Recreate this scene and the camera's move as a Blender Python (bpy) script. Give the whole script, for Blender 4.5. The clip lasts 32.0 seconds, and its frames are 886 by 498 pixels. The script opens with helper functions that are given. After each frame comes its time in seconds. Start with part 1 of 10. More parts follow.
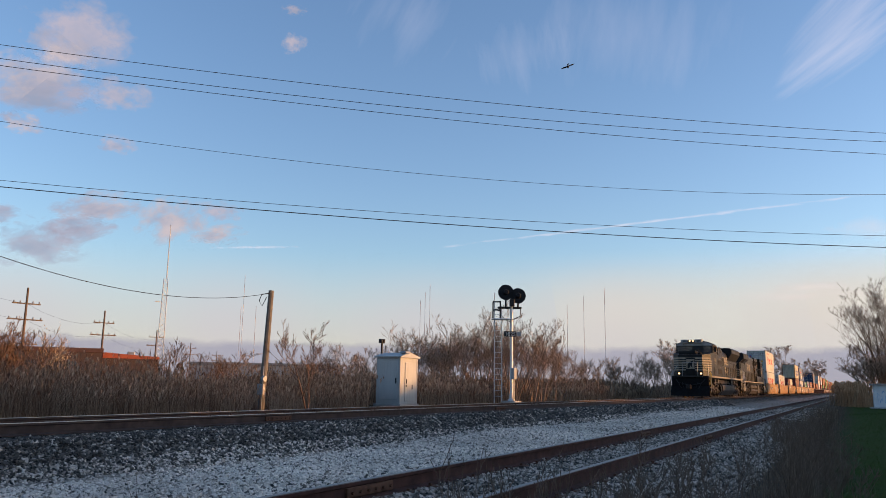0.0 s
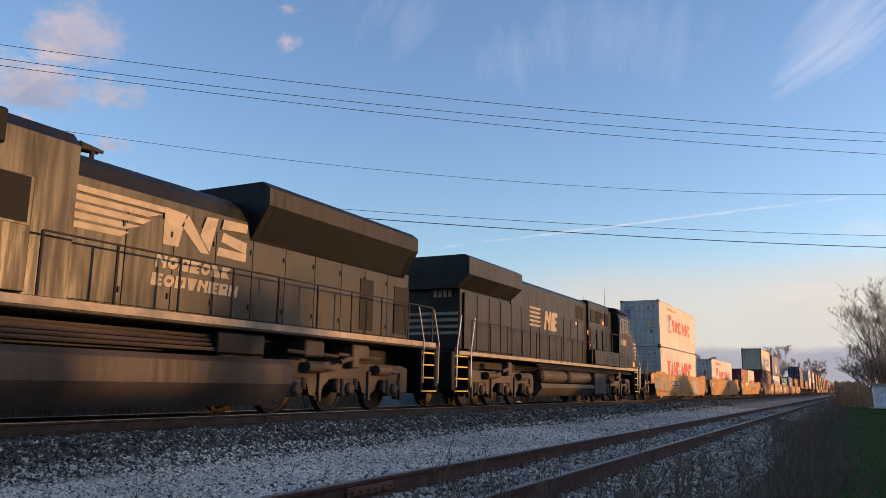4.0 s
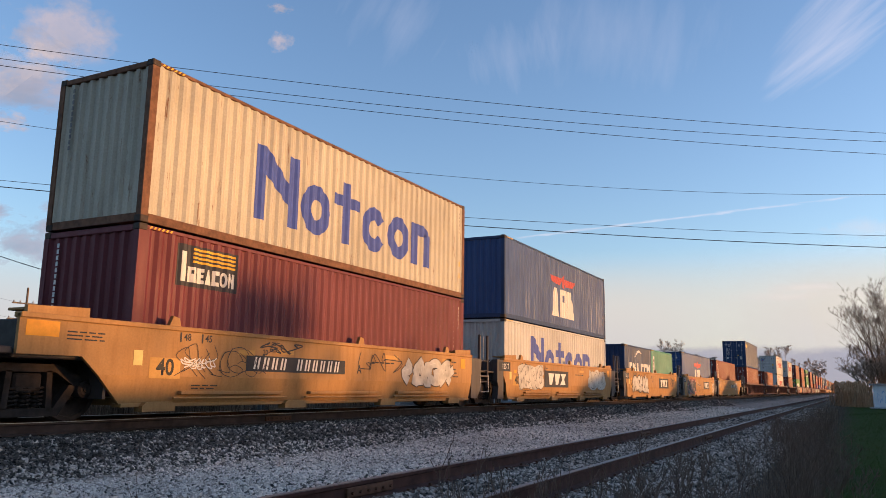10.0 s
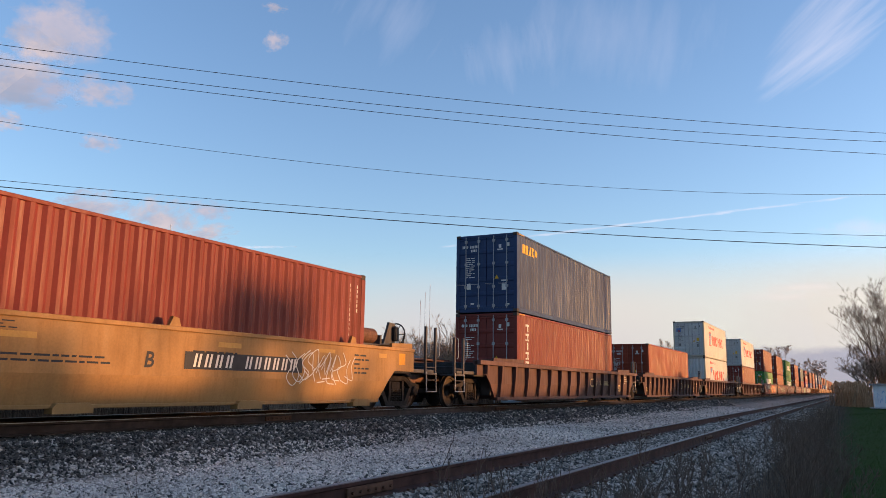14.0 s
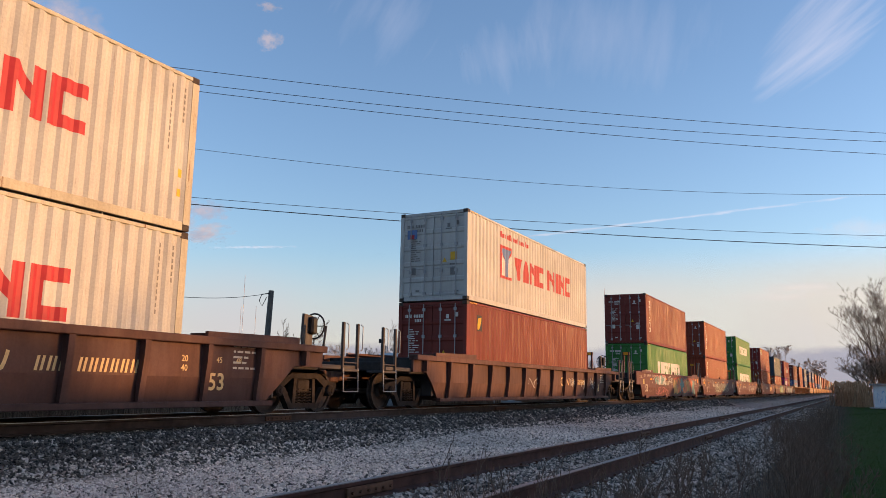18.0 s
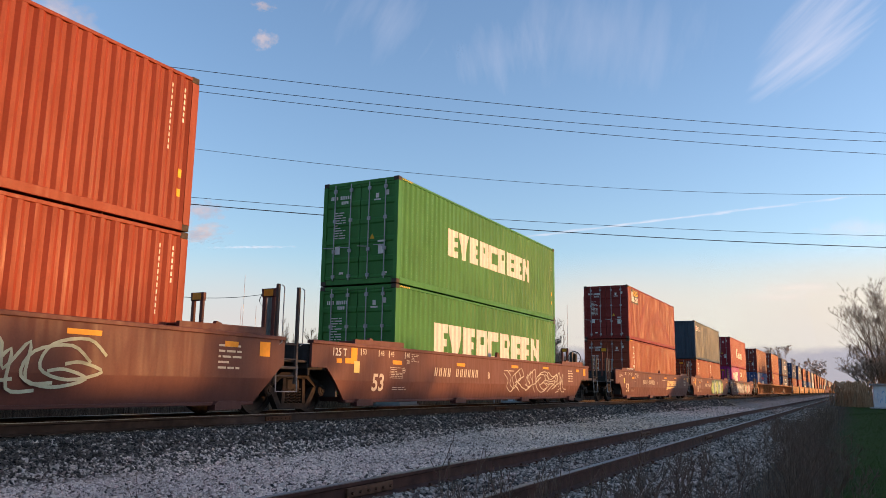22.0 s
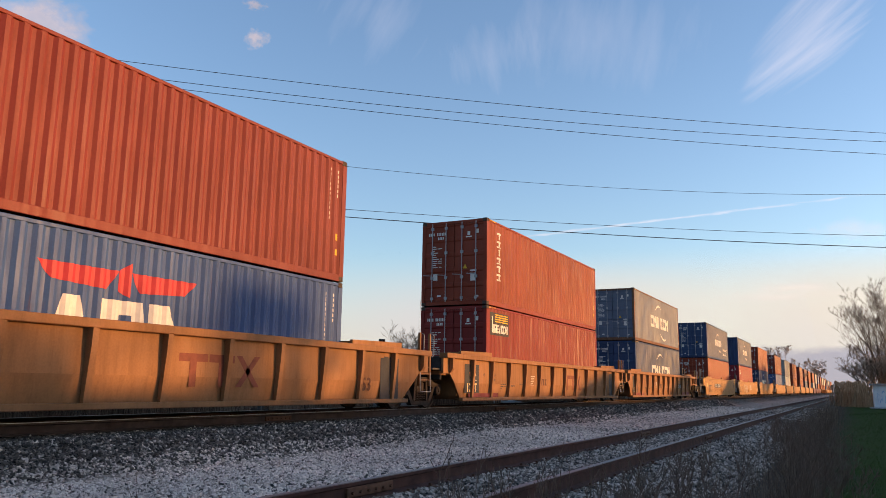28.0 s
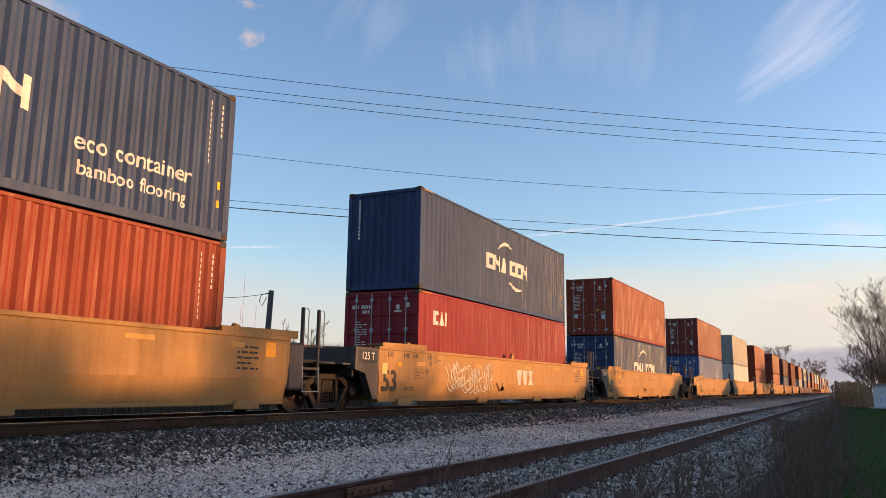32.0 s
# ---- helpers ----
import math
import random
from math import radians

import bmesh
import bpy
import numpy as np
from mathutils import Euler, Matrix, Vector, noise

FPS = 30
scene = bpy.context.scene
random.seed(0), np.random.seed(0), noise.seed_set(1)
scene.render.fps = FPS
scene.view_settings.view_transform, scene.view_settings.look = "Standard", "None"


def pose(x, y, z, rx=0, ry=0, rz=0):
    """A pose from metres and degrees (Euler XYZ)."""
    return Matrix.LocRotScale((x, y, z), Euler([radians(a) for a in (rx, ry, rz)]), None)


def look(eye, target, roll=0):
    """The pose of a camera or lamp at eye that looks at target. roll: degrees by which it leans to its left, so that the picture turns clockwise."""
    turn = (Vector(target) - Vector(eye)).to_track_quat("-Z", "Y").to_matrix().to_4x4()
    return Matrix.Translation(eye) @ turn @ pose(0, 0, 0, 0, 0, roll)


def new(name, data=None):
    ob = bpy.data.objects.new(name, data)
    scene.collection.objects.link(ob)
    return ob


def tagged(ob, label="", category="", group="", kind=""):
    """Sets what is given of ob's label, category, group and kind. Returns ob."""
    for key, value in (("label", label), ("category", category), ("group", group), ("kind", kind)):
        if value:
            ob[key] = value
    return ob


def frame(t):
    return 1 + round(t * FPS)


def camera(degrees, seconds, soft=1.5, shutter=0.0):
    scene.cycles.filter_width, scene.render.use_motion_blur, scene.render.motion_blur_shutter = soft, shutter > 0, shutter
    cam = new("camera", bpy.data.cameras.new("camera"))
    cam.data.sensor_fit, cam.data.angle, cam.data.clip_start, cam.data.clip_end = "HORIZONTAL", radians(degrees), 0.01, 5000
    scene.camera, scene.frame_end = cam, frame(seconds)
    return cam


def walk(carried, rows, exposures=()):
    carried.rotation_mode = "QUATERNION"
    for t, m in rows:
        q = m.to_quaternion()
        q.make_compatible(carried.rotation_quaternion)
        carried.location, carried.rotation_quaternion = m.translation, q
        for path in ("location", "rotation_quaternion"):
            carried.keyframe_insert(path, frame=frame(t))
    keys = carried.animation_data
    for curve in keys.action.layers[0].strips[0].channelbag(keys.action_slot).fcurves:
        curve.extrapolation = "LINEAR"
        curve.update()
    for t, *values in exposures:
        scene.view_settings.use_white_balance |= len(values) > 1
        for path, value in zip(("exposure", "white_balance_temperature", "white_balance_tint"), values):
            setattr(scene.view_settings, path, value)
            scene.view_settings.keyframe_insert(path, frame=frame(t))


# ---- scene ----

# ---------------------------------------------------------------- camera
cam = camera(59.74, 32.0, 0.5)
EYE = Vector((0.0, 0.0, 0.632))
YAW, PITCH = radians(27.732), radians(10.058)
AIM = Vector((math.cos(PITCH) * math.cos(YAW), math.cos(PITCH) * math.sin(YAW), math.sin(PITCH)))
VIEW = look(EYE, EYE + AIM * 10, 0.898)
walk(cam, [(0.0, VIEW), (32.0, VIEW)], [(0.0, 1.27, 6600, 23), (3.0, 1.31, 6600, 23), (6.0, 1.42, 6600, 23), (7.0, 1.18, 6600, 23), (9.0, 1.26, 6600, 23), (10.0, 1.33, 6600, 23), (13.0, 1.44, 6600, 23), (16.5, 1.41, 6600, 23), (18.0, 1.34, 6650, 23), (20.0, 1.44, 6750, 23), (25.0, 1.50, 6950, 23), (32.0, 1.50, 6950, 23)])

# ---------------------------------------------------------------- light
SUN_AZ, SUN_EL = radians(-62.0), radians(4.8)
world = bpy.data.worlds.new("sky")
scene.world = world
world.use_nodes = True
wn, wl = world.node_tree.nodes, world.node_tree.links
sky = wn.new("ShaderNodeTexSky")
sky.sky_type, sky.sun_disc = "NISHITA", False
sky.sun_elevation, sky.sun_rotation = SUN_EL, radians(90) - SUN_AZ
sky.air_density, sky.dust_density, sky.ozone_density = 1.0, 0.55, 2.6
wl.new(sky.outputs[0], wn["Background"].inputs[0])
wn["Background"].inputs[1].default_value = 0.163

sun = new("sun", bpy.data.lights.new("sun", "SUN"))
sun.data.energy, sun.data.angle, sun.data.color = 2.45, radians(1.0), (1.0, 0.54, 0.19)
sun_dir = Vector((math.cos(SUN_EL) * math.cos(SUN_AZ), math.cos(SUN_EL) * math.sin(SUN_AZ), math.sin(SUN_EL)))
sun.matrix_basis = look(sun_dir * 100, (0, 0, 0))

TRACK_Y = 11.592          # centre line of the main track; rail heads at z = 0
SIDING_Y, SIDING_Z = 3.63, -0.30


# ---------------------------------------------------------------- mesh helpers
class Shape:
    """Collects vertices and faces of one mesh."""

    def __init__(self):
        self.v, self.f = [], []

    def add(self, verts, faces):
        n = len(self.v)
        self.v += [tuple(p) for p in verts]
        self.f += [tuple(n + i for i in face) for face in faces]
        return self

    def box(self, x0, x1, y0, y1, z0, z1):
        return self.add([(x, y, z) for x in (x0, x1) for y in (y0, y1) for z in (z0, z1)],
                        [(0, 1, 3, 2), (4, 6, 7, 5), (0, 4, 5, 1), (2, 3, 7, 6), (0, 2, 6, 4), (1, 5, 7, 3)])

    def slab(self, x0, x1, y0, y1, z0, z1, c=0.015):
        """A box with chamfered edges."""
        lo, hi = (x0, y0, z0), (x1, y1, z1)
        v, idx = [], {}
        for i in range(8):
            s = [(i >> k) & 1 for k in range(3)]
            for a in range(3):
                p = [hi[k] if s[k] else lo[k] for k in range(3)]
                for k in range(3):
                    if k != a:
                        p[k] += -c if s[k] else c
                idx[(i, a)] = len(v)
                v.append(p)
        f = []
        for a in range(3):
            b, d = (a + 1) % 3, (a + 2) % 3
            for side in (0, 1):
                q = [(side << a) | (i << b) | (j << d) for i, j in ((0, 0), (1, 0), (1, 1), (0, 1))]
                q = [idx[(i, a)] for i in q]
                f.append(q if side else q[::-1])
            for i in (0, 1):
                for j in (0, 1):
                    p = (i << b) | (j << d)
                    q = p | (1 << a)
                    f.append([idx[(p, b)], idx[(q, b)], idx[(q, d)], idx[(p, d)]])
        for i in range(8):
            f.append([idx[(i, 0)], idx[(i, 1)], idx[(i, 2)]])
        return self.add(v, f)

    def prism(self, poly, axis, a0, a1):
        """Extrude a polygon. axis y: polygon in x, z; axis x: in y, z; axis z: in x, y."""
        n = len(poly)
        put = {"y": lambda p, a: (p[0], a, p[1]), "x": lambda p, a: (a, p[0], p[1]), "z": lambda p, a: (p[0], p[1], a)}[axis]
        v = [put(p, a0) for p in poly] + [put(p, a1) for p in poly]
        f = [tuple(range(n - 1, -1, -1)), tuple(range(n, 2 * n))]
        f += [(i, (i + 1) % n, n + (i + 1) % n, n + i) for i in range(n)]
        return self.add(v, f)

    def tube(self, pts, r, n=8, caps=True):
        """A round bar along points; r: one radius or one a point."""
        pts = [Vector(p) for p in pts]
        rs = r if isinstance(r, (list, tuple)) else [r] * len(pts)
        v, f = [], []
        side = None
        for i, p in enumerate(pts):
            d = (pts[min(i + 1, len(pts) - 1)] - pts[max(i - 1, 0)]).normalized()
            if side is None:
                side = d.cross(Vector((0, 0, 1)) if abs(d.z) < 0.9 else Vector((1, 0, 0))).normalized()
            side = (side - d * side.dot(d)).normalized()
            up = d.cross(side)
            for k in range(n):
                a = 2 * math.pi * k / n
                v.append(p + (side * math.cos(a) + up * math.sin(a)) * rs[i])
        for i in range(len(pts) - 1):
            for k in range(n):
                a, b = i * n + k, i * n + (k + 1) % n
                f.append((a, b, b + n, a + n))
        if caps:
            f += [tuple(range(n - 1, -1, -1)), tuple(range((len(pts) - 1) * n, len(pts) * n))]
        return self.add(v, f)

    def lathe(self, prof, centre, axis="y", n=20):
        """Turn a profile of (along, radius) about an axis through centre."""
        c = Vector(centre)
        v, f = [], []
        for a, r in prof:
            for k in range(n):
                t = 2 * math.pi * k / n
                q = {"y": (r * math.cos(t), a, r * math.sin(t)), "x": (a, r * math.cos(t), r * math.sin(t)),
                     "z": (r * math.cos(t), r * math.sin(t), a)}[axis]
                v.append(c + Vector(q))
        for i in range(len(prof) - 1):
            for k in range(n):
                a, b = i * n + k, i * n + (k + 1) % n
                f.append((a, b, b + n, a + n))
        f += [tuple(range(n - 1, -1, -1)), tuple(range((len(prof) - 1) * n, len(prof) * n))]
        return self.add(v, f)

    def mesh(self, name, smooth=False):
        m = bpy.data.meshes.new(name)
        m.from_pydata(self.v, [], self.f)
        bm = bmesh.new()
        bm.from_mesh(m)
        bmesh.ops.recalc_face_normals(bm, faces=bm.faces)
        bm.to_mesh(m)
        bm.free()
        if smooth:
            m.shade_smooth()
        m.update()
        return m


def part(name, shape, material, parent=None, label="", smooth=False):
    """One mesh object, under a thing or a part. shape: a Shape or a ready mesh."""
    me = shape.mesh(name, smooth) if isinstance(shape, Shape) else shape
    if not me.materials:
        me.materials.append(material)
    ob = new(name, me)
    if material is not None and me.materials[0] != material:
        ob.material_slots[0].link = "OBJECT"
        ob.material_slots[0].material = material
    ob.parent = parent
    return tagged(ob, label, kind="stuff" if name in ("marking", "small_print", "address_line") else "")


def thing(name, label, category, at=(0, 0, 0), group="", kind=""):
    ob = new(name)
    ob.empty_display_size = 0.3
    ob.location = at
    return tagged(ob, label, category, group, kind)


# ---------------------------------------------------------------- materials
def nodes_of(m):
    m.use_nodes = True
    return m.node_tree.nodes, m.node_tree.links, m.node_tree.nodes["Principled BSDF"]


def ramp(n, stops):
    r = n.new("ShaderNodeValToRGB")
    r.color_ramp.elements[0].position, r.color_ramp.elements[0].color = stops[0][0], (*stops[0][1], 1)
    r.color_ramp.elements[1].position, r.color_ramp.elements[1].color = stops[-1][0], (*stops[-1][1], 1)
    for p, c in stops[1:-1]:
        r.color_ramp.elements.new(p).color = (*c, 1)
    return r


def coords(n, l, scale=(1, 1, 1), kind="Object"):
    t, m = n.new("ShaderNodeTexCoord"), n.new("ShaderNodeMapping")
    m.inputs["Scale"].default_value = scale
    l.new(t.outputs[kind], m.inputs[0])
    return m.outputs[0]


def noise_tex(n, l, vec, scale, detail=4.0, rough=0.6):
    t = n.new("ShaderNodeTexNoise")
    t.inputs["Scale"].default_value, t.inputs["Detail"].default_value, t.inputs["Roughness"].default_value = scale, detail, rough
    l.new(vec, t.inputs["Vector"])
    return t.outputs["Fac"]


def mix(n, l, fac, a, b, mode="MIX"):
    m = n.new("ShaderNodeMix")
    m.data_type, m.blend_type = "RGBA", mode
    for k, x in (("Factor", fac), ("A", a), ("B", b)):
        sock = [s for s in m.inputs if s.name == k and (k == "Factor" and s.type == "VALUE" or s.type == "RGBA")][0]
        if isinstance(x, (int, float)):
            sock.default_value = x
        elif isinstance(x, tuple):
            sock.default_value = (*x, 1)
        else:
            l.new(x, sock)
    return [s for s in m.outputs if s.type == "RGBA"][0]


def bump(n, l, p, height, strength=0.3, dist=0.02):
    b = n.new("ShaderNodeBump")
    b.inputs["Strength"].default_value, b.inputs["Distance"].default_value = strength, dist
    l.new(height, b.inputs["Height"])
    l.new(b.outputs[0], p.inputs["Normal"])


def paint(name, col, rough=0.5, fade=0.25, dirt=0.35, rust=0.0, dirt_col=(0.10, 0.075, 0.055), gloss=0.5):
    """Weathered paint on steel: faded patches, run-down dirt streaks, specks of rust; each object a little different."""
    m = bpy.data.materials.new(name)
    n, l, p = nodes_of(m)
    info = n.new("ShaderNodeObjectInfo")
    add = n.new("ShaderNodeVectorMath")
    add.operation = "ADD"
    scl = n.new("ShaderNodeVectorMath")
    scl.operation = "SCALE"
    comb = n.new("ShaderNodeCombineXYZ")
    for k in range(3):
        l.new(info.outputs["Random"], comb.inputs[k])
    l.new(comb.outputs[0], scl.inputs[0])
    scl.inputs["Scale"].default_value = 37.0
    t = n.new("ShaderNodeTexCoord")
    l.new(t.outputs["Object"], add.inputs[0])
    l.new(scl.outputs[0], add.inputs[1])
    stretch = n.new("ShaderNodeMapping")
    stretch.inputs["Scale"].default_value = (5.0, 5.0, 0.45)
    l.new(add.outputs[0], stretch.inputs[0])
    big = noise_tex(n, l, add.outputs[0], 0.55, 3)
    fine = noise_tex(n, l, add.outputs[0], 28.0, 3)
    runs = noise_tex(n, l, stretch.outputs[0], 1.6, 5, 0.65)
    pale = tuple(min(1, c * (1 + fade) + 0.04 * fade) for c in col)
    dark = tuple(c * (1 - fade) for c in col)
    r1 = ramp(n, [(0.3, dark), (0.7, pale)])
    l.new(big, r1.inputs[0])
    r2 = ramp(n, [(0.48, (0, 0, 0)), (0.85, (dirt,) * 3)])
    l.new(runs, r2.inputs[0])
    c = mix(n, l, r2.outputs[0], r1.outputs[0], dirt_col)
    if rust:
        r3 = ramp(n, [(0.60, (0, 0, 0)), (0.68, (rust,) * 3)])
        l.new(noise_tex(n, l, stretch.outputs[0], 2.6, 6, 0.75), r3.inputs[0])
        c = mix(n, l, r3.outputs[0], c, (0.16, 0.055, 0.02))
    r4 = ramp(n, [(0.3, (0.9,) * 3), (0.7, (1.06,) * 3)])
    l.new(fine, r4.inputs[0])
    c = mix(n, l, 1.0, c, r4.outputs[0], "MULTIPLY")
    l.new(c, p.inputs["Base Color"])
    p.inputs["Specular IOR Level"].default_value = gloss
    rr = ramp(n, [(0.3, (rough - 0.12,) * 3), (0.7, (rough + 0.18,) * 3)])
    l.new(runs, rr.inputs[0])
    l.new(rr.outputs[0], p.inputs["Roughness"])
    bump(n, l, p, big, 0.25, 0.03)
    return m


def plain(name, col, rough=0.6, metal=0.0, vary=0.15, scale=6.0, relief=0.1, emit=0.0):
    m = bpy.data.materials.new(name)
    n, l, p = nodes_of(m)
    vec = coords(n, l)
    a = noise_tex(n, l, vec, scale, 5)
    r = ramp(n, [(0.3, tuple(c * (1 - vary) for c in col)), (0.7, tuple(min(1, c * (1 + vary)) for c in col))])
    l.new(a, r.inputs[0])
    l.new(r.outputs[0], p.inputs["Base Color"])
    p.inputs["Roughness"].default_value, p.inputs["Metallic"].default_value = rough, metal
    p.inputs["Specular IOR Level"].default_value = 0.5 if rough < 0.5 else 0.2
    bump(n, l, p, noise_tex(n, l, vec, scale * 8, 3), relief, 0.01)
    if emit:
        p.inputs["Emission Color"].default_value = (*col, 1)
        p.inputs["Emission Strength"].default_value = emit
    return m


def island(name, stops, rough=0.9, hue=None):
    """Colour that differs from piece to piece of one joined mesh."""
    m = bpy.data.materials.new(name)
    n, l, p = nodes_of(m)
    g = n.new("ShaderNodeNewGeometry")
    r = ramp(n, stops)
    l.new(g.outputs["Random Per Island"], r.inputs[0])
    vec = coords(n, l)
    r2 = ramp(n, [(0.3, (0.75,) * 3), (0.7, (1.15,) * 3)])
    l.new(noise_tex(n, l, vec, 25.0, 3), r2.inputs[0])
    c = mix(n, l, 1.0, r.outputs[0], r2.outputs[0], "MULTIPLY")
    r3 = ramp(n, [(0.35, (0.8,) * 3), (0.65, (1.1,) * 3)])
    l.new(noise_tex(n, l, vec, 0.35, 3), r3.inputs[0])
    c = mix(n, l, 1.0, c, r3.outputs[0], "MULTIPLY")
    l.new(c, p.inputs["Base Color"])
    p.inputs["Roughness"].default_value = rough
    p.inputs["Specular IOR Level"].default_value = 0.08
    return m


RUSTY = plain("rusty_steel", (0.13, 0.062, 0.038), 0.75, 0.2, 0.35, 9)
RAILTOP = plain("worn_rail_head", (0.52, 0.51, 0.50), 0.28, 0.95, 0.12, 12)
BLACK = plain("black_steel", (0.022, 0.021, 0.021), 0.55, 0.1, 0.4, 8)
GRIME = plain("grimy_truck_steel", (0.031, 0.023, 0.019), 0.9, 0.0, 0.45, 7, 0.25)
WHEEL = plain("wheel_steel", (0.055, 0.038, 0.03), 0.7, 0.2, 0.35, 6)
GREYM = plain("galvanised_steel", (0.30, 0.30, 0.30), 0.5, 0.4, 0.12, 9)
SILVER = paint("silver_paint", (0.62, 0.62, 0.60), 0.38, 0.1, 0.2)
TIE = plain("creosoted_tie", (0.075, 0.060, 0.050), 0.95, 0, 0.5, 7, 0.5)
GLASS = plain("dark_glass", (0.05, 0.06, 0.07), 0.06, 0.0, 0.05, 2, 0.0)
WHITE = plain("white_lettering", (0.60, 0.57, 0.52), 0.65, 0, 0.08, 9)
YELLOW = plain("yellow_marking", (0.62, 0.34, 0.025), 0.55, 0, 0.12, 9)
DARKMARK = plain("black_marking", (0.03, 0.03, 0.035), 0.6, 0, 0.2, 9)
REDMARK = plain("red_lettering", (0.40, 0.035, 0.04), 0.55, 0, 0.1, 6)
BLUEMARK = plain("blue_lettering", (0.035, 0.07, 0.30), 0.55, 0, 0.15, 6)
CYANMARK = plain("pale_blue_mark", (0.10, 0.32, 0.52), 0.55, 0, 0.1, 6)
BARK = plain("grey_brown_bark", (0.235, 0.17, 0.12), 0.95, 0, 0.3, 12, 0.3)
TWIG = plain("brown_twig", (0.16, 0.11, 0.08), 0.95, 0, 0.3, 12, 0.2)
BUDS = island("buds_and_catkins", [(0.0, (0.22, 0.13, 0.08)), (0.5, (0.27, 0.18, 0.10)), (1.0, (0.28, 0.25, 0.12))])
WIRE = plain("wire", (0.02, 0.02, 0.022), 0.6, 0, 0.1)


# ---------------------------------------------------------------- text and flat markings
TEXTS = {}


def text_mesh(words, size=1.0, shear=0.0, spacing=1.0, bold=0.0):
    key = (words, size, shear, spacing, bold)
    if key not in TEXTS:
        c = bpy.data.curves.new("text", "FONT")
        c.body, c.size, c.shear, c.space_character = words, size, shear, spacing
        c.align_x = "CENTER"
        c.resolution_u = 3
        c.offset = bold * size
        o = bpy.data.objects.new("text", c)
        scene.collection.objects.link(o)
        bpy.context.view_layer.update()
        m = bpy.data.meshes.new_from_object(o.evaluated_get(bpy.context.evaluated_depsgraph_get()))
        bpy.data.objects.remove(o)
        m.transform(Matrix.Rotation(radians(90), 4, "X"))
        TEXTS[key] = m
    return TEXTS[key]


def lettering(parent, words, x, y, z, size, material, shear=0.0, end=False, name="lettering", wide=1.0, bold=0.012):
    """Words on a side that faces -y, or on an end that faces -x."""
    ob = part(name, text_mesh(words, size, shear, 1.0, bold), material, parent)
    ob.matrix_basis = pose(x, y, z, 0, 0, -90 if end else 0) @ Matrix.Diagonal((wide, 1, 1, 1))
    return ob


def sheet(polys, y):
    """Flat shapes on a side that faces -y: polygons of x, z."""
    s = Shape()
    for p in polys:
        s.add([(a, y, b) for a, b in p], [tuple(range(len(p)))])
    return s


def rects(items):
    return [[(a, c), (b, c), (b, d), (a, d)] for a, b, c, d in items]


def small_print(x0, x1, z0, z1, rows, seed):
    """Rows of unreadable print as little bars."""
    r = random.Random(seed)
    out = []
    h = (z1 - z0) / rows
    for i in range(rows):
        x = x0
        while x < x1 - 0.05:
            w = min(r.uniform(0.06, 0.28), x1 - x)
            out.append((x, x + w, z0 + i * h + 0.28 * h, z0 + (i + 1) * h - 0.34 * h))
            x += w + 0.04
        if r.random() < 0.4:
            out = out[:-1]
    return out


def ring(cx, cz, rx, rz, b, gap=0.0):
    """A rounded band, closed or open to the right, in short pieces."""
    out, n = [], 14
    t0, t1 = gap * 0.6, 2 * math.pi - gap * 0.6
    pt = lambda t, k: (cx + (rx - b * k) * math.cos(t), cz + (rz - b * k) * math.sin(t))
    for i in range(n):
        p, q = t0 + (t1 - t0) * i / n, t0 + (t1 - t0) * (i + 1) / n
        out.append([pt(p, 0), pt(q, 0), pt(q, 1), pt(p, 1)])
    return out


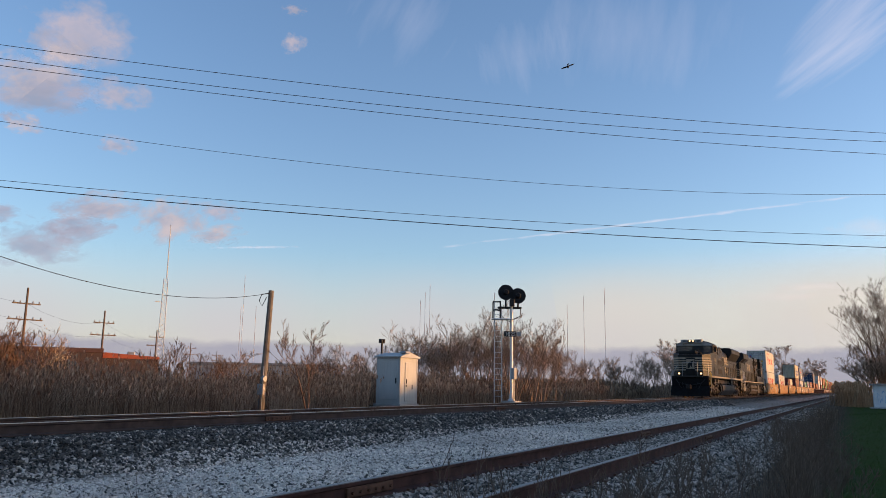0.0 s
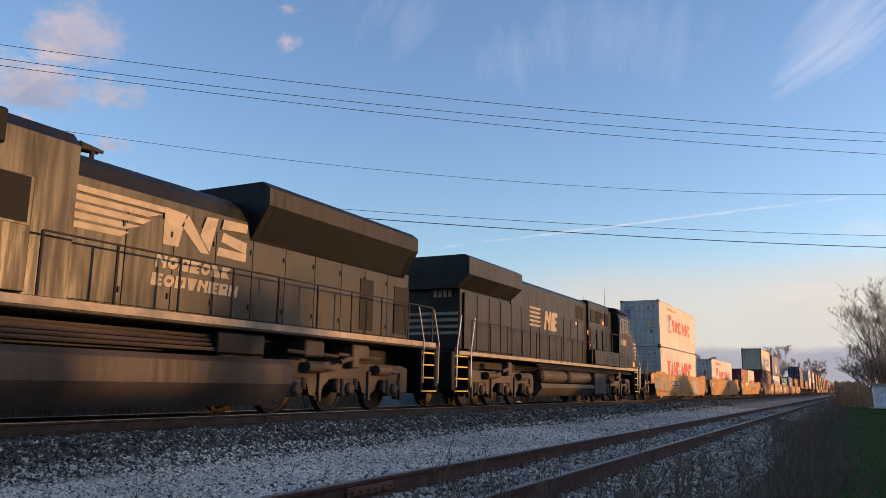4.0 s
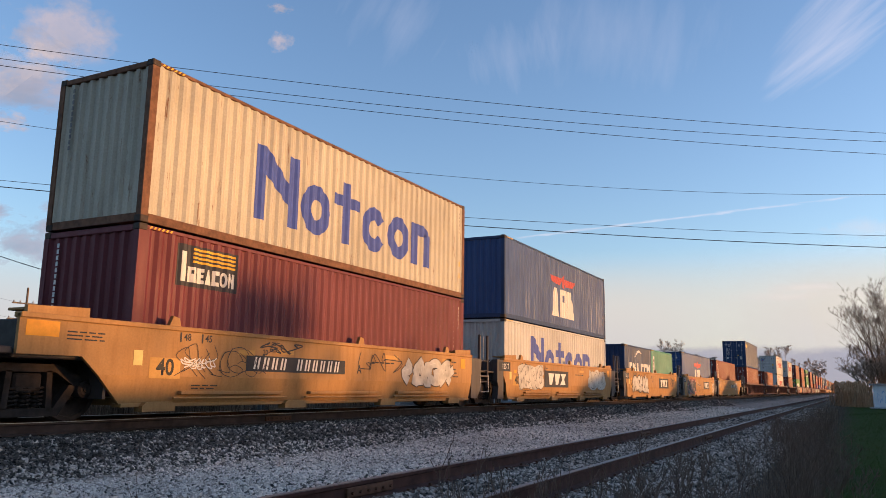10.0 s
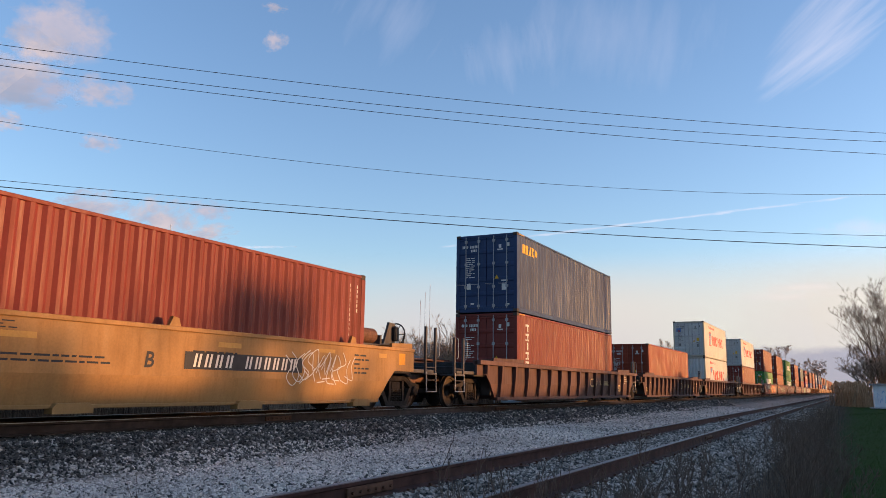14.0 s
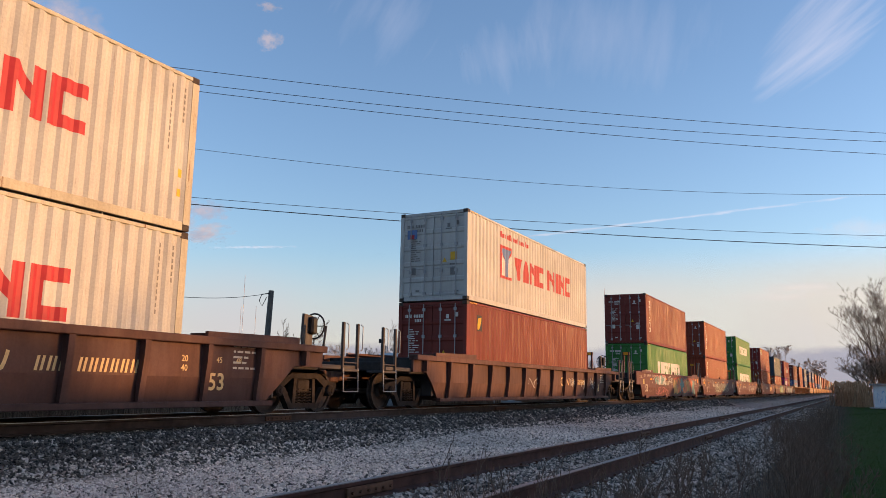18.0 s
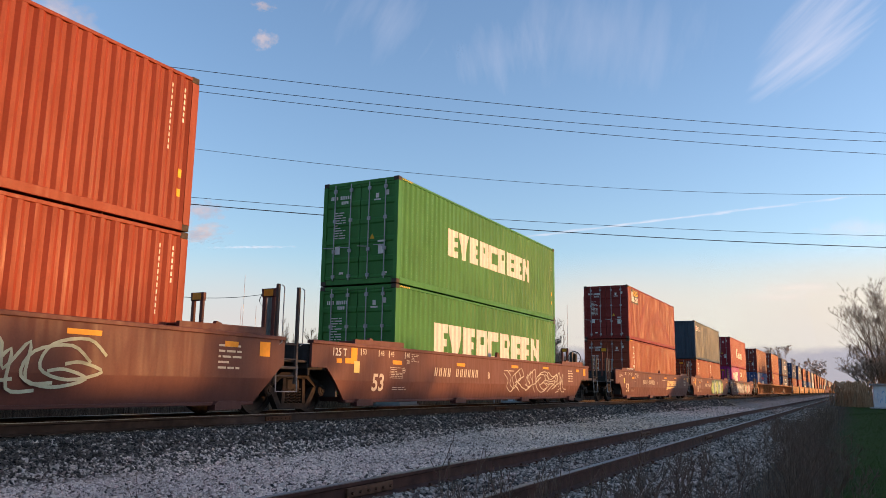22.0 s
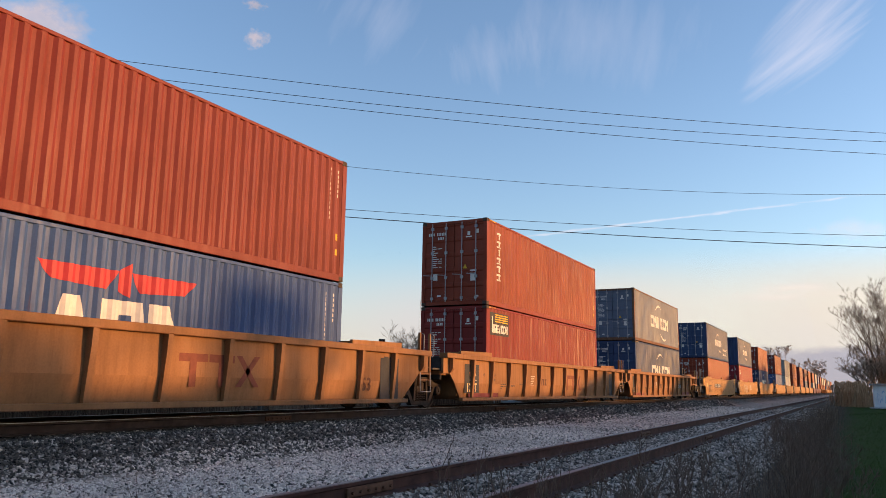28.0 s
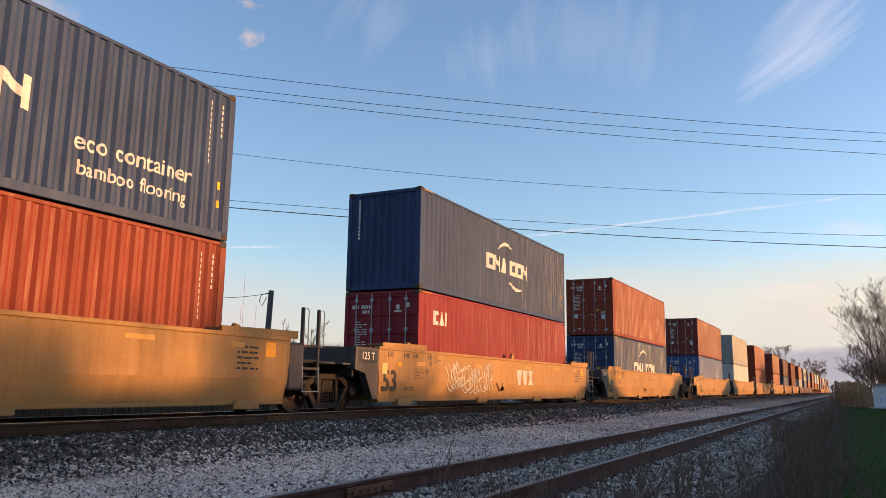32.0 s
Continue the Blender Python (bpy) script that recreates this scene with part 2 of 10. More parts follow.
def block_word(word, x, z, w, h, slant=0.0):
    """A brand name as plain letter-sized shapes: one block a letter, notched or parted, not lettered."""
    n = len(word)
    wide = sum(0.55 if c in " I" else 1.25 if c in "MW" else 1.0 for c in word)
    u = w / wide
    out, cx = [], x
    for c in word:
        a = u * (0.55 if c in " I" else 1.25 if c in "MW" else 1.0)
        x0, x1, b = cx + 0.05 * u, cx + a - 0.05 * u, 0.28 * u
        low = h * 0.74
        if c == " ":
            pass
        elif c in "YV":
            out.append([(x0 + a * 0.28, z), (x1 - a * 0.28, z), (x1, z + h), (x0, z + h)])
        elif c in "A":
            out.append([(x0, z), (x1, z), (x1 - a * 0.3, z + h), (x0 + a * 0.3, z + h)])
        elif c in "OQaosec":
            hh = h if c.isupper() else low
            out += ring((x0 + x1) / 2, z + hh / 2, (x1 - x0) / 2, hh / 2, b, 0.0 if c in "OQao" else 0.9)
        elif c in "tn":
            out += rects([(x0 + (b if c == "t" else 0), x0 + (2 * b if c == "t" else b), z, z + (h * 0.95 if c == "t" else low))])
            if c == "t":
                out += rects([(x0, x0 + b, z + low - b * 0.8, z + low), (x0 + 2 * b, x1, z + low - b * 0.8, z + low)])
            else:
                out += rects([(x1 - b, x1, z, z + low * 0.8)])
                out.append([(x0 + b, z + low * 0.72), (x1 - b, z + low * 0.72), (x1 - b * 0.2, z + low * 0.82), (x1 - b, z + low), (x0 + b, z + low)])
        elif c == "T":
            out.append([(x0 + a * 0.26, z), (x1 - a * 0.26, z), (x1, z + h), (x0, z + h)])
        elif c == "X":
            out.append([(x0, z), (x1, z), (x0 + a * 0.60, z + h * 0.5), (x0 + a * 0.32, z + h * 0.5)])
            out.append([(x0 + a * 0.32, z + h * 0.5), (x0 + a * 0.60, z + h * 0.5), (x1, z + h), (x0, z + h)])
        elif c == "L":
            out.append([(x0, z), (x1, z), (x1, z + h * 0.22), (x0 + a * 0.42, z + h), (x0, z + h)])
        elif c == "K":
            out.append([(x0, z), (x1, z), (x0 + a * 0.5, z + h * 0.5), (x0, z + h * 0.5)])
            out.append([(x0, z + h * 0.5), (x0 + a * 0.5, z + h * 0.5), (x1, z + h), (x0, z + h)])
        elif c in "EFS":
            out += rects([(x0, x0 + a * 0.62, z, z + h)])
            out += rects([(x0 + a * 0.62, x1, z, z + h * 0.24), (x0 + a * 0.62, x1 - a * 0.06, z + h * 0.40, z + h * 0.60), (x0 + a * 0.62, x1, z + h * 0.76, z + h)])
        elif c in "RPBD":
            out += rects([(x0, x0 + a * 0.38, z, z + h), (x0 + a * 0.38, x1 - a * 0.26, z + h * 0.80, z + h), (x0 + a * 0.38, x1 - a * 0.26, z, z + h * 0.56)])
            out.append([(x1 - a * 0.26, z), (x1, z), (x1 - a * 0.06, z + h * 0.5), (x1, z + h * 0.7), (x1 - a * 0.08, z + h), (x1 - a * 0.26, z + h)])
        elif c in "NMHW":
            out += rects([(x0, x0 + b, z, z + h), (x1 - b, x1, z, z + h)])
            out.append([(x0 + b, z + h * 0.62), (x1 - b, z + h * 0.3), (x1 - b, z + h * 0.6), (x0 + b, z + h)])
        elif c in "I":
            out += rects([(x0, x1, z, z + h)])
        elif c in "CG":
            out += rects([(x0, x0 + b * 1.1, z, z + h), (x0 + b * 1.1, x1, z, z + h * 0.26), (x0 + b * 1.1, x1, z + h * 0.72, z + h)])
        else:
            out += rects([(x0, x0 + b, z, z + h), (x1 - b, x1, z + 0.02, z + h), (x0 + b, x1 - b, z + h * 0.7, z + h), (x0 + b, x1 - b, z, z + h * 0.3)])
        cx += a
    return [[(px + (pz - z) * slant, pz) for px, pz in p] for p in out]


def ribbon(points, w, y):
    """A brushed line of width w on a side that faces -y."""
    s = Shape()
    n = len(points)
    v = []
    for i, (a, b) in enumerate(points):
        p, q = points[max(i - 1, 0)], points[min(i + 1, n - 1)]
        dx, dz = q[0] - p[0], q[1] - p[1]
        k = w / 2 / max(1e-6, math.hypot(dx, dz))
        h = y - 0.00006 * (i % 40)
        v += [(a - dz * k, h, b + dx * k), (a + dz * k, h, b - dx * k)]
    return s.add(v, [(2 * i, 2 * i + 1, 2 * i + 3, 2 * i + 2) for i in range(n - 1)])


def smooth_line(pts, k=5, closed=False):
    out, n = [], len(pts)
    for i in range(n if closed else n - 1):
        p0, p1, p2, p3 = (pts[(i - 1) % n] if closed or i else pts[0], pts[i], pts[(i + 1) % n],
                          pts[(i + 2) % n] if closed or i + 2 < n else pts[-1])
        for j in range(k):
            t = j / k
            out.append(tuple(0.5 * (2 * p1[a] + (p2[a] - p0[a]) * t + (2 * p0[a] - 5 * p1[a] + 4 * p2[a] - p3[a]) * t * t
                                    + (3 * p1[a] - p0[a] - 3 * p2[a] + p3[a]) * t ** 3) for a in (0, 1)))
    return out + ([] if closed else [pts[-1]])


# bent, forked and hooked bars of sprayed shapes in a unit cell
SPRAY = (
    (((0.0, 0.30), (0.30, 0.98), (0.42, 0.30), (0.70, 0.92), (0.62, 0.10), (1.0, 0.02)), ((0.10, 0.02), (0.46, 0.10))),
    (((0.92, 0.60), (0.62, 0.98), (0.16, 0.86), (0.06, 0.30), (0.50, 0.02), (0.98, 0.26), (0.66, 0.50), (0.40, 0.36)),),
    (((0.0, 0.04), (0.40, 0.36), (0.10, 0.70), (0.56, 1.0), (0.60, 0.40), (1.0, 0.70)), ((0.60, 0.30), (0.78, 0.0))),
    (((0.04, 0.92), (0.34, 0.62), (0.20, 0.22), (0.52, 0.0), (0.74, 0.34), (0.60, 0.70), (0.98, 1.0)), ((0.74, 0.34), (1.02, 0.16))),
    (((0.96, 0.86), (0.46, 0.64), (0.06, 0.96), (0.14, 0.46), (0.72, 0.40), (0.20, 0.04)), ((0.60, 0.14), (1.0, 0.30))),
    (((0.30, 0.0), (0.04, 0.44), (0.44, 0.60), (0.28, 1.0)), ((0.50, 0.16), (0.94, 0.06), (0.80, 0.56), (1.0, 0.94))))


def bar_stroke(pts, w, y):
    """One broad sprayed bar along a bent line, coming forward a hair as it goes where it crosses itself."""
    line = smooth_line(pts, 4)
    s = ribbon(line, w, y)
    s.v = [(p[0], y - 0.00006 * (k // 2), p[2]) for k, p in enumerate(s.v)]
    return s


def graffiti(parent, x0, x1, z0, z1, y, letters, fills, line, seed, w=0.035, name="graffiti", filled=True, backing=None):
    """Spray-painted broad bent bars side by side, overlapping, with outline, shine and a cloud behind."""
    r = random.Random(seed)
    step, tall = (x1 - x0) / letters, z1 - z0
    if filled and backing:
        cloud = [(x0 + (x1 - x0) * k / 6, z0 + tall * r.uniform(0.44, 0.58)) for k in range(7)]
        part(name, ribbon(smooth_line(cloud, 4), tall * 0.82, y + 0.002), backing, parent, "sprayed graffiti background")
    order = list(range(len(SPRAY)))
    r.shuffle(order)
    core = min(0.40 * step, 0.28 * tall)
    for i in range(letters):
        form = SPRAY[order[i % len(order)]]
        lean, up, high = r.uniform(-0.14, 0.2), r.uniform(0.0, 0.08), r.uniform(0.84, 0.94)
        pad = core / 2 + w
        def place(u, v):
            return (x0 + step * (i - 0.12 + 1.24 * u + lean * (v - 0.5)), z0 + pad + (tall - 2 * pad) * min(1.0, max(0.0, up + v * high)))
        lines = [[place(u + r.uniform(-0.05, 0.05), v + r.uniform(-0.05, 0.05)) for u, v in pts] for pts in form]
        lift = y - 0.00011 * (i % 2)
        if not filled:
            for pts in lines:
                for off in (-0.42, 0.42):
                    part(name, ribbon(smooth_line([(a + core * off, b + core * off * 0.4) for a, b in pts], 4), w, lift - 0.003 * (off > 0)), line, parent, "spray-painted graffiti outline")
            continue
        for k, pts in enumerate(lines):
            part(name, bar_stroke(pts, core + 2 * w, lift - 0.0003 * k), line, parent, "spray-painted graffiti outline")
            part(name, bar_stroke(pts, core, lift - 0.0024 - 0.0003 * k), fills[i % len(fills)], parent, "spray-painted graffiti shape")
        (a, b), (c, d) = lines[0][1], lines[0][2]
        part(name, ribbon([(a - core * 0.2, b + core * 0.1), (c - core * 0.2, d + core * 0.1)], w * 0.5, lift - 0.0052), WHITE, parent, "thin sprayed shine stroke")


def tag_scrawl(parent, x0, x1, z0, z1, y, material, seed, w=0.025, strokes=4):
    r = random.Random(seed)
    pts = []
    for i in range(strokes):
        a = x0 + (x1 - x0) * i / strokes
        b = a + (x1 - x0) / strokes * 1.1
        pts += [(r.uniform(a, b), r.uniform(z0, z1)) for _ in range(5)]
    part("graffiti", ribbon(smooth_line(pts, 4), w, y), material, parent, "sprayed graffiti scrawl")


# ---------------------------------------------------------------- containers
PITCH_C, DEEP = 0.278, 0.034


def profile(length):
    """Break points (x, recess) of a corrugated side between the corner posts."""
    a, b = 0.16, length - 0.16
    n = round((b - a) / PITCH_C)
    p = (b - a) / n
    out = [(a, 0.0)]
    for i in range(n):
        x = a + i * p
        out += [(x + p * 0.26, 0.0), (x + p * 0.50, DEEP), (x + p * 0.75, DEEP), (x + p, 0.0)]
    return out


def recess(prof, x):
    lo, hi = 0, len(prof) - 1
    if x <= prof[0][0] or x >= prof[-1][0]:
        return 0.0
    while hi - lo > 1:
        m = (lo + hi) // 2
        if prof[m][0] <= x:
            lo = m
        else:
            hi = m
    (a, p), (b, q) = prof[lo], prof[hi]
    return p + (q - p) * (x - a) / max(1e-9, b - a)


def clip(poly, x, keep_right):
    out = []
    for i, p in enumerate(poly):
        q = poly[(i + 1) % len(poly)]
        pin, qin = (p[0] >= x, q[0] >= x) if keep_right else (p[0] <= x, q[0] <= x)
        if pin:
            out.append(p)
        if pin != qin:
            t = (x - p[0]) / (q[0] - p[0])
            out.append((x, p[1] + (q[1] - p[1]) * t))
    return out


def on_corrugation(polys, length, lift=0.004):
    """Paint shapes that follow the corrugated side facing -y; x from the container's forward end."""
    prof = profile(length)
    xs = [p[0] for p in prof]
    s = Shape()
    for poly in polys:
        lo, hi = min(p[0] for p in poly), max(p[0] for p in poly)
        cuts = [x for x in xs if lo < x < hi]
        edges = [lo] + cuts + [hi]
        for a, b in zip(edges, edges[1:]):
            q = clip(clip(poly, a, True), b, False)
            if len(q) > 2:
                s.add([(x, -1.213 - lift + recess(prof, min(max(x, a + 1e-6), b - 1e-6)), z) for x, z in q], [tuple(range(len(q)))])
    return s


MESHES = {}


def cached(key, build):
    if key not in MESHES:
        MESHES[key] = build()
    return MESHES[key]


def side_mesh(length, h, sign):
    s = Shape()
    prof = profile(length)
    z0, z1 = 0.155, h - 0.075
    v = []
    for x, d in prof:
        y = sign * (1.213 - d)
        v += [(x, y, z0), (x, y, z1)]
    n = len(prof)
    s.add(v, [(2 * i, 2 * i + 2, 2 * i + 3, 2 * i + 1) for i in range(n - 1)])
    return s.mesh("side_panel")


def roof_mesh(length, h):
    s = Shape()
    n = int((length - 0.5) / 0.42)
    v = []
    xs = []
    for i in range(n):
        x = 0.25 + (length - 0.5) * i / n
        w = (length - 0.5) / n
        xs += [(x, 0.0), (x + w * 0.4, 0.0), (x + w * 0.5, 0.018), (x + w * 0.9, 0.018)]
    xs.append((length - 0.25, 0.0))
    for x, d in [(0.0, 0.0)] + xs + [(length, 0.0)]:
        v += [(x, -1.15, h - 0.035 + d), (x, 1.15, h - 0.035 + d)]
    m = len(v) // 2
    s.add(v, [(2 * i, 2 * i + 2, 2 * i + 3, 2 * i + 1) for i in range(m - 1)])
    return s.mesh("roof_panel")


def end_mesh(h):
    """The blind end: upright corrugations."""
    s = Shape()
    v = []
    n = 9
    w = 2.18 / n
    for i in range(n):
        y = -1.09 + i * w
        for q, d in ((0.0, 0.0), (0.28, 0.0), (0.5, 0.045), (0.78, 0.045)):
            v += [(0.02 + d, y + q * w, 0.16), (0.02 + d, y + q * w, h - 0.1)]
    v += [(0.02, 1.09, 0.16), (0.02, 1.09, h - 0.1)]
    m = len(v) // 2
    s.add(v, [(2 * i, 2 * i + 2, 2 * i + 3, 2 * i + 1) for i in range(m - 1)])
    return s.mesh("end_panel")


def door_mesh(h, flip):
    """One leaf, with its horizontal pressings: one folded sheet."""
    y0, y1 = (-1.10, -0.012) if flip else (0.012, 1.10)
    z0, z1 = 0.17, h - 0.13
    pts = [(0.075, z0), (0.016, z0)]
    k = 5
    for i in range(k):
        a, b = z0 + (z1 - z0) * i / k, z0 + (z1 - z0) * (i + 1) / k
        pts += [(0.016, a + 0.05), (0.040, a + 0.09), (0.040, b - 0.09), (0.016, b - 0.05)]
    pts += [(0.016, z1), (0.075, z1)]
    return Shape().prism(pts, "y", y0, y1).mesh("door")


def bar_mesh(h, y):
    s = Shape()
    s.tube([(-0.012, y, 0.13), (-0.012, y, h - 0.08)], 0.017, 6)
    for z in (0.2, 0.9, 1.75, h - 0.3):
        s.box(-0.02, 0.02, y - 0.05, y + 0.05, z, z + 0.09)
    s.tube([(-0.03, y, 1.02), (-0.03, y + 0.33, 1.05)], 0.012, 5)
    return s.mesh("locking_bar")


def frame_mesh(length, h, kind):
    s = Shape()
    if kind == "bottom_rail":
        s.slab(0.16, length - 0.16, -1.219, -1.16, 0.004, 0.16, 0.008)
        s.slab(0.16, length - 0.16, 1.16, 1.219, 0.004, 0.16, 0.008)
        for i in range(int(length / 0.6)):
            s.box(0.3 + i * 0.6, 0.36 + i * 0.6, -1.16, 1.16, 0.03, 0.15)
        s.box(0.02, 0.14, -1.06, 1.06, 0.02, 0.16).box(length - 0.14, length - 0.02, -1.06, 1.06, 0.02, 0.16)
    elif kind == "top_rail":
        s.slab(0.16, length - 0.16, -1.219, -1.16, h - 0.085, h - 0.02, 0.008)
        s.slab(0.16, length - 0.16, 1.16, 1.219, h - 0.085, h - 0.02, 0.008)
        s.slab(0.0, 0.12, -1.06, 1.06, h - 0.125, h - 0.02, 0.01).slab(length - 0.12, length, -1.06, 1.06, h - 0.125, h - 0.02, 0.01)
    elif kind == "corner_post":
        s.prism([(0.0, 0.0), (0.155, 0.0), (0.155, 0.05), (0.06, 0.06), (0.06, 0.12), (0.0, 0.12)], "z", 0.118, h - 0.118)
    elif kind == "corner_casting":
        s.slab(-0.002, 0.176, -0.002, 0.160, 0.0, 0.118, 0.012)
    return s.mesh(kind)


CONTAINERS = []   # (object, position in the train)
RAND = random.Random(11)


def container(label, col, s_front, z, length=12.192, h=2.896, doors=True, rails=None, group="containers on the train", detail=2, posts=None):
    """A shipping container whose forward end looks down the line; x from its forward end."""
    ob = thing("shipping_container", label, "container", group=group)
    rails, posts = rails or col, posts or rails or col
    part("side_panel", cached(("side", length, h, -1), lambda: side_mesh(length, h, -1)), col, ob)
    part("side_panel", cached(("side", length, h, 1), lambda: side_mesh(length, h, 1)), col, ob)
    part("roof_panel", cached(("roof", length, h), lambda: roof_mesh(length, h)), col, ob)
    part("bottom_rail", cached(("br", length), lambda: frame_mesh(length, h, "bottom_rail")), rails, ob)
    part("top_rail", cached(("tr", length, h), lambda: frame_mesh(length, h, "top_rail")), rails, ob)
    far = part("end_panel", cached(("end", h), lambda: end_mesh(h)), col, ob)
    far.matrix_basis = pose(length, 0, 0, 0, 0, 180)
    for mx in (0, 1):
        for my in (0, 1):
            m = Matrix.Translation((length * mx, 1.219 * (2 * my - 1), 0)) @ Matrix.Diagonal((1 - 2 * mx, 1 - 2 * my, 1, 1))
            if detail > 0:
                p = part("corner_post", cached(("post", h, mx != my), lambda: flipped(frame_mesh(length, h, "corner_post"), mx != my)), posts, ob)
                p.matrix_basis = Matrix.Translation(m.translation) @ (pose(0, 0, 0, 0, 0, 180) if mx else Matrix()) if mx == my else \
                    Matrix.Translation(m.translation) @ (pose(0, 0, 0, 0, 0, 180) if mx else Matrix())
            if detail > 1:
                for zz in (0.0, h - 0.118):
                    c = part("corner_casting", cached(("cast", mx != my), lambda: flipped(frame_mesh(length, h, "corner_casting"), mx != my)), CASTING, ob)
                    c.matrix_basis = Matrix.Translation(m.translation + Vector((0, 0, zz))) @ (pose(0, 0, 0, 0, 0, 180) if mx else Matrix())
    if doors:
        for flip in (True, False):
            d = part("door", cached(("door", h, flip), lambda: door_mesh(h, flip)), col, ob)
            if detail > 0:
                for y in ((-0.82, -0.30) if flip else (0.30, 0.82)):
                    part("locking_bar", cached(("bar", h, y), lambda: bar_mesh(h, y)), GREYM if detail > 1 else col, d)
        if detail > 1:
            pr = [(a, b, c, d) for a, b, c, d in small_print(-0.82, -0.46, h - 1.62, h - 0.84, 11, RAND.random())]
            pr += [(-0.97 + i * 0.062, -0.93 + i * 0.062, h - 0.50, h - 0.40) for i in range(11) if i not in (4,)]
            pr += [(-0.62 + i * 0.062, -0.58 + i * 0.062, h - 0.64, h - 0.55) for i in range(4)] + [(0.44, 0.66, h - 0.62, h - 0.58), (0.50, 0.60, h - 0.55, h - 0.42), (0.80, 0.92, h - 0.5, h - 0.36)]
            pr += [(0.62, 0.82, 0.80, 1.06), (-0.78, -0.62, 0.86, 1.08), (0.60, 0.84, 1.12, 1.17), (-0.62, -0.48, 0.30, 0.36), (0.78, 0.92, 0.26, 0.31)]
            q = sheet(rects(pr), 0.0).mesh("marking")
            q.transform(Matrix.Translation((0.006, 0, 0)) @ Matrix.Rotation(radians(-90), 4, "Z"))
            part("marking", q, PALEMARK if label.startswith(("white", "pale")) else WHITE, ob)
            tri = sheet([[(0.34, 1.22), (0.50, 1.22), (0.42, 1.37)]], 0.0).mesh("marking")
            tri.transform(Matrix.Translation((0.005, 0, 0)) @ Matrix.Rotation(radians(-90), 4, "Z"))
            part("warning_sticker", tri, YELLOW, ob, "yellow warning triangle")
    else:
        part("end_panel", cached(("end", h), lambda: end_mesh(h)), col, ob)
        if detail > 1:
            q = sheet(rects([(-0.86, -0.80, h - 0.3 - i * 0.11, h - 0.3 - i * 0.11 + 0.08) for i in range(11)]), 0.0).mesh("marking")
            q.transform(Matrix.Translation((0.012, 0, 0)) @ Matrix.Rotation(radians(-90), 4, "Z"))
            part("marking", q, PALEMARK if label.startswith(("white", "pale")) else WHITE, ob)
    if detail > 1:
        # upright code at the rear of the side, hazard hatch at the forward top corner
        pr = [(length - 0.62 + 0.30 * k, length - 0.575 + 0.30 * k, h - 0.35 - i * 0.115, h - 0.35 - i * 0.115 + 0.075) for k in (0, 1) for i in range(11 if k == 0 else 6)]
        part("marking", on_corrugation(rects(pr), length), PALEMARK if label.startswith(("white", "pale")) else WHITE, ob)
        hz = [(length - 0.34, length - 0.24, 0.95, 1.10), (length - 0.34, length - 0.24, 0.60, 0.74)]
        for one in hz:
            part("warning_sticker", on_corrugation(rects([one]), length), YELLOW, ob, "yellow warning sticker")
        st = [[(0.2 + i * 0.09, h - 0.075), (0.24 + i * 0.09, h - 0.075), (0.28 + i * 0.09, h - 0.03), (0.24 + i * 0.09, h - 0.03)] for i in range(6)]
        part("hazard_stripe", sheet(st, -1.223), YELLOW, ob)
    ob.location = (s_front, TRACK_Y, z)
    CONTAINERS.append((ob, s_front, z))
    return ob


def flipped(mesh, yes):
    if yes:
        mesh.transform(Matrix.Diagonal((1, -1, 1, 1)))
        mesh.flip_normals()
    return mesh


# ---------------------------------------------------------------- well cars
WHEELSETS = []      # (object, kind)
ROLLING = []        # (object, position in the train)


def wheelset_mesh(r):
    s = Shape()
    s.tube([(0, -1.05, 0), (0, 1.05, 0)], 0.075, 10)
    for sg in (-1, 1):
        prof = [(0.66, 0.12), (0.67, r * 0.55), (0.665, r - 0.07), (0.655, r + 0.025), (0.69, r + 0.025), (0.70, r), (0.79, r - 0.006), (0.79, r - 0.07),
                (0.755, r * 0.82), (0.735, r * 0.45), (0.80, 0.14), (0.80, 0.0)]
        s.lathe([(sg * a, b) for a, b in prof], (0, 0, 0), "y", 28)
    return s.mesh("wheelset", False)


def side_frame_mesh():
    """Cast side frame of a freight truck with its two windows and bearing pedestals."""
    s = Shape()
    outer = [(-1.16, 0.50), (-1.16, 0.66), (-0.75, 0.72), (-0.42, 0.86), (0.42, 0.86), (0.75, 0.72), (1.16, 0.66), (1.16, 0.50), (0.80, 0.44), (0.45, 0.14), (-0.45, 0.14), (-0.80, 0.44)]
    s.prism([(-1.16, 0.52), (-0.78, 0.52), (-0.42, 0.74), (0.42, 0.74), (0.78, 0.52), (1.16, 0.52), (1.16, 0.66), (0.75, 0.72), (0.42, 0.86), (-0.42, 0.86), (-0.75, 0.72), (-1.16, 0.66)], "y", -0.07, 0.07)
    s.prism([(-0.80, 0.54), (-0.50, 0.10), (0.50, 0.10), (0.80, 0.54), (0.66, 0.56), (0.42, 0.22), (-0.42, 0.22), (-0.66, 0.56)], "y", -0.07, 0.07)
    for a in (-1, 1):
        s.prism([(a * 0.30, 0.20), (a * 0.40, 0.20), (a * 0.36, 0.76), (a * 0.27, 0.76)], "y", -0.07, 0.07)
        s.lathe([(-0.16, 0.0), (-0.16, 0.09), (-0.13, 0.125), (0.05, 0.135)], (a * 0.89, 0, 0.49), "y", 14)
        s.lathe([(-0.175, 0.0), (-0.175, 0.045), (-0.15, 0.05)], (a * 0.89, 0, 0.49), "y", 8)
    return s.mesh("side_frame")


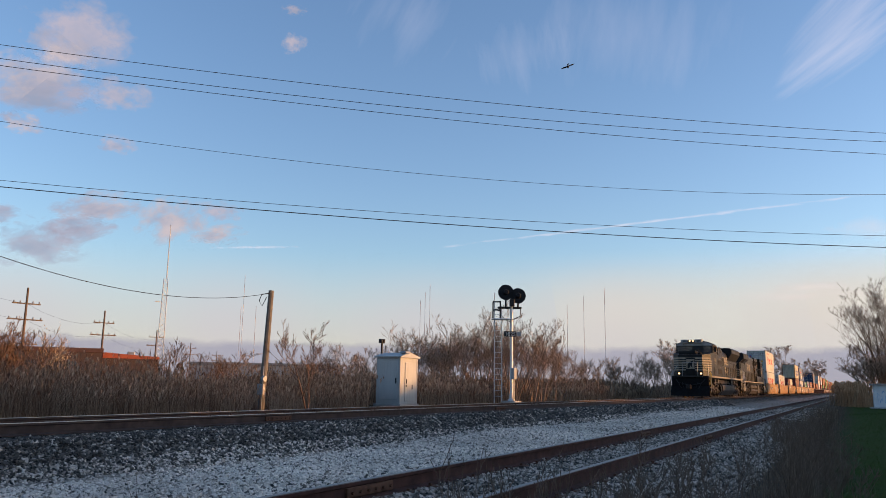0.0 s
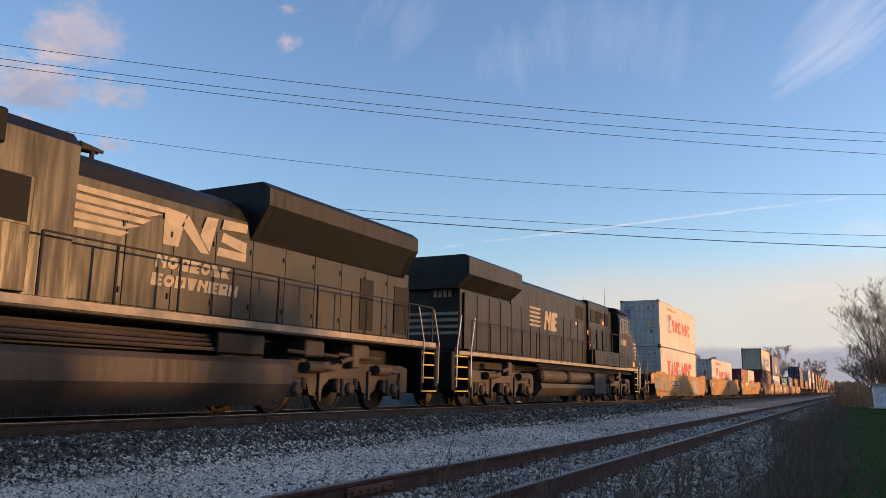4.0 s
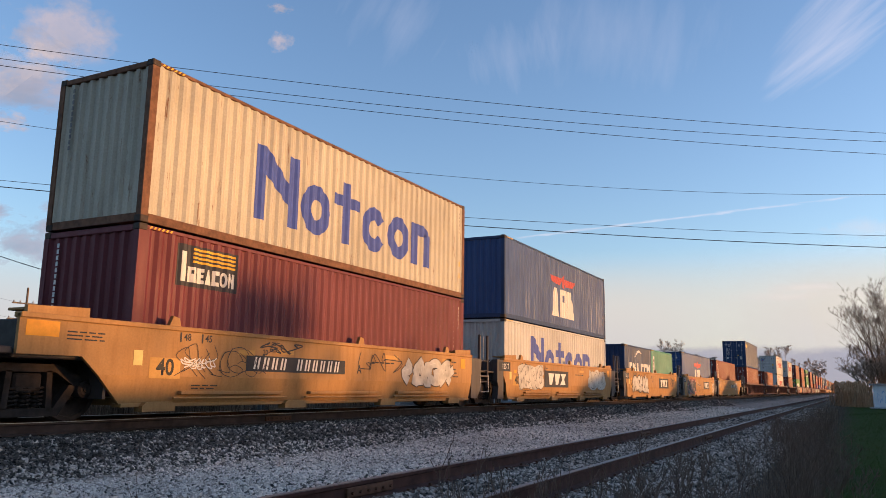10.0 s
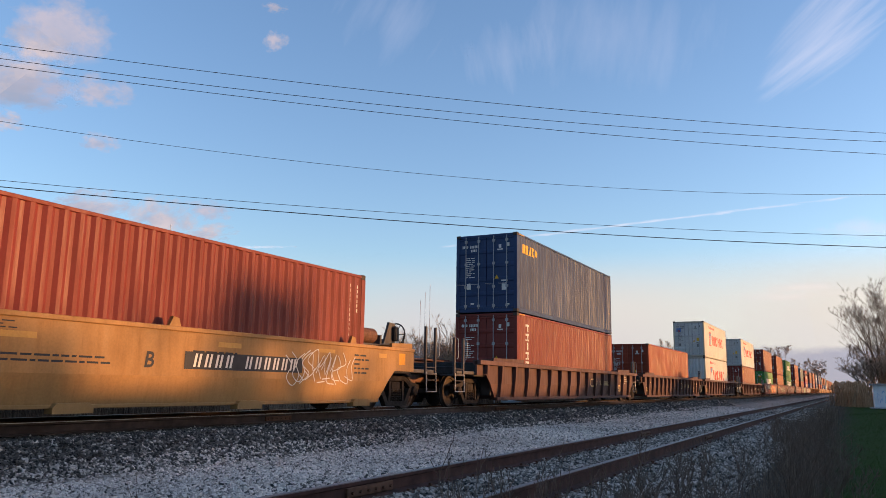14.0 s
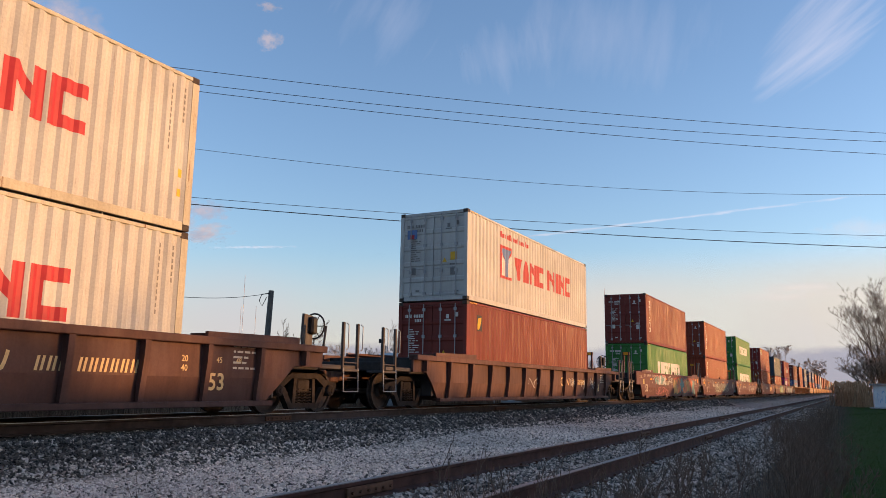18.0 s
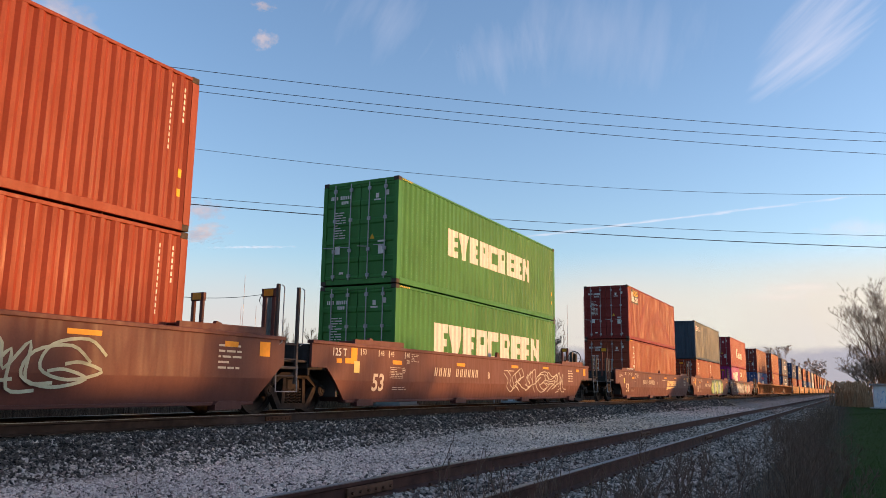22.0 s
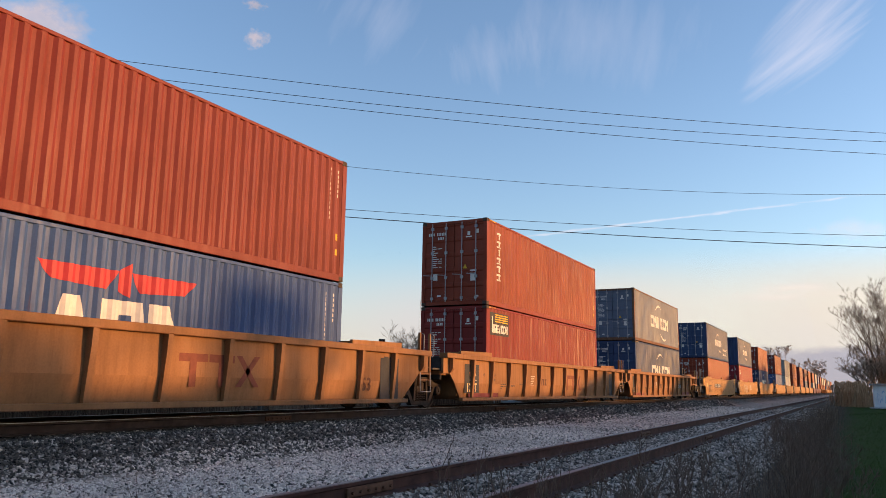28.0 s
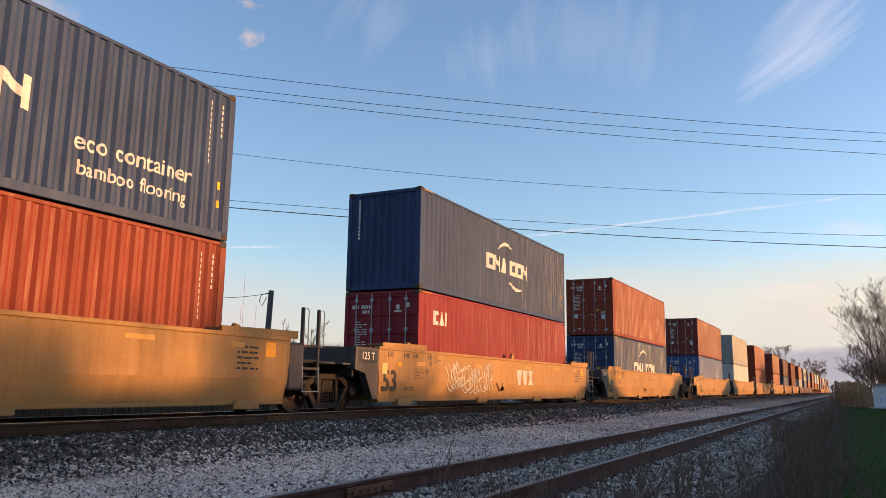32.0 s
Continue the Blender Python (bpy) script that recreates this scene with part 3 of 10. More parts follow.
def spring_mesh():
    s = Shape()
    for x in (-0.19, 0.0, 0.19):
        pts = [(x + 0.075 * math.cos(t * 0.9), 0.075 * math.sin(t * 0.9), 0.23 + t * 0.0085) for t in range(0, 36)]
        s.tube(pts, 0.016, 4)
    return s.mesh("spring")


def truck(parent, x, r=0.47, tag_kind="freight"):
    """A two-axle truck under a car: side frames, springs, bolster, wheelsets."""
    b = part("truck", cached("bolster", lambda: Shape().slab(-0.22, 0.22, -1.05, 1.05, 0.45, 0.72, 0.03).slab(-0.16, 0.16, -0.45, 0.45, 0.72, 0.88, 0.02)
                             .box(-0.8, 0.8, -0.62, -0.52, 0.40, 0.47).box(-0.8, 0.8, 0.52, 0.62, 0.40, 0.47).mesh("truck")), GRIME, parent, "grimy cast-steel freight truck")
    b.location.x = x
    for sg in (-1, 1):
        f = part("side_frame", cached("sideframe", side_frame_mesh), GRIME, b)
        f.matrix_basis = pose(0, 1.0 * sg, 0, 0, 0, 0 if sg < 0 else 180)
        q = part("spring", cached("springs", spring_mesh), GRIME, b)
        q.location = (0, 1.0 * sg, 0)
    for k, a in enumerate((-0.89, 0.89)):
        w = part("wheelset", cached(("wheels", r), lambda: wheelset_mesh(r)), WHEEL, b)
        w.location = (a, 0, r)
        WHEELSETS.append((w, ("freight", k)))
    return b


def side_plate(half, lo, top, cut0, cut1, kind, piece, in0=0.5, in1=0.5):
    """One piece of a long side: full depth over the well, cut away over the trucks."""
    s = Shape()
    e = half
    if piece == "bottom_flange":
        return s.slab(-e + cut0 + in0, e - cut1 - in1, -1.46, -1.25, lo, lo + 0.06, 0.01)
    if piece == "top_chord":
        out = -1.63 if kind in ("dark", "tan") else -1.53
        return s.slab(-e, e, out, -1.36, top - (0.11 if out < -1.6 else 0.05), top + 0.03, 0.012)
    if piece == "lower_web":
        a, b, c, d = -e + cut0, e - cut1, e - cut1 - in1, -e + cut0 + in0
        return s.add([(a, -1.50, 0.72), (b, -1.50, 0.72), (c, -1.43, lo + 0.04), (d, -1.43, lo + 0.04), (a, -1.44, 0.72), (b, -1.44, 0.72), (c, -1.37, lo + 0.04), (d, -1.37, lo + 0.04)],
                     [(0, 1, 2, 3), (4, 7, 6, 5), (0, 4, 5, 1), (2, 6, 7, 3), (0, 3, 7, 4), (1, 5, 6, 2)])
    return s.prism([(-e, 0.98), (-e, top), (e, top), (e, 0.98), (min(e - 0.02, e - cut1 + 0.3), 0.98), (e - cut1, 0.72), (-e + cut0, 0.72), (max(-e + 0.02, -e + cut0 - 0.3), 0.98)], "y", -1.50, -1.44)


# reach of the side, start of the cut-away over the truck, and its slope
WELL_ENDS = {
    "yellow": {"left joint": (8.54, 8.50, 0.06), "right joint": (8.10, 8.06, 0.06), "left coupler": (10.2, 9.1, 0.5), "right coupler": (9.64, 8.4, 0.5)},
    "brown": {"left joint": (9.95, 9.1, 0.5), "right joint": (8.95, 8.6, 0.45), "left coupler": (10.2, 9.1, 0.5), "right coupler": (9.65, 8.4, 0.5)},
    "dark": {"left joint": (9.45, 8.75, 0.5), "right joint": (9.45, 8.7, 0.5), "left coupler": (10.1, 9.1, 0.5), "right coupler": (9.65, 8.4, 0.5)},
    "tan": {"left joint": (9.45, 8.75, 0.5), "right joint": (9.75, 9.0, 0.5), "left coupler": (10.1, 9.1, 0.5), "right coupler": (9.65, 8.4, 0.5)},
    "short": {"left joint": (7.05, 6.85, 0.25), "right joint": (5.92, 5.88, 0.06), "left coupler": (8.53, 7.2, 0.5), "right coupler": (8.12, 6.87, 0.35)}}


def load_limit(ob, x, z, h, y):
    """One stencilled line: two words, the unreadable weight as bars, two words; a finer line below."""
    lettering(ob, "LD LMT", x + h * 2.2, y, z, h * 1.35, DARKMARK)
    part("small_print", sheet(rects([(x + h * (5.1 + 0.75 * k), x + h * (5.6 + 0.75 * k), z, z + h * 0.9) for k in range(6)]), y), DARKMARK, ob)
    lettering(ob, "PER UNIT", x + h * 12.4, y, z, h * 1.35, DARKMARK)
    part("small_print", sheet(rects(small_print(x, x + h * 13.0, z - h * 1.7, z - h * 1.1, 1, 19)), y), DARKMARK, ob)


def well_car(style, centre, label, length53=True, left="joint", right="joint", truck_left=True, truck_right=False, number=None, size="53", wheel=False, detail=2, ends=(11.95, 11.95)):
    """One unit of an articulated well car. left, right: joint to the next unit or coupler."""
    ob = thing("well_car", label, "rail car", group="well cars of the train")
    body, trim = {"yellow": (CAR_YELLOW, CAR_YELLOW), "brown": (CAR_BROWN, CAR_BROWN), "dark": (CAR_DARK, CAR_DARK), "tan": (CAR_TAN, CAR_TAN)}[style]
    ribbed = style in ("dark", "tan")
    pitch = 9.95 if length53 else 7.78
    top = 1.40 if style == "dark" else 1.52 if style == "tan" else 1.53
    # how far the side reaches at either end, where it is cut away over the truck, and how steeply
    table = WELL_ENDS[style if length53 else "short"]
    l_end, start0, slope0 = table["left " + left]
    r_end, start1, slope1 = table["right " + right]
    half = (l_end + r_end) / 2
    off = (r_end - l_end) / 2
    cut0, cut1 = l_end - start0, r_end - start1
    key = (style, half, cut0, cut1)
    for sg in (-1, 1):
        c0, c1 = (cut0, cut1) if sg < 0 else (cut1, cut0)
        i0, i1 = (slope0, slope1) if sg < 0 else (slope1, slope0)
        for piece in ("side_web", "lower_web", "bottom_flange", "top_chord"):
            p = part(piece, cached((piece, style, half, c0, c1, i0, i1), lambda: side_plate(half, 0.22, top, c0, c1, style, piece, i0, i1).mesh(piece)), body, ob)
            p.matrix_basis = pose(off, 0, 0) if sg < 0 else pose(off, 0, 0, 0, 0, 180)
    x0, x1 = off - half, off + half
    # floor beams of the well, cross bearers
    for i in range(9):
        a = x0 + cut0 + 0.8 + (2 * half - cut0 - cut1 - 1.6) * i / 8
        part("floor_beam", cached("floor_beam", lambda: Shape().box(-0.12, 0.12, -1.3, 1.3, 0.24, 0.362).mesh("floor_beam")), body, ob).location.x = a
    # end decks over the trucks with their sloping bulkheads
    for sg, e, c in ((-1, x0, cut0), (1, x1, cut1)):
        s = Shape()
        inner = e - sg * max(c + 0.2, 1.0)
        s.slab(min(e, inner), max(e, inner), -1.40, 1.40, 0.93, 1.06, 0.02)
        s.box(min(inner, inner - sg * 0.05), max(inner, inner - sg * 0.05), -1.40, 1.40, 0.35, top - 0.1)
        s.prism([(e, 1.06), (e - sg * 0.9, 1.06), (e - sg * 0.9, top - 0.05), (e - sg * 0.2, top - 0.35)], "y", -0.45, 0.45)
        part("end_deck", s, CAR_BLACKISH if style != "tan" else body, ob, "dark end platform over the truck")
        kind = left if sg < 0 else right
        far, near = ((8.34, 6.13) if kind == "joint" else (8.84, 6.24)) if length53 else ((e * sg - 0.1, e * sg - 1.1))
        a, b = (-far, -near) if sg < 0 else (near, far)
        hi = top + 0.03
        for y in (-1, 1):
            g = Shape().prism([(a, hi - 0.02), (b, hi - 0.02), (b, hi + 0.14), (a, hi + 0.10)], "y", min(1.42 * y, 1.50 * y), max(1.42 * y, 1.50 * y))
            part("guide_plate", g, body, ob)
            part("walkway", Shape().slab(a, b, min(1.05 * y, 1.41 * y), max(1.05 * y, 1.41 * y), hi + 0.03, hi + 0.07, 0.008), body, ob, "raised end walkway")
    # ribs
    if ribbed:
        n = 16 if style == "dark" else 13
        n = 13 if centre > 30 and style == "dark" else n
        for i in range(n + 1):
            a = x0 + cut0 * 0.55 + (2 * half - cut0 * 0.55 - cut1 * 0.55) * i / n
            inside = x0 + cut0 + 0.3 < a < x1 - cut1 - 0.3
            z0 = 0.26 if inside else 1.0
            rib = cached(("rib", style, inside), lambda: Shape().prism([(-1.49, z0), (-1.55, z0), (-1.63, top - 0.40), (-1.64, top - 0.11), (-1.49, top - 0.11)], "x", -0.055, 0.055).mesh("rib"))
            r = part("rib", rib, body, ob)
            r.location.x = a
        part("sill", Shape().slab(x0 + cut0 + 0.4, x1 - cut1 - 0.4, -1.57, -1.44, 0.20, 0.30, 0.01), body, ob)
    elif detail > 1:
        for i in range(4):
            a = x0 + cut0 + 1.2 + (2 * half - cut0 - cut1 - 2.4) * i / 3
            if style == "yellow" and -90 < centre < -70 and i < 3:
                part("side_pipe", cached(("pipe", half, i), lambda: Shape().tube([(0.3, -1.52, 0.36), ((2 * half - cut0 - cut1 - 2.4) / 3 - 0.3, -1.52, 0.36)], 0.025, 6).slab(0.45, (2 * half - cut0 - cut1 - 2.4) / 3 - 0.45, -1.55, -1.44, 0.42, 0.48, 0.006).mesh("side_pipe")), body, ob, "pipe and rail along the sill").location.x = a
            part("foot_pad", cached("pad", lambda: Shape().prism([(-0.34, 0.15), (0.34, 0.15), (0.34, 0.24), (0.27, 0.30), (-0.27, 0.30), (-0.34, 0.24)], "y", -1.54, -1.36).mesh("foot_pad")), body, ob).location.x = a
        for a in (x0 + cut0 + 1.5, 0.0, x1 - cut1 - 1.5):
            part("container_guide", cached("guide", lambda: Shape().prism([(-0.13, 0.0), (0.13, 0.0), (0.08, 0.14), (-0.05, 0.17)], "y", -1.46, -1.38).mesh("container_guide")), body, ob).location = (a, 0, top + 0.03)
    # dark end boxes beyond the side; end faces whose shade is put into black
    lx0 = -11.42 if left == "coupler" and length53 else -9.75 if left == "coupler" else -9.52 if style == "yellow" and length53 else -7.55 if not length53 else x0
    rx1 = (11.15 if length53 else 9.5) if right == "coupler" else 8.62 if style == "yellow" and length53 else 6.5 if not length53 else x1
    dim = CAR_BLACKISH if style != "tan" else body
    if left == "joint" and style == "yellow":
        part("end_box", Shape().prism([(-9.52, 1.5), (x0 - 0.003, 1.5), (x0 - 0.003, 0.3), (-8.75, 0.3), (-9.1, 0.9), (-9.52, 0.98)] if length53 else
                                       [(lx0, 1.5), (x0 - 0.003, 1.5), (x0 - 0.003, 0.25), (x0 - 0.5, 0.25), (-7.45, 0.64), (lx0, 0.8)], "y", -1.497, -1.30)
             .slab(lx0, x0 - 0.003, -1.297, 1.497, 0.98 if length53 else 0.80, 1.497, 0.02), CAR_BLACKISH, ob, "dark end box with capacity stencil")
    if right == "joint" and style == "yellow":
        part("end_box", Shape().slab(x1 + 0.003, rx1, -1.47, 1.47, 0.50, 1.47, 0.05) if length53 else
             Shape().prism([(x1 + 0.003, 1.47), (6.65, 1.47), (6.53, 0.5), (6.32, 0.28), (x1 + 0.003, 0.28)], "y", -1.49, -1.30).slab(x1 + 0.003, 6.6, -1.297, 1.47, 0.6, 1.467, 0.02), CAR_BLACKISH, ob, "dark rounded end box")
    part("end_face", Shape().slab(lx0 + 0.01, lx0 + 0.09, -1.40, 1.40, 0.98 if left == "coupler" else 0.80, 1.20 if left == "coupler" else top - 0.06, 0.02), BLACK, ob, "end face, painted black for the shade on it")
    if left == "coupler":
        part("end_sill", Shape().slab(lx0 + 0.10, x0, -1.42, 1.42, 0.98, 1.08, 0.015), dim, ob, "end platform over the coupler")
        # bulkhead turned from the sun: its shade is painted as black
        part("end_bulkhead", Shape().slab(x0 + 0.25, x0 + 0.33, -1.36, 1.36, 0.98, top - 0.04, 0.015), BLACK, ob, "bulkhead at the end of the well, black for its shade")
        if style == "brown":
            part("corner_box", Shape().slab(-10.2, -9.48, -1.53, -1.44, 0.87, 1.50, 0.02), body, ob, "square corner box on the side")
    if right == "coupler":
        part("end_sill", Shape().slab(x1, rx1, -1.42, 1.42, 0.96, 1.06, 0.015), dim, ob, "end platform over the coupler")
        part("draft_sill", Shape().slab(x1 - 1.2, rx1, -0.45, 0.45, 0.60, 0.95, 0.03), BLACK, ob)
    # ladders with tall uprights and hanging stirrups
    if detail > 0:
        spans = []
        if right == "joint":
            spans.append((8.57, 9.12) if style == "yellow" and length53 else (6.62, 7.2) if not length53 else (8.75, 9.41) if style == "brown" else (x1 - 0.35, x1 + 0.2))
        else:
            spans.append((10.5, 11.08) if length53 else (8.87, 9.42))
        if left == "coupler":
            spans.append((-11.5, -10.92) if length53 else (-9.75, -9.25))
        for a, b in spans:
            joint = right == "joint" and a > 0
            tall = 2.62 if style == "brown" and joint else 2.22 if style == "yellow" else 2.03
            for x in (a, b):
                part("upright", Shape().slab(x - 0.035, x + 0.035, -1.46, -1.39, 0.96 if not joint else 0.62, tall, 0.01), dim, ob, "tall dark steel upright")
                part("grab_iron", Shape().tube([(x + 0.03, -1.49, 1.40), (x + 0.075, -1.52, 1.44), (x + 0.075, -1.52, tall - 0.06), (x + 0.03, -1.49, tall - 0.02)], 0.012, 5), GREYM, ob, "bent grab iron")
            part("stirrup", Shape().tube([(a, -1.46, 1.0), (a, -1.48, 0.47), (b, -1.48, 0.47), (b, -1.46, 1.0)], 0.017, 6), GREYM, ob, "hanging step stirrup")
            for z in (0.78, 1.12) + ((1.42,) if joint else ()):
                part("rung", Shape().tube([(a, -1.44, z), (b, -1.44, z)], 0.014, 5), dim, ob)
            part("deck_step", Shape().slab(a - 0.05, b + 0.05, -1.47, -1.0, 0.92, 0.975, 0.01), dim, ob)
        if style == "brown":
            for e in ([9.0] if right == "joint" else []) + ([-10.35] if left == "coupler" else []):
                for y in (-1.05, 0.95):
                    post = part("end_post", Shape().slab(e - 0.09, e - 0.02, y - 0.17, y - 0.08, 1.06, 2.5, 0.01).slab(e - 0.09, e - 0.02, y + 0.08, y + 0.17, 1.06, 2.5, 0.01).slab(e - 0.10, e - 0.01, y - 0.19, y + 0.19, 2.38, 2.56, 0.01), body, ob, "tall brown end post")
                    part("reflector", Shape().slab(e - 0.115, e - 0.101, y - 0.12, y + 0.12, 2.40, 2.54, 0.002), ORANGEPLATE, post, "orange reflector on the post")
        if right == "joint":
            part("crossover_platform", Shape().slab(x1 - 0.3, pitch - 0.1, -1.38, 1.38, 1.07, 1.12, 0.01), CAR_BLACKISH, ob)
        if left == "joint":
            part("crossover_platform", Shape().slab(-pitch + 0.1, x0 + 0.3, -1.38, 1.38, 1.07, 1.12, 0.01), CAR_BLACKISH, ob)
    if left == "coupler":
        c = Shape().slab(-ends[0] + 0.25, x0 + 0.2, -0.16, 0.16, 0.72, 0.98, 0.03).slab(-ends[0] - 0.02, -ends[0] + 0.42, -0.2, 0.14, 0.66, 1.0, 0.05)
        c.tube([(x0, 0.35, 0.85), (x0 - 0.4, 0.35, 0.5), (-ends[0] + 0.05, 0.1, 0.42)], 0.03, 6)
        part("coupler", c, RUSTY, ob, "rusty knuckle coupler with air hose")
    if right == "coupler":
        c = Shape().slab(x1 - 0.2, ends[1] - 0.25, -0.16, 0.16, 0.72, 0.98, 0.03).slab(ends[1] - 0.42, ends[1] + 0.02, -0.14, 0.2, 0.66, 1.0, 0.05)
        c.tube([(x1, -0.35, 0.85), (x1 + 0.4, -0.35, 0.5), (ends[1] - 0.05, -0.1, 0.42)], 0.03, 6)
        part("coupler", c, RUSTY, ob, "rusty knuckle coupler with air hose")
    else:
        part("articulated_joint", cached("joint", lambda: Shape().slab(-0.55, 0.55, -0.4, 0.4, 0.86, 1.10, 0.04).lathe([(1.1, 0.0), (1.1, 0.3), (0.86, 0.32)], (0, 0, 0), "z", 14).mesh("articulated_joint")), GRIME, ob).location.x = pitch
    if truck_left:
        truck(ob, -(pitch if left == "joint" else (9.62 if length53 else 8.0)))
    if truck_right:
        truck(ob, (pitch if right == "joint" else (9.62 if length53 else 8.0)))
    if wheel and right == "coupler":
        bx, by, bz, br = (10.25 if length53 else 8.42), -0.6, (1.95 if style != "yellow" else 2.0), 0.29
        s = Shape()
        s.lathe([(0.0, 0.0), (0.0, 0.06), (0.06, 0.06), (0.06, 0.0)], (bx + 0.2, by, bz), "x", 10)
        for k in range(20):
            t0, t1 = 2 * math.pi * k / 20, 2 * math.pi * (k + 1) / 20
            s.tube([(bx + 0.25, by + br * math.cos(t0), bz + br * math.sin(t0)), (bx + 0.25, by + br * math.cos(t1), bz + br * math.sin(t1))], 0.02, 5, False)
        for k in range(6):
            t0 = 2 * math.pi * k / 6
            s.tube([(bx + 0.22, by, bz), (bx + 0.25, by + br * math.cos(t0), bz + br * math.sin(t0))], 0.012, 4)
        part("brake_wheel", s, BLACK, ob, "spoked hand-brake wheel")
        stand = part("brake_stand", Shape().prism([(bx - 1.3, 1.50), (bx - 1.2, 1.42), (bx + 0.14, 1.06), (bx + 0.14, bz + 0.28), (bx - 0.16, bz + 0.30), (bx - 0.42, 1.72)] if style == "yellow" else
                                                  [(bx - 0.10, 1.06), (bx + 0.14, 1.06), (bx + 0.14, bz + 0.22), (bx - 0.18, bz + 0.26), (bx - 0.22, bz - 0.3)], "y", by - 0.04, by + 0.03), CAR_BLACKISH, ob, "gusseted brake stand plate")
        part("gear_box", Shape().slab(bx - 0.02, bx + 0.19, by - 0.16, by + 0.14, bz - 0.2, bz + 0.2, 0.04), BLACK, stand)
        part("brace", Shape().tube([(bx + 0.1, by, 1.15), (bx + 0.7, by + 0.05, 1.5), (bx + 0.85, by + 0.1, 2.0)], 0.03, 5), BLACK, stand)
        if not length53:
            tank = part("air_reservoir", Shape().lathe([(-0.42, 0.0), (-0.40, 0.13), (-0.34, 0.19), (0.34, 0.19), (0.40, 0.13), (0.42, 0.0)], (6.95, -0.7, 1.87), "x", 18), RUSTY, ob, "rusty air reservoir on a rack")
            part("rack", Shape().slab(6.4, 7.6, -0.95, -0.45, 1.60, 1.66, 0.01).slab(6.5, 6.58, -0.9, -0.5, 1.0, 1.62, 0.01).slab(7.4, 7.48, -0.9, -0.5, 1.0, 1.9, 0.01), CAR_BLACKISH, tank)
    # markings on the camera's side
    y = -1.506
    mark = DARKMARK if style in ("yellow", "tan") else CAR_PALE
    if detail > 0:
        big = (-7.7 if left == "coupler" and centre > 200 else -8.30 if left == "coupler" else -8.38 if style == "yellow" else -7.72) if length53 else -6.35
        if style in ("yellow", "brown"):
            if style == "yellow" and not length53:
                part("size_patch", sheet(rects([(big + 0.12, big + 0.78, 0.68, 1.02)]), y + 0.0015), CAR_CLEAN, ob, "cleaner yellow patch")
            lettering(ob, size, big + (0.38 if length53 else 0.45), y, 0.50 if length53 else 0.74, (0.56 if style == "brown" or left == "coupler" and centre < 200 else 0.70) if length53 else 0.38, BLACK if style == "yellow" else CAR_PALE, 0.15 if style == "brown" else 0.0, bold=0.022)
        else:
            col = CAR_CREAM if style == "dark" else BROWNMARK
            lettering(ob, size, (6.5 if right == "coupler" else 6.27) if style == "dark" else 6.75, y, 0.50, 0.42, col, bold=0.02)
            if style == "dark":
                for n, a, b in (("20", 5.72, 0.98), ("40", 5.72, 0.82), ("45", 6.55, 0.98), ("48", 7.05, 0.98), ("53", 7.6, 0.98)):
                    lettering(ob, n, a, y, b, 0.15, CAR_CREAM)
                if left == "joint":
                    lettering(ob, "125T", -8.05, y, 0.52, 0.30, CAR_CREAM, bold=0.02)
                    for n, a in (("48", -7.7), ("45", -7.2)):
                        lettering(ob, n, a, y, 0.98, 0.13, CAR_CREAM)
                part("brand_shape", ribbon(smooth_line([(2.05, 1.02), (1.62, 1.0), (1.55, 0.86), (1.62, 0.74), (2.0, 0.73), (2.12, 0.85), (2.2, 1.0), (2.45, 0.76), (2.55, 1.02)], 5), 0.055, y), CAR_CREAM, ob, "cream flowing brand shape")
                for i in range(9):
                    part("number_bar", cached("number_bar", lambda: Shape()), CAR_CREAM, ob, "car number as bars").location = (2.95 + i * 0.19 + (0.12 if i > 2 else 0), y - 0.001, 0.76)
                    ob.children[-1].scale = (0.8, 1, 0.75)
            else:
                if number:
                    part("panel", sheet(rects([(5.0, 7.5, 0.30, 0.46)]), y + 0.001), G_MAROON, ob, "maroon repainted band")
                else:
                    part("panel", sheet(rects([(7.35, 8.2, 0.30, 1.28)]), y + 0.001), DARKMARK, ob, "dark stencil panel")
                for piece in [] if number else (rects([(0.95, 1.62, 0.98, 1.12), (1.2, 1.36, 0.55, 0.98), (1.66, 2.3, 0.98, 1.12), (1.9, 2.06, 0.55, 0.98)]) + [[(2.35, 1.12), (2.5, 1.12), (3.0, 0.55), (2.84, 0.55)], [(2.35, 0.55), (2.5, 0.55), (3.0, 1.12), (2.84, 1.12)]]):
                    part("brand_shape", sheet([piece], y), G_FADEDRED, ob, "faded dark red brand shape")
        pr = small_print(x1 - cut1 - 1.5, x1 - cut1 - 0.9, 0.85, 1.35, 5, centre + 1)
        if style in ("brown", "yellow"):
            m0 = -8.32 if left == "coupler" else -8.08
            if not length53:
                m0 = -5.6
            for dx, n in (((0.0, "53"), (0.78, "48"), (1.25, "45"), (2.03, "40")) if length53 else ((0.0, "48"), (0.5, "45"))):
                pr.append((m0 + dx - 0.02, m0 + dx + 0.015, 1.30, 1.46))
                lettering(ob, n, m0 + dx + 0.15, y, 1.33, 0.17, mark)
            lettering(ob, "20", m0 + 2.18, y, 1.17, 0.15, mark)
            pr += small_print(m0 + 2.35, m0 + 2.75, 1.22, 1.44, 5, centre) + small_print(0.4, 1.5, 1.12, 1.2, 1, centre + 2) + small_print(big + 1.05, big + 1.75, 0.50, 0.60, 2, centre + 3)
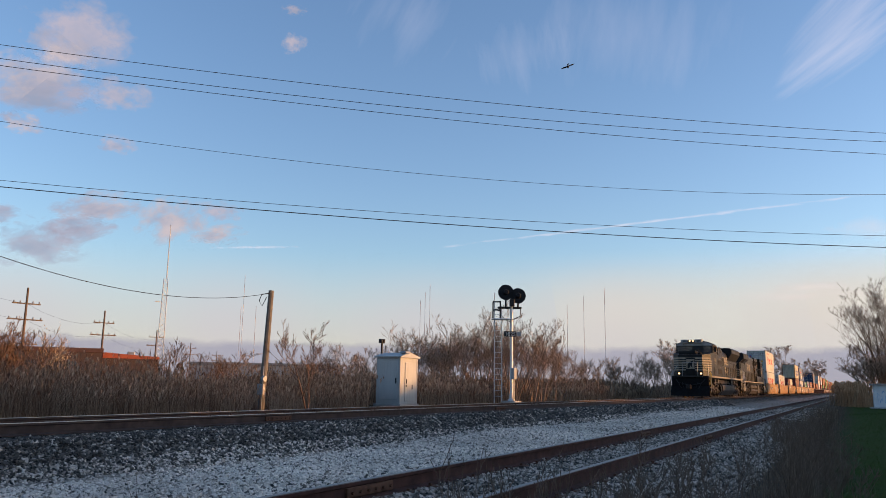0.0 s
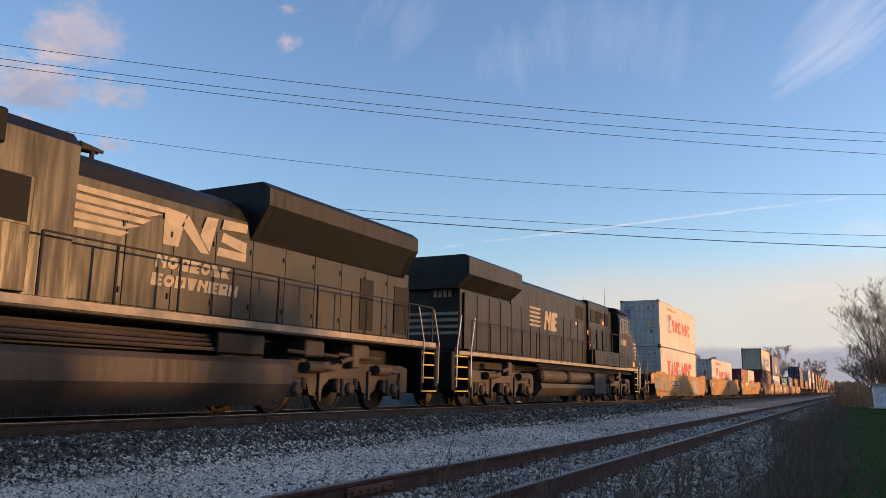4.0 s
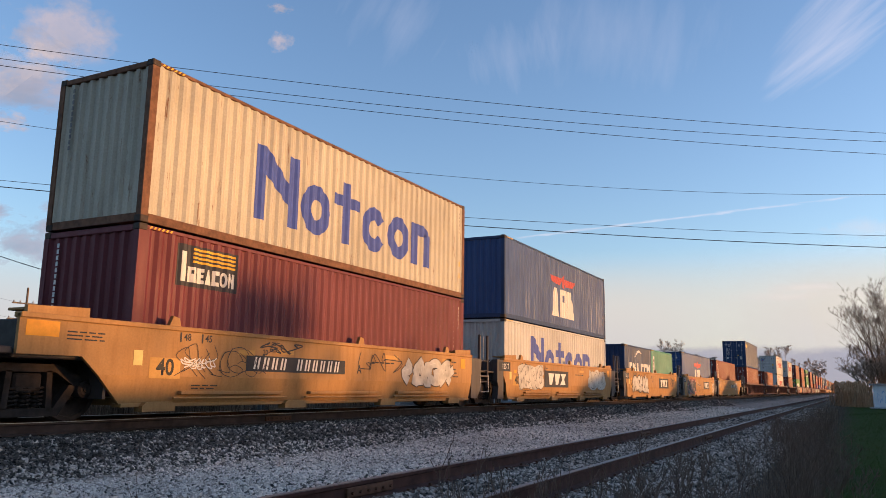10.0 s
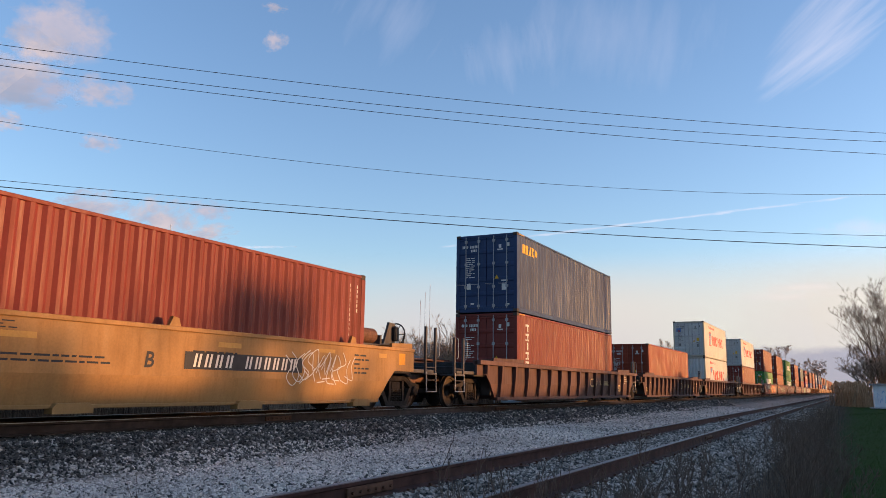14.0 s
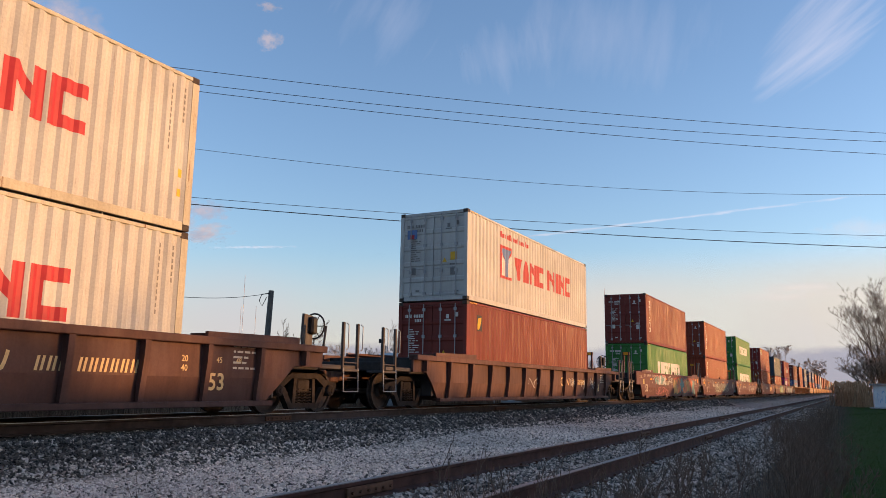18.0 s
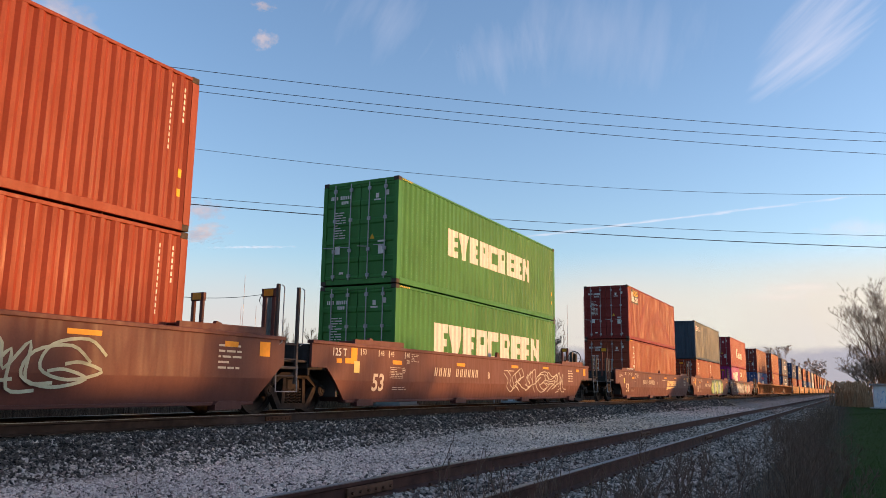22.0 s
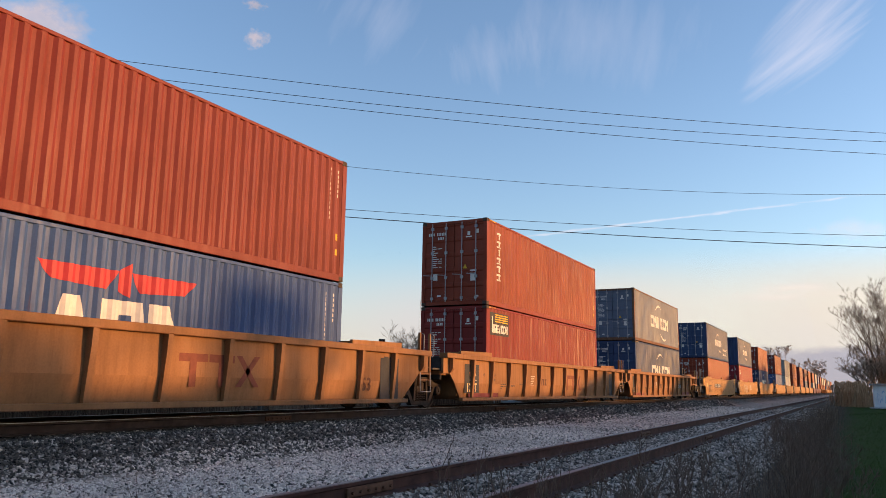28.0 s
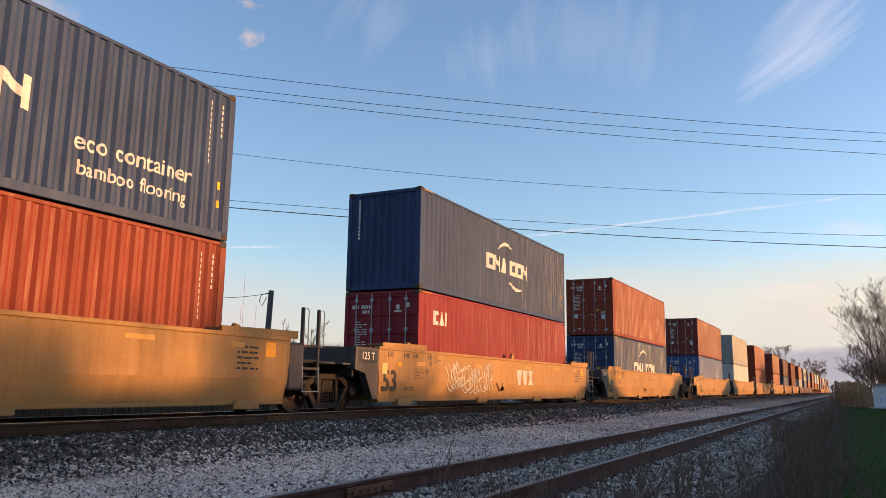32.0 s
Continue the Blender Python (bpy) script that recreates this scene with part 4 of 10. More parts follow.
            pr += small_print(x0 + 0.75, x0 + 1.4, 1.20, 1.36, 3, centre + 4) if left == "coupler" else [(m0 + 1.30, m0 + 1.92, 1.055, 1.065), (m0 + 1.30, m0 + 1.92, 0.80, 0.81), (m0 + 1.30, m0 + 1.31, 0.81, 1.055), (m0 + 1.91, m0 + 1.92, 0.81, 1.055)] + small_print(m0 + 1.36, m0 + 1.88, 0.83, 1.03, 5, centre + 5)
            part("load_ring", sheet(ring(m0 + 1.98, 1.0, 0.075, 0.075, 0.016) + rects([(m0 + 1.93, m0 + 2.03, 0.985, 1.015)]), y), mark, ob, "small round stencil")
            plates = [(m0 + 1.42, m0 + 1.87, 1.14, 1.24), (-3.1, -2.55, 1.20, 1.29), (1.0, 1.6, 1.26, 1.35), (4.0, 4.6, 1.30, 1.38), (x1 - 1.7, x1 - 1.35, 1.28, 1.38), (x1 - 0.75, x1 - 0.45, 1.14, 1.42)]
            plates.append((x0 + 0.1, x0 + 0.62, 1.24, 1.46) if left == "coupler" else (x0 + 0.9, x0 + 1.1, 1.10, 1.20))
            for q in plates:
                part("reflector", sheet(rects([q]), y - 0.0005), ORANGEPLATE if style == "brown" or q in plates[5:] else CAR_CLEAN, ob, "orange-yellow reflective plate" if style == "brown" or q in plates[5:] else "worn tan plate")
            part("sticker", sheet(rects([(m0 - 0.28, m0 - 0.05, 0.90, 1.16) if length53 else (-6.56, -6.38, 0.88, 1.12)]), y - 0.0005), PALEPLATE, ob, "pale yellow sticker")
        part("small_print", sheet(rects(pr), y), mark, ob)
        if style == "yellow" and length53:
            s = Shape()
            shift = 0.85 if number and number[0] > 0 else 0.0
            for a in (-0.45 + shift, 0.12 + shift):
                k = 1 if a < 0 else -1
                s.prism([(-1.06 + a, 0.76), (-0.76 + a, 0.76), (-0.70 + a + 0.30 * k, 0.56), (-0.84 + a + 0.30 * k, 0.50), (-1.06 + a + 0.30 * k, 0.52)], "y", y - 0.02, y + 0.008)
            part("stiffener", s, body, ob)
        if style == "tan" and left == "joint":
            part("panel", sheet(rects([(-8.1, -7.1, 0.44, 1.28)]), y + 0.002), DARKMARK, ob, "dark capacity panel")
            part("panel", sheet(rects([(-7.83, -5.62, 0.31, 0.43)]), y + 0.0015), G_MAROON, ob, "maroon repainted band")
            lettering(ob, "125T", -7.62, y, 0.48, 0.34, CAR_CREAM, bold=0.022)
            for n, a, b in (("48", -7.38, 0.94), ("20", -5.92, 0.95), ("40", -5.92, 0.80), ("45", -6.72, 0.94)):
                lettering(ob, n, a, y, b, 0.13, CAR_CREAM if n == "48" else DARKMARK)
            part("emblem", sheet([[(-7.78, 1.06), (-7.58, 1.06), (-7.6, 0.95), (-7.68, 0.89), (-7.76, 0.95)]], y), G_ORANGE, ob, "small orange shield")
            pr2 = small_print(-4.85, -4.2, 0.62, 0.70, 2, 5) + small_print(-3.82, -3.25, 0.68, 0.80, 2, 6) + small_print(-5.45, -4.98, 0.55, 0.74, 3, 8)
            part("small_print", sheet(rects(pr2), y), DARKMARK, ob)
            part("small_print", sheet(rects(small_print(-2.75, -2.35, 0.68, 1.04, 6, 7) + small_print(-7.75, -7.2, 0.79, 0.86, 2, 9)), y), CAR_PALE, ob)
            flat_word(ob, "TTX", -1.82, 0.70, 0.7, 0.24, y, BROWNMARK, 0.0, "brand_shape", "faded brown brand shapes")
        elif left == "joint" or style == "tan":
            if style in ("yellow", "tan"):
                part("panel", sheet(rects([(lx0 + 0.12, lx0 + 0.12 + (0.8 if length53 else 0.95), 1.14, 1.44)]), y + 0.002), DARKMARK if style == "yellow" else CAR_BLACKISH, ob, "dark capacity panel")
            lettering(ob, "125 T", -8.95 if style == "brown" else lx0 + (0.52 if length53 else 0.66), y - 0.003, 1.26 if style == "brown" else 1.22, 0.24 if style != "tan" else 0.15, WHITE)
            if style == "brown":
                part("reflector", sheet([[(-8.72, 1.10), (-8.24, 1.10), (-8.24, 1.46), (-8.49, 1.46), (-8.49, 1.22), (-8.72, 1.22)]], y), ORANGEPLATE, ob, "orange-yellow reflective plate")
        if style == "brown" and left == "coupler":
            lettering(ob, "S-2054-16 REEFER CLEARANCE", -7.35, -1.503, 1.61, 0.10, WHITE, 0.25)
        if number:
            nx, dark_plate, letters = number
            if dark_plate:
                wide, low = (0.86, 0.71) if style == "tan" else (1.62, 0.85)
                part("number_plate", sheet(rects([(nx - wide, nx + wide, low, low + (0.26 if style == "tan" else 0.30))]), y), DARKMARK, ob, "black panel with white car number bars")
            if style == "yellow" and length53:
                load_limit(ob, nx - 4.73, 0.93, 0.10, y)
                part("stencil_box", sheet(rects([(nx - 2.96, nx - 2.72, 1.08, 1.09), (nx - 2.96, nx - 2.72, 0.88, 0.89), (nx - 2.96, nx - 2.95, 0.89, 1.08), (nx - 2.73, nx - 2.72, 0.89, 1.08), (nx - 2.86, nx - 2.82, 0.93, 1.0)]), y), G_FADEDRED, ob, "faded red stencil box")
            if letters:
                lettering(ob, letters, nx + 2.2, y, 0.88, 0.28, mark)
            for i in range(11):
                if i != 4:
                    part("number_bar", cached("number_bar", lambda: sheet([[(0, 0), (0.045, 0), (0.085, 0.21), (0.04, 0.21)], [(0.085, 0), (0.13, 0), (0.17, 0.21), (0.125, 0.21)]], 0.0).mesh("number_bar")), WHITE if dark_plate else CAR_PALE if style != "yellow" else DARKMARK, ob, "car number as bars").matrix_basis = pose(nx - (0.78 if style == "tan" else 1.42) + i * (0.145 if style == "tan" else 0.262), y - 0.003, 0.74 if style == "tan" else 0.89) @ Matrix.Diagonal((0.7 if style == "tan" else 1.2, 1, 0.9 if style == "tan" else 1.1, 1))
    ob.location = (centre, TRACK_Y, 0)
    ROLLING.append((ob, centre))
    return ob


CAR_YELLOW = paint("faded_yellow_car_paint", (0.335, 0.168, 0.052), 0.6, 0.16, 0.45, 0.2, (0.16, 0.09, 0.04), 0.25)
CAR_BROWN = paint("red_brown_car_paint", (0.105, 0.032, 0.024), 0.55, 0.15, 0.35, 0.15, (0.085, 0.045, 0.032), 0.25)
CAR_DARK = paint("weathered_brown_car_paint", (0.092, 0.040, 0.030), 0.65, 0.25, 0.5, 0.2, (0.06, 0.036, 0.028), 0.2)
CAR_TAN = paint("dusty_tan_car_paint", (0.25, 0.112, 0.043), 0.65, 0.2, 0.5, 0.3, (0.11, 0.06, 0.03), 0.2)
CAR_BLACKISH = paint("sooty_brown_steel", (0.045, 0.034, 0.03), 0.7, 0.3, 0.4)
CAR_CLEAN = paint("fresh_yellow_patch", (0.47, 0.25, 0.06), 0.6, 0.1, 0.2, 0, (0.16, 0.09, 0.04), 0.25)
CAR_PALE = plain("pale_stencil_paint", (0.52, 0.45, 0.36), 0.65, 0, 0.15, 9)
ORANGEPLATE = plain("orange_yellow_reflector", (0.66, 0.27, 0.015), 0.5, 0, 0.12, 9)
PALEPLATE = plain("pale_yellow_sticker", (0.55, 0.45, 0.16), 0.6, 0, 0.12, 9)
BROWNMARK = plain("dark_brown_stencil", (0.10, 0.04, 0.022), 0.7, 0, 0.2, 9)
G_FADEDRED = plain("faded_dark_red_paint", (0.17, 0.05, 0.03), 0.7, 0, 0.25, 5)
EMBLEMBLUE = plain("dull_blue_mark", (0.10, 0.17, 0.33), 0.55, 0, 0.1, 6)
CAR_CREAM = plain("cream_lettering", (0.62, 0.42, 0.20), 0.7, 0, 0.15, 9)


# ---------------------------------------------------------------- the load
def c_paint(name, col, **k):
    return paint(name, tuple(0.97 * c for c in col), 0.5, 0.13, 0.24, dirt_col=(0.07, 0.05, 0.038), gloss=0.16, **k)


P_WHITE = c_paint("cream_white_container_paint", (0.45, 0.44, 0.41), rust=0.3)
P_OLDWHITE = c_paint("rust_streaked_white_paint", (0.43, 0.39, 0.30), rust=0.9)
P_MAROON = c_paint("maroon_container_paint", (0.135, 0.027, 0.032), rust=0.15)
P_BRICK = c_paint("brick_red_container_paint", (0.17, 0.028, 0.019), rust=0.15)
P_ORANGE = c_paint("orange_brown_container_paint", (0.225, 0.036, 0.014), rust=0.2)
P_RED = c_paint("red_container_paint", (0.20, 0.019, 0.014), rust=0.1)
P_CRIMSON = c_paint("crimson_container_paint", (0.235, 0.016, 0.022), rust=0.1)
P_NAVY = c_paint("navy_container_paint", (0.023, 0.048, 0.112), rust=0.15)
P_BLUE = c_paint("faded_blue_container_paint", (0.038, 0.083, 0.205), rust=0.25)
P_SLATE = c_paint("slate_container_paint", (0.038, 0.062, 0.082), rust=0.2)
P_GREEN = c_paint("green_container_paint", (0.028, 0.165, 0.034), rust=0.08)
P_PALEGREEN = c_paint("pale_green_container_paint", (0.055, 0.23, 0.165), rust=0.3)
P_MAGENTA = c_paint("magenta_container_paint", (0.29, 0.02, 0.155), rust=0.05)
P_GREY = c_paint("grey_container_paint", (0.27, 0.265, 0.245), rust=0.2)
CASTING = plain("grimy_corner_casting", (0.06, 0.045, 0.036), 0.8, 0.1, 0.4, 9)
PALEMARK = plain("faded_grey_marking", (0.17, 0.16, 0.15), 0.7, 0, 0.2, 9)
P_RUSTPOST = plain("rusted_post", (0.145, 0.07, 0.04), 0.8, 0, 0.4, 6)

H9, H8, L40, L20 = 2.896, 2.591, 12.32, 6.12
BASE = 0.36


def sign_yang(ob, L=L40, h=H9, scale=1.0):
    """White line's side: red word shapes, a red and blue emblem, a small red address line."""
    k = scale
    x, z = 2.6 * L / 12.192, h * 0.355
    w, hh = 1.05 * k, 1.15 * k
    part("emblem", on_corrugation(rects([(x, x + w, z, z + hh)]), L, 0.004), REDMARK, ob, "red emblem panel")
    part("emblem", on_corrugation([[(x + 0.1 * k, z + 0.1 * k), (x + 0.36 * k, z + 0.1 * k), (x + 0.36 * k, z + 0.62 * k), (x + 0.1 * k, z + 0.95 * k)],
                                   [(x + 0.69 * k, z + 0.1 * k), (x + 0.95 * k, z + 0.1 * k), (x + 0.95 * k, z + 0.95 * k), (x + 0.69 * k, z + 0.62 * k)]], L, 0.007), WHITE, ob)
    part("emblem", on_corrugation([[(x + 0.40 * k, z + 0.08), (x + 0.65 * k, z + 0.08), (x + 0.65 * k, z + 0.55 * k), (x + 0.40 * k, z + 0.55 * k)],
                                   [(x + 0.40 * k, z + 0.55 * k), (x + 0.65 * k, z + 0.55 * k), (x + 0.92 * k, z + 1.05 * k), (x + 0.70 * k, z + 1.05 * k), (x + 0.525 * k, z + 0.75 * k), (x + 0.35 * k, z + 1.05 * k), (x + 0.13 * k, z + 1.05 * k)][:2]
                                   + [(x + 0.92 * k, z + 1.05 * k), (x + 0.13 * k, z + 1.05 * k)]], L, 0.008), EMBLEMBLUE, ob)
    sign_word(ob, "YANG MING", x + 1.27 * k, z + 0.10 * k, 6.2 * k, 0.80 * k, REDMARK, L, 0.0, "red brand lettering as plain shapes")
    if any(c.name.startswith("door") for c in ob.children):
        for n, q, m in (("emblem", [(-0.96, -0.60, h - 0.86, h - 0.56)], EMBLEMBLUE), ("emblem", [(-0.86, -0.70, h - 0.86, h - 0.72)], REDMARK), ("warning_sticker", [(0.62, 0.84, h - 1.62, h - 1.36)], YELLOW)):
            s = sheet(rects(q), 0.0).mesh(n)
            s.transform(Matrix.Translation((0.004 if m is not REDMARK else 0.002, 0, 0)) @ Matrix.Rotation(radians(-90), 4, "Z"))
            part(n, s, m, ob)
    r = random.Random(5)
    part("address_line", on_corrugation(rects([(x + i * 0.19 * k, x + i * 0.19 * k + 0.13 * k, z + 1.42 * k, z + 1.42 * k + (0.14 if i % 4 else 0.2) * k) for i in range(14)]), L), REDMARK, ob)


def upright_word(ob, x, z, h, n, material, L=L40):
    """A word that stands upright, one plain block below the other."""
    b = []
    for i in range(n):
        zz = z - i * h / n
        w = 0.16 if i not in (2,) else 0.07
        b += [(x - w, x + w, zz - h / n * 0.28, zz - h / n * 0.12 + 0.02), (x - 0.06, x + 0.06, zz - h / n * 0.86, zz - h / n * 0.28)]
        if i % 2:
            b.append((x - w, x + w, zz - h / n * 0.86, zz - h / n * 0.70))
    part("brand_shape", on_corrugation(rects(b), L), material, ob, "white upright lettering as plain shapes")


def flat_word(ob, word, x, z, w, h, y, material, slant=0.0, name="brand_shape", label="brand lettering as plain shapes"):
    for piece in block_word(word, x, z, w, h, slant):
        part(name, sheet([piece], y), material, ob, label)


def sign_word(ob, word, x, z, w, h, material, L=L40, slant=0.0, label="brand lettering as plain shapes"):
    for piece in block_word(word, x, z, w, h, slant):
        part("brand_shape", on_corrugation([piece], L), material, ob, label)


def crescent(ob, cx, cz, w, up, material, L=L40):
    top, bot = [], []
    for i in range(9):
        t = i / 8
        a = cx - w / 2 + w * t
        arc = math.sin(math.pi * t * 0.75 + 0.1) * w * 0.22 * up
        th = 0.10 * math.sin(math.pi * t * 0.9 + 0.25)
        top.append((a, cz + arc + th))
        bot.append((a, cz + arc - th * 0.3))
    part("brand_shape", on_corrugation([[bot[i], bot[i + 1], top[i + 1], top[i]] for i in range(8)], L), material, ob, "white crescent brand shape")


def sign_beacon(ob, x, z):
    part("brand_panel", on_corrugation(rects([(x, x + 1.5, z, z + 0.75)]), L40), DARKMARK, ob, "black brand panel")
    part("brand_panel", on_corrugation(rects([(x + 0.35, x + 1.45, z + 0.44 + i * 0.075, z + 0.48 + i * 0.075) for i in range(4)]), L40, 0.007), YELLOW, ob, "yellow light-beam stripes")
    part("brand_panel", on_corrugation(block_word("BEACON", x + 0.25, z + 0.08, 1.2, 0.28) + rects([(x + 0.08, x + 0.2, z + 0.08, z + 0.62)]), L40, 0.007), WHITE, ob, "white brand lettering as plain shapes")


def sign_apl(ob, x, z):
    part("brand_shape", on_corrugation([[(x - 0.45, z + 1.62), (x + 1.0, z + 1.62), (x + 0.8, z + 1.30), (x - 0.2, z + 1.36)], [(x + 1.0, z + 1.62), (x + 1.25, z + 1.78), (x + 1.25, z + 1.2), (x + 1.0, z + 1.3)],
                                        [(x + 1.25, z + 1.62), (x + 2.7, z + 1.62), (x + 2.45, z + 1.36), (x + 1.45, z + 1.30)]], L40), REDMARK, ob, "red spread-wing brand shape")
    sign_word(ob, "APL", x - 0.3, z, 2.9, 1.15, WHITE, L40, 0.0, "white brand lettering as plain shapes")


def sign_cma(ob, x, z, k=1.0, L=L40):
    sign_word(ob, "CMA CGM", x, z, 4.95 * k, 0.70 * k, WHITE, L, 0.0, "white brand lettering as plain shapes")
    crescent(ob, x + 2.1 * k, z + 0.98 * k, 1.7 * k, 1, WHITE, L)
    crescent(ob, x + 3.4 * k, z - 0.30 * k, 1.7 * k, -1, WHITE, L)


def stack(s, low, high=None, z=BASE, gap=0.02):
    """A lower container (or a pair of short ones) and one on top."""
    out = []
    top = z
    s -= 0.12
    for spec in low:
        c = container(spec[0], spec[1], s + (spec[4] if len(spec) > 4 else 0.0), z, spec[2], spec[3], *(spec[5:6] or (True,)), rails=spec[6] if len(spec) > 6 else None, detail=spec[7] if len(spec) > 7 else 2)
        top = max(top, z + spec[3])
        out.append(c)
    if high:
        c = container(high[0], high[1], s, top + gap, high[2], high[3], *(high[4:5] or (True,)), rails=high[5] if len(high) > 5 else None, detail=high[6] if len(high) > 6 else 2)
        out.append(c)
    return out


# ---------------------------------------------------------------- locomotives
LOCO = paint("weathered_black_loco_paint", (0.0062, 0.0056, 0.005), 0.40, 0.25, 0.03, 0.0, (0.02, 0.016, 0.012), 0.20)
BROWGREY = plain("pale_grey_band", (0.30, 0.29, 0.27), 0.6, 0, 0.12, 4)
LOCO_DARK = paint("black_loco_steel", (0.004, 0.004, 0.004), 0.5, 0.3, 0.2, 0.0, (0.010, 0.008, 0.006), 0.15)
LOCO_FRAME = paint("dusty_loco_truck", (0.036, 0.027, 0.021), 0.65, 0.3, 0.4, 0.0, (0.06, 0.042, 0.030), 0.25)
STRIPE = plain("cream_stripe", (0.27, 0.225, 0.165), 0.6, 0, 0.25, 4)
SILLSTRIPE = plain("grimy_white_stripe", (0.24, 0.20, 0.155), 0.65, 0, 0.35, 3)
RAILYEL = plain("yellow_handrail", (0.50, 0.34, 0.06), 0.5, 0, 0.12, 6)
GRILLE = plain("dark_grille", (0.006, 0.006, 0.006), 0.7, 0.2, 0.3, 30, 0.4)
RUSTGRILLE = plain("rusty_filter_grille", (0.012, 0.009, 0.008), 0.8, 0.1, 0.35, 25, 0.4)
PLOWBLACK = plain("matt_black_plow", (0.006, 0.006, 0.0065), 0.9, 0.0, 0.4, 5, 0.2)
LAMP = plain("lit_headlight", (1.0, 0.70, 0.36), 0.3, 0, 0.02, 2, 0.0, 0.7)
LENS = plain("ditch_light_lens", (1.0, 0.66, 0.28), 0.3, 0, 0.02, 2, 0.0, 1.0)
CABGLASS = plain("cab_window_glass", (0.025, 0.032, 0.036), 0.04, 0.0, 0.1, 1.5, 0.0)
FRAMEAL = plain("window_frame_metal", (0.20, 0.155, 0.115), 0.6, 0.2, 0.12, 8)


def loco_truck(parent, x):
    """A three-axle truck: frame, journal boxes, springs, brake gear, wheelsets."""
    b = part("truck", cached("loco_truck", lambda: Shape()
             .prism([(-2.85, 0.70), (-2.85, 1.05), (-2.55, 1.12), (2.55, 1.12), (2.85, 1.05), (2.85, 0.45), (2.62, 0.42), (2.5, 0.70), (1.42, 0.74), (1.30, 0.50), (1.0, 0.36), (0.78, 0.44), (0.60, 0.74), (-0.60, 0.74), (-0.78, 0.60), (-1.0, 0.36), (-1.30, 0.40), (-1.42, 0.74), (-2.5, 0.74)], "y", -1.24, -1.05)
             .prism([(-2.7, 0.62), (-2.7, 0.98), (-2.2, 1.02), (-1.7, 0.84), (1.7, 0.84), (2.2, 1.02), (2.7, 0.98), (2.7, 0.62)], "y", 1.05, 1.22)
             .slab(-2.6, 2.6, -1.05, 1.05, 0.62, 0.86, 0.02).slab(-0.5, 0.5, -1.1, 1.1, 0.86, 1.2, 0.03).mesh("truck")), LOCO_FRAME, parent, "dusty three-axle truck frame")
    b.location.x = x
    for i, a in enumerate((-1.95, 0.0, 1.95)):
        w = part("wheelset", cached(("wheels", 0.52), lambda: wheelset_mesh(0.52)), WHEEL, b)
        w.location = (a, 0, 0.52)
        WHEELSETS.append((w, ("loco", i)))
        j = part("journal_box", cached("journal", lambda: Shape().slab(-0.22, 0.22, -1.36, -1.18, 0.36, 0.76, 0.03).lathe([(-1.46, 0.0), (-1.46, 0.10), (-1.42, 0.14), (-1.36, 0.15)], (0, 0, 0.53), "y", 14)
                                           .slab(-0.35, 0.35, -1.30, -1.16, 0.44, 0.52, 0.01).mesh("journal_box")), LOCO_FRAME, b)
        j.location.x = a
        for sx in (-0.36, 0.36):
            q = part("spring", cached("loco_spring", lambda: Shape().lathe([(0.52 + 0.03 * k, 0.075 if k % 2 else 0.095) for k in range(9)], (0, -1.28, 0), "z", 10).mesh("spring")), LOCO_FRAME, b)
            q.location.x = a + sx
    for a in (-2.45, -0.98, 0.98, 2.45):
        part("brake_rod", cached("brakerod", lambda: Shape().slab(-0.05, 0.05, -1.30, -1.22, 0.25, 0.95, 0.01).slab(-0.12, 0.12, -1.24, -1.1, 0.28, 0.5, 0.02).mesh("brake_rod")), LOCO_FRAME, b).location.x = a
    for a in (-1.3, 1.45):
        part("brake_cylinder", cached("brakecyl", lambda: Shape().tube([(-0.3, -1.36, 0.98), (0.25, -1.36, 0.98)], 0.12, 12).tube([(0.25, -1.36, 0.98), (0.75, -1.36, 0.93)], 0.035, 6).mesh("brake_cylinder")), LOCO_FRAME, b).location.x = a
    part("damper", cached("damper", lambda: Shape().tube([(-0.45, -1.42, 1.12), (0.0, -1.42, 1.22)], 0.06, 8).slab(0.0, 0.3, -1.46, -1.2, 1.0, 1.45, 0.03).mesh("damper")), LOCO_FRAME, b)
    return b


def handrail(parent, xs, y, z0, z1, mat, drop=()):
    """Stanchions and the rail along a walkway."""
    for x in xs:
        part("stanchion", cached(("stan", round(z1 - z0, 2)), lambda: Shape().tube([(0, 0, 0), (0, 0, z1 - z0)], 0.024, 6).mesh("stanchion")), mat, parent).location = (x, y, z0)
    part("handrail", Shape().tube([(xs[0], y, z1)] + [(x, y, z1) for x in xs[1:]] + list(drop), 0.018, 6), mat, parent)


def louvres(parent, x0, x1, z0, z1, y, n, mat):
    for i in range(n):
        z = z0 + (z1 - z0) * i / n
        part("louvre", Shape().prism([(x0, z), (x1, z), (x1, z + (z1 - z0) / n * 0.5), (x0, z + (z1 - z0) / n * 0.5)], "y", y - 0.015, y), mat, parent)


def window(parent, x0, x1, z0, z1, y, frame=0.05):
    f = Shape().slab(x0 - frame, x1 + frame, y - 0.025, y + 0.005, z0 - frame, z0, 0.006).slab(x0 - frame, x1 + frame, y - 0.025, y + 0.005, z1, z1 + frame, 0.006)
    f.slab(x0 - frame, x0, y - 0.025, y + 0.005, z0, z1, 0.006).slab(x1, x1 + frame, y - 0.025, y + 0.005, z0, z1, 0.006)
    w = part("window_frame", f, FRAMEAL, parent, "pale metal window frame")
    part("pane", Shape().box(x0, x1, y - 0.008, y - 0.002, z0, z1), CABGLASS, w)


